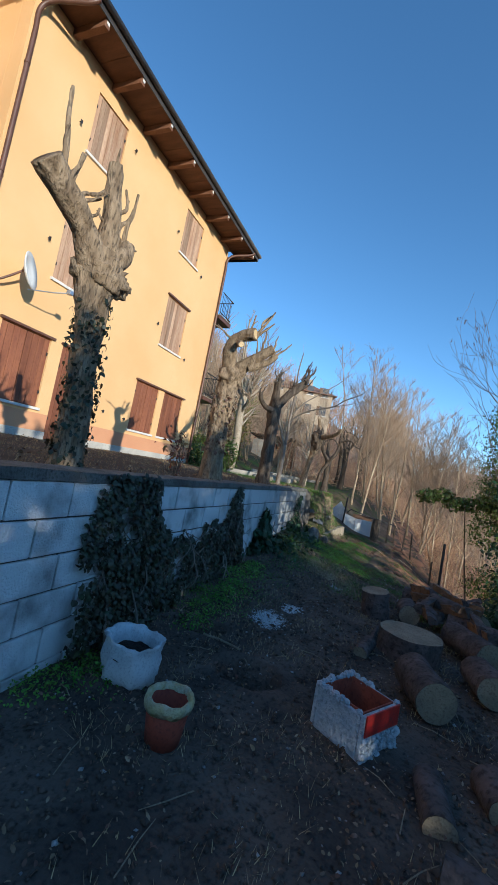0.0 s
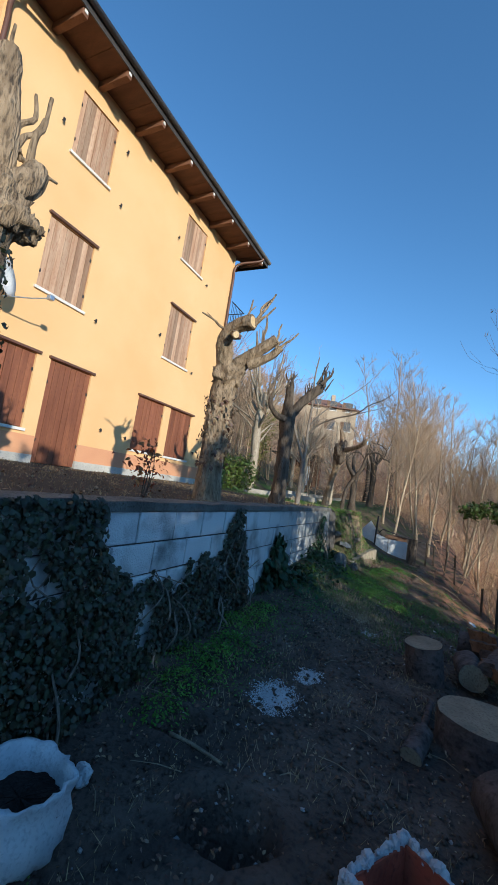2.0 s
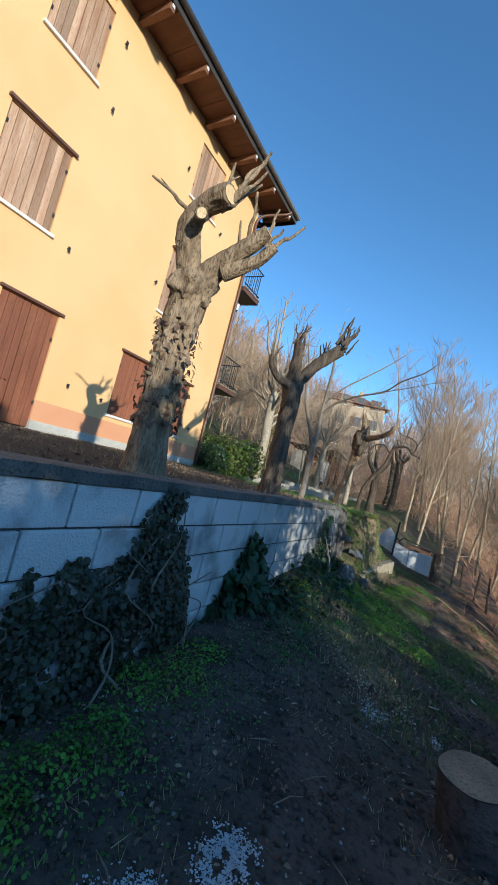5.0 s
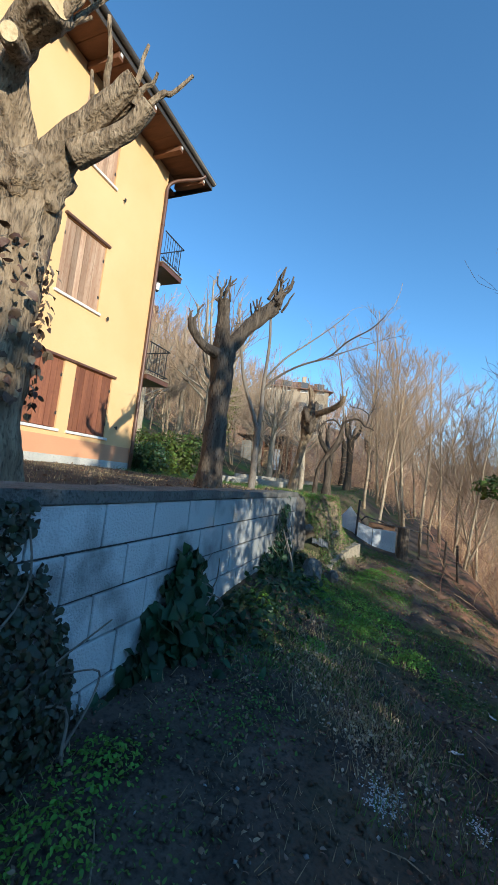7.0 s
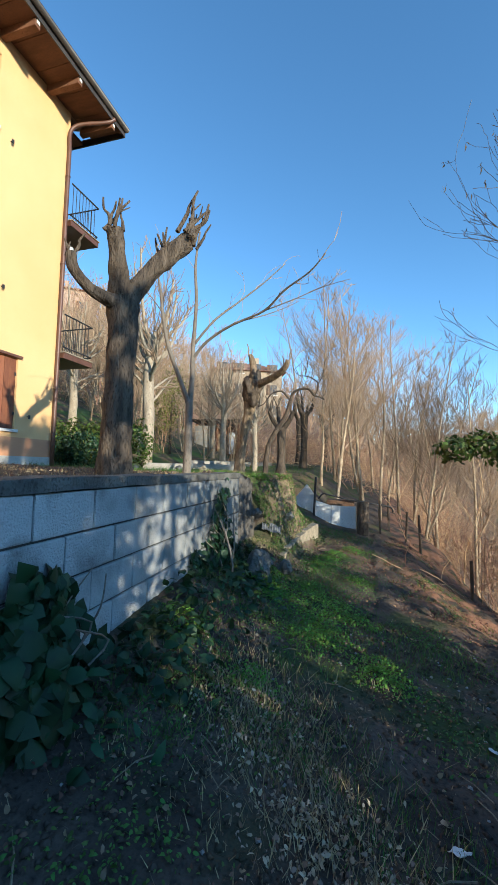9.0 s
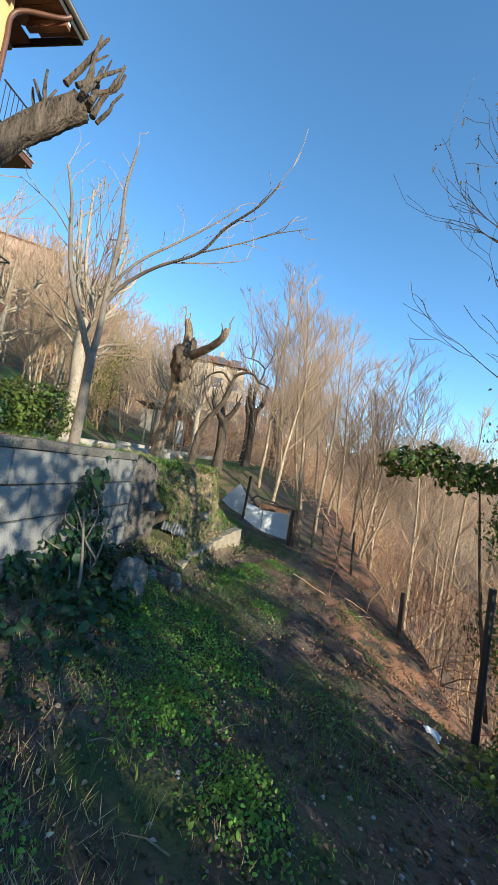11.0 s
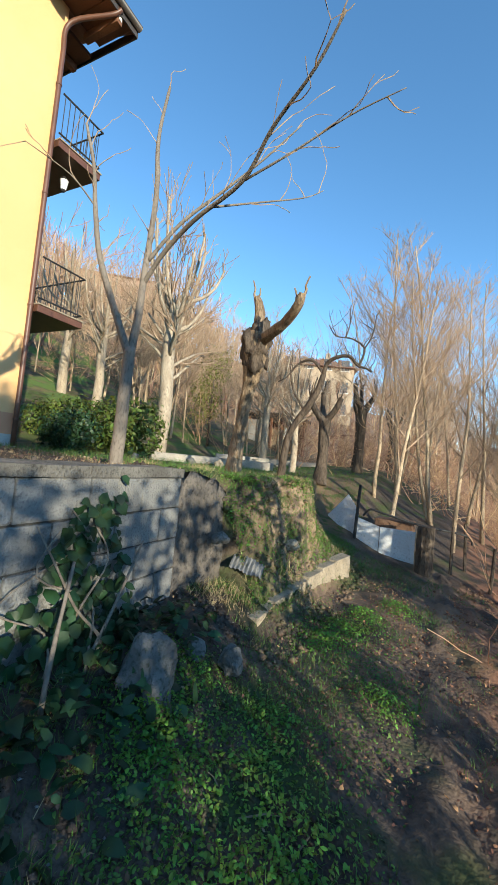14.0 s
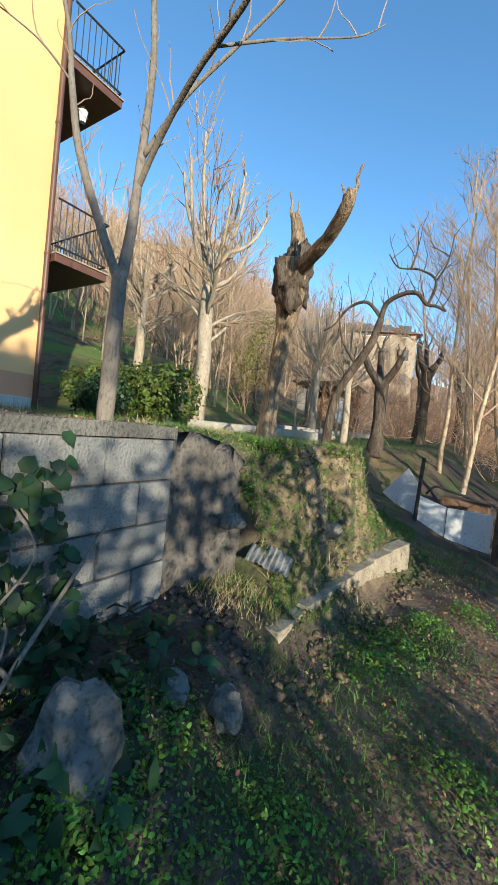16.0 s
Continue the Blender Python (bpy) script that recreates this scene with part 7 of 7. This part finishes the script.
# grass strip in the brighter leaf green, which stands in for sun on it
grass("grass", "tufted grass along the top of the drop, sunlight put into its bright colour", 7000, lambda g: ((lambda k, a: (1.28 + 0.2 * k + a, 9.3 - 1.5 * k + a))(g.uniform(0, 1.4), g.normal(0, 0.10))), 0.17, "leaf_bright", 51)
grass("grass", "thin green grass in patches on the slope", 15000, spots(-2.3, 1.0, 5.5, 15, 1.1, 0.05, 11), 0.09, "grass", 14)
grass("grass", "green grass on the bank and garden", 12000, lambda g: (g.uniform(-7, -2.3), g.uniform(10.4, 22)), 0.11, "grass", 15)
grass("dry_grass", "dry straw-coloured grass tufts on the bank", 4200, spots(-3.2, -1.7, 10.4, 14, 2.0, 0.12, 13), 0.11, "dry_grass", 16)
grass("grass", "green grass tufts on the bank", 26000, spots(-3.3, -1.85, 10.5, 15, 2.4, -0.2, 23), 0.075, "grass", 24)
grass("dry_grass", "dry straw and stalks lying on the earth", 5000, spots(-2.2, 1.2, -1, 9, 2.0, 0.08, 17), 0.07, "dry_grass", 18)
grass("grass", "short dull grass on the terrace edge", 9000, lambda g: ((lambda x, y: (x, y) if x < wall_x(y) - 0.3 else None)(g.uniform(-7.3, -2.2), g.uniform(-1, 11))), 0.05, "dry_grass", 19)

# clods of earth and grit
def clods(name, label, n, sampler, size, material, seed):
    rng = np.random.default_rng(seed)
    base = np.array([(1, 0, 0), (-1, 0, 0), (0, 1, 0), (0, -1, 0), (0, 0, 1), (0, 0, -1)], float)
    fc = np.array([(0, 2, 4), (2, 1, 4), (1, 3, 4), (3, 0, 4), (2, 0, 5), (1, 2, 5), (3, 1, 5), (0, 3, 5)])
    V, F, tries = [], [], 0
    while len(V) < n and tries < n * 15:
        tries += 1
        q = sampler(rng)
        if q is None:
            continue
        x, y = q
        s_ = size * rng.uniform(0.4, 1.0) ** 2 + 0.003
        a = rng.uniform(0, 6.28)
        b_ = base * rng.uniform(0.6, 1.4, (6, 1)) * [1, 1, 0.7]
        b_ = np.stack([b_[:, 0] * math.cos(a) - b_[:, 1] * math.sin(a), b_[:, 0] * math.sin(a) + b_[:, 1] * math.cos(a), b_[:, 2]], 1)
        F.append(fc + 6 * len(V))
        V.append(b_ * s_ + [x, y, on_ground(x, y) + 0.3 * s_])
    return tagged(npmesh(name, np.concatenate(V), np.concatenate(F), material), label, "earth", kind="stuff")


clods("earth_clods", "small clods and grit on the dark yard", 9000, spots(-2.1, 1.8, -0.6, 9.5, 2.0, -0.3, 31), 0.022, "soil", 32)
# dry leaves along a diagonal; their pale colour paints in a streak of sun
cover("leaf_litter", "curled dry leaves and debris by the wall, pale to imitate a sunlit streak", "leaves", 1500, lambda g: ((lambda k, a, b: (-1.5 + 0.95 * k + a, 7.1 - 1.15 * k + b))(g.uniform(0, 1), g.normal(0, 0.16), g.normal(0, 0.2))), 0.024, "litter_pale_sunlit", 41, (0.004, 0.04), 0.9)
cover("leaf_litter", "brown fallen leaves below the kerb", "leaves", 4200, spots(-1.7, 0.9, 9.6, 14.8, 2.3, 0.0, 42), 0.024, "litter_red", 43, (0.004, 0.035), 0.8)
cover("leaf_litter", "brown leaves and crumbs over the yard", "leaves", 7000, spots(-2.0, 1.5, -1.2, 9.3, 2.6, 0.0, 44), 0.018, "litter", 45, (0.002, 0.015), 0.8)
grass("dry_grass", "matted dry straw by the wall", 2600, lambda g: ((lambda k, a, b: (-1.55 + 0.95 * k + a, 7.3 - 1.15 * k + b))(g.uniform(0, 1), g.normal(0, 0.2), g.normal(0, 0.25))), 0.09, "dry_grass", 46)
clods("earth_clods", "crumbled earth and stones on the bank", 2600, spots(-3.1, -1.5, 10.3, 14.2, 2.0, -0.2, 47), 0.045, "soil", 48)
clods("earth_clods", "reddish clods on the soil heap", 8000, lambda g: (min(1.4, g.normal(0.55, 0.42)), g.uniform(9.9, 15.3)), 0.030, "red_earth", 34)
clods("grit", "pale grit and stone chips on the yard", 900, spots(-2.0, 1.5, -0.6, 9.5, 1.5, -0.3, 35), 0.014, "lime_grit", 36)

# twigs on the ground
rr = random.Random(8)
tw = []
for _ in range(160):
    x, y = rr.uniform(-1.9, 1.2), rr.uniform(-0.6, 9.5)
    a, L = rr.uniform(0, 6.28), rr.uniform(0.06, 0.3)
    z = on_ground(x, y) + 0.012
    x2, y2 = x + math.cos(a) * L, y + math.sin(a) * L
    tw.append(tube([(x, y, z), ((x + x2) / 2, (y + y2) / 2 + 0.01, on_ground((x + x2) / 2, (y + y2) / 2) + 0.02), (x2, y2, on_ground(x2, y2) + 0.012)], [0.004, 0.0035, 0.002], 4))
tagged(pydata("twigs", *join(tw), "old_cut"), "thin dry twigs lying on the earth", "twigs", kind="stuff")

# ---------- the wall's blocks ----------
variants = []
for k in range(6):
    b = box(bmesh.new(), -0.12, 0.0, 0.006, 0.494, 0.007, 0.241, 0.010)
    for q in b.verts:
        q.co.x += 0.004 * noise.noise(q.co * 9 + Vector((k * 5, 0, 0)))
    me = bpy.data.meshes.new("block")
    b.to_mesh(me)
    b.free()
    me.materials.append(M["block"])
    variants.append(me)
rr = random.Random(15)
for c in range(6):
    z = 1.416 - 0.2475 * c
    off = 0.25 if c % 2 else 0.0
    n = int((WLEN + 6.0) / 0.5)
    for i in range(n):
        y = WLEN - 0.5 - off - i * 0.5
        ob = new("block", variants[rr.randint(0, 5)])
        ob.parent = retaining
        ob.matrix_basis = pose(rr.uniform(-0.003, 0.004), y, z, 0, 0, rr.uniform(-0.3, 0.3))
    if off:
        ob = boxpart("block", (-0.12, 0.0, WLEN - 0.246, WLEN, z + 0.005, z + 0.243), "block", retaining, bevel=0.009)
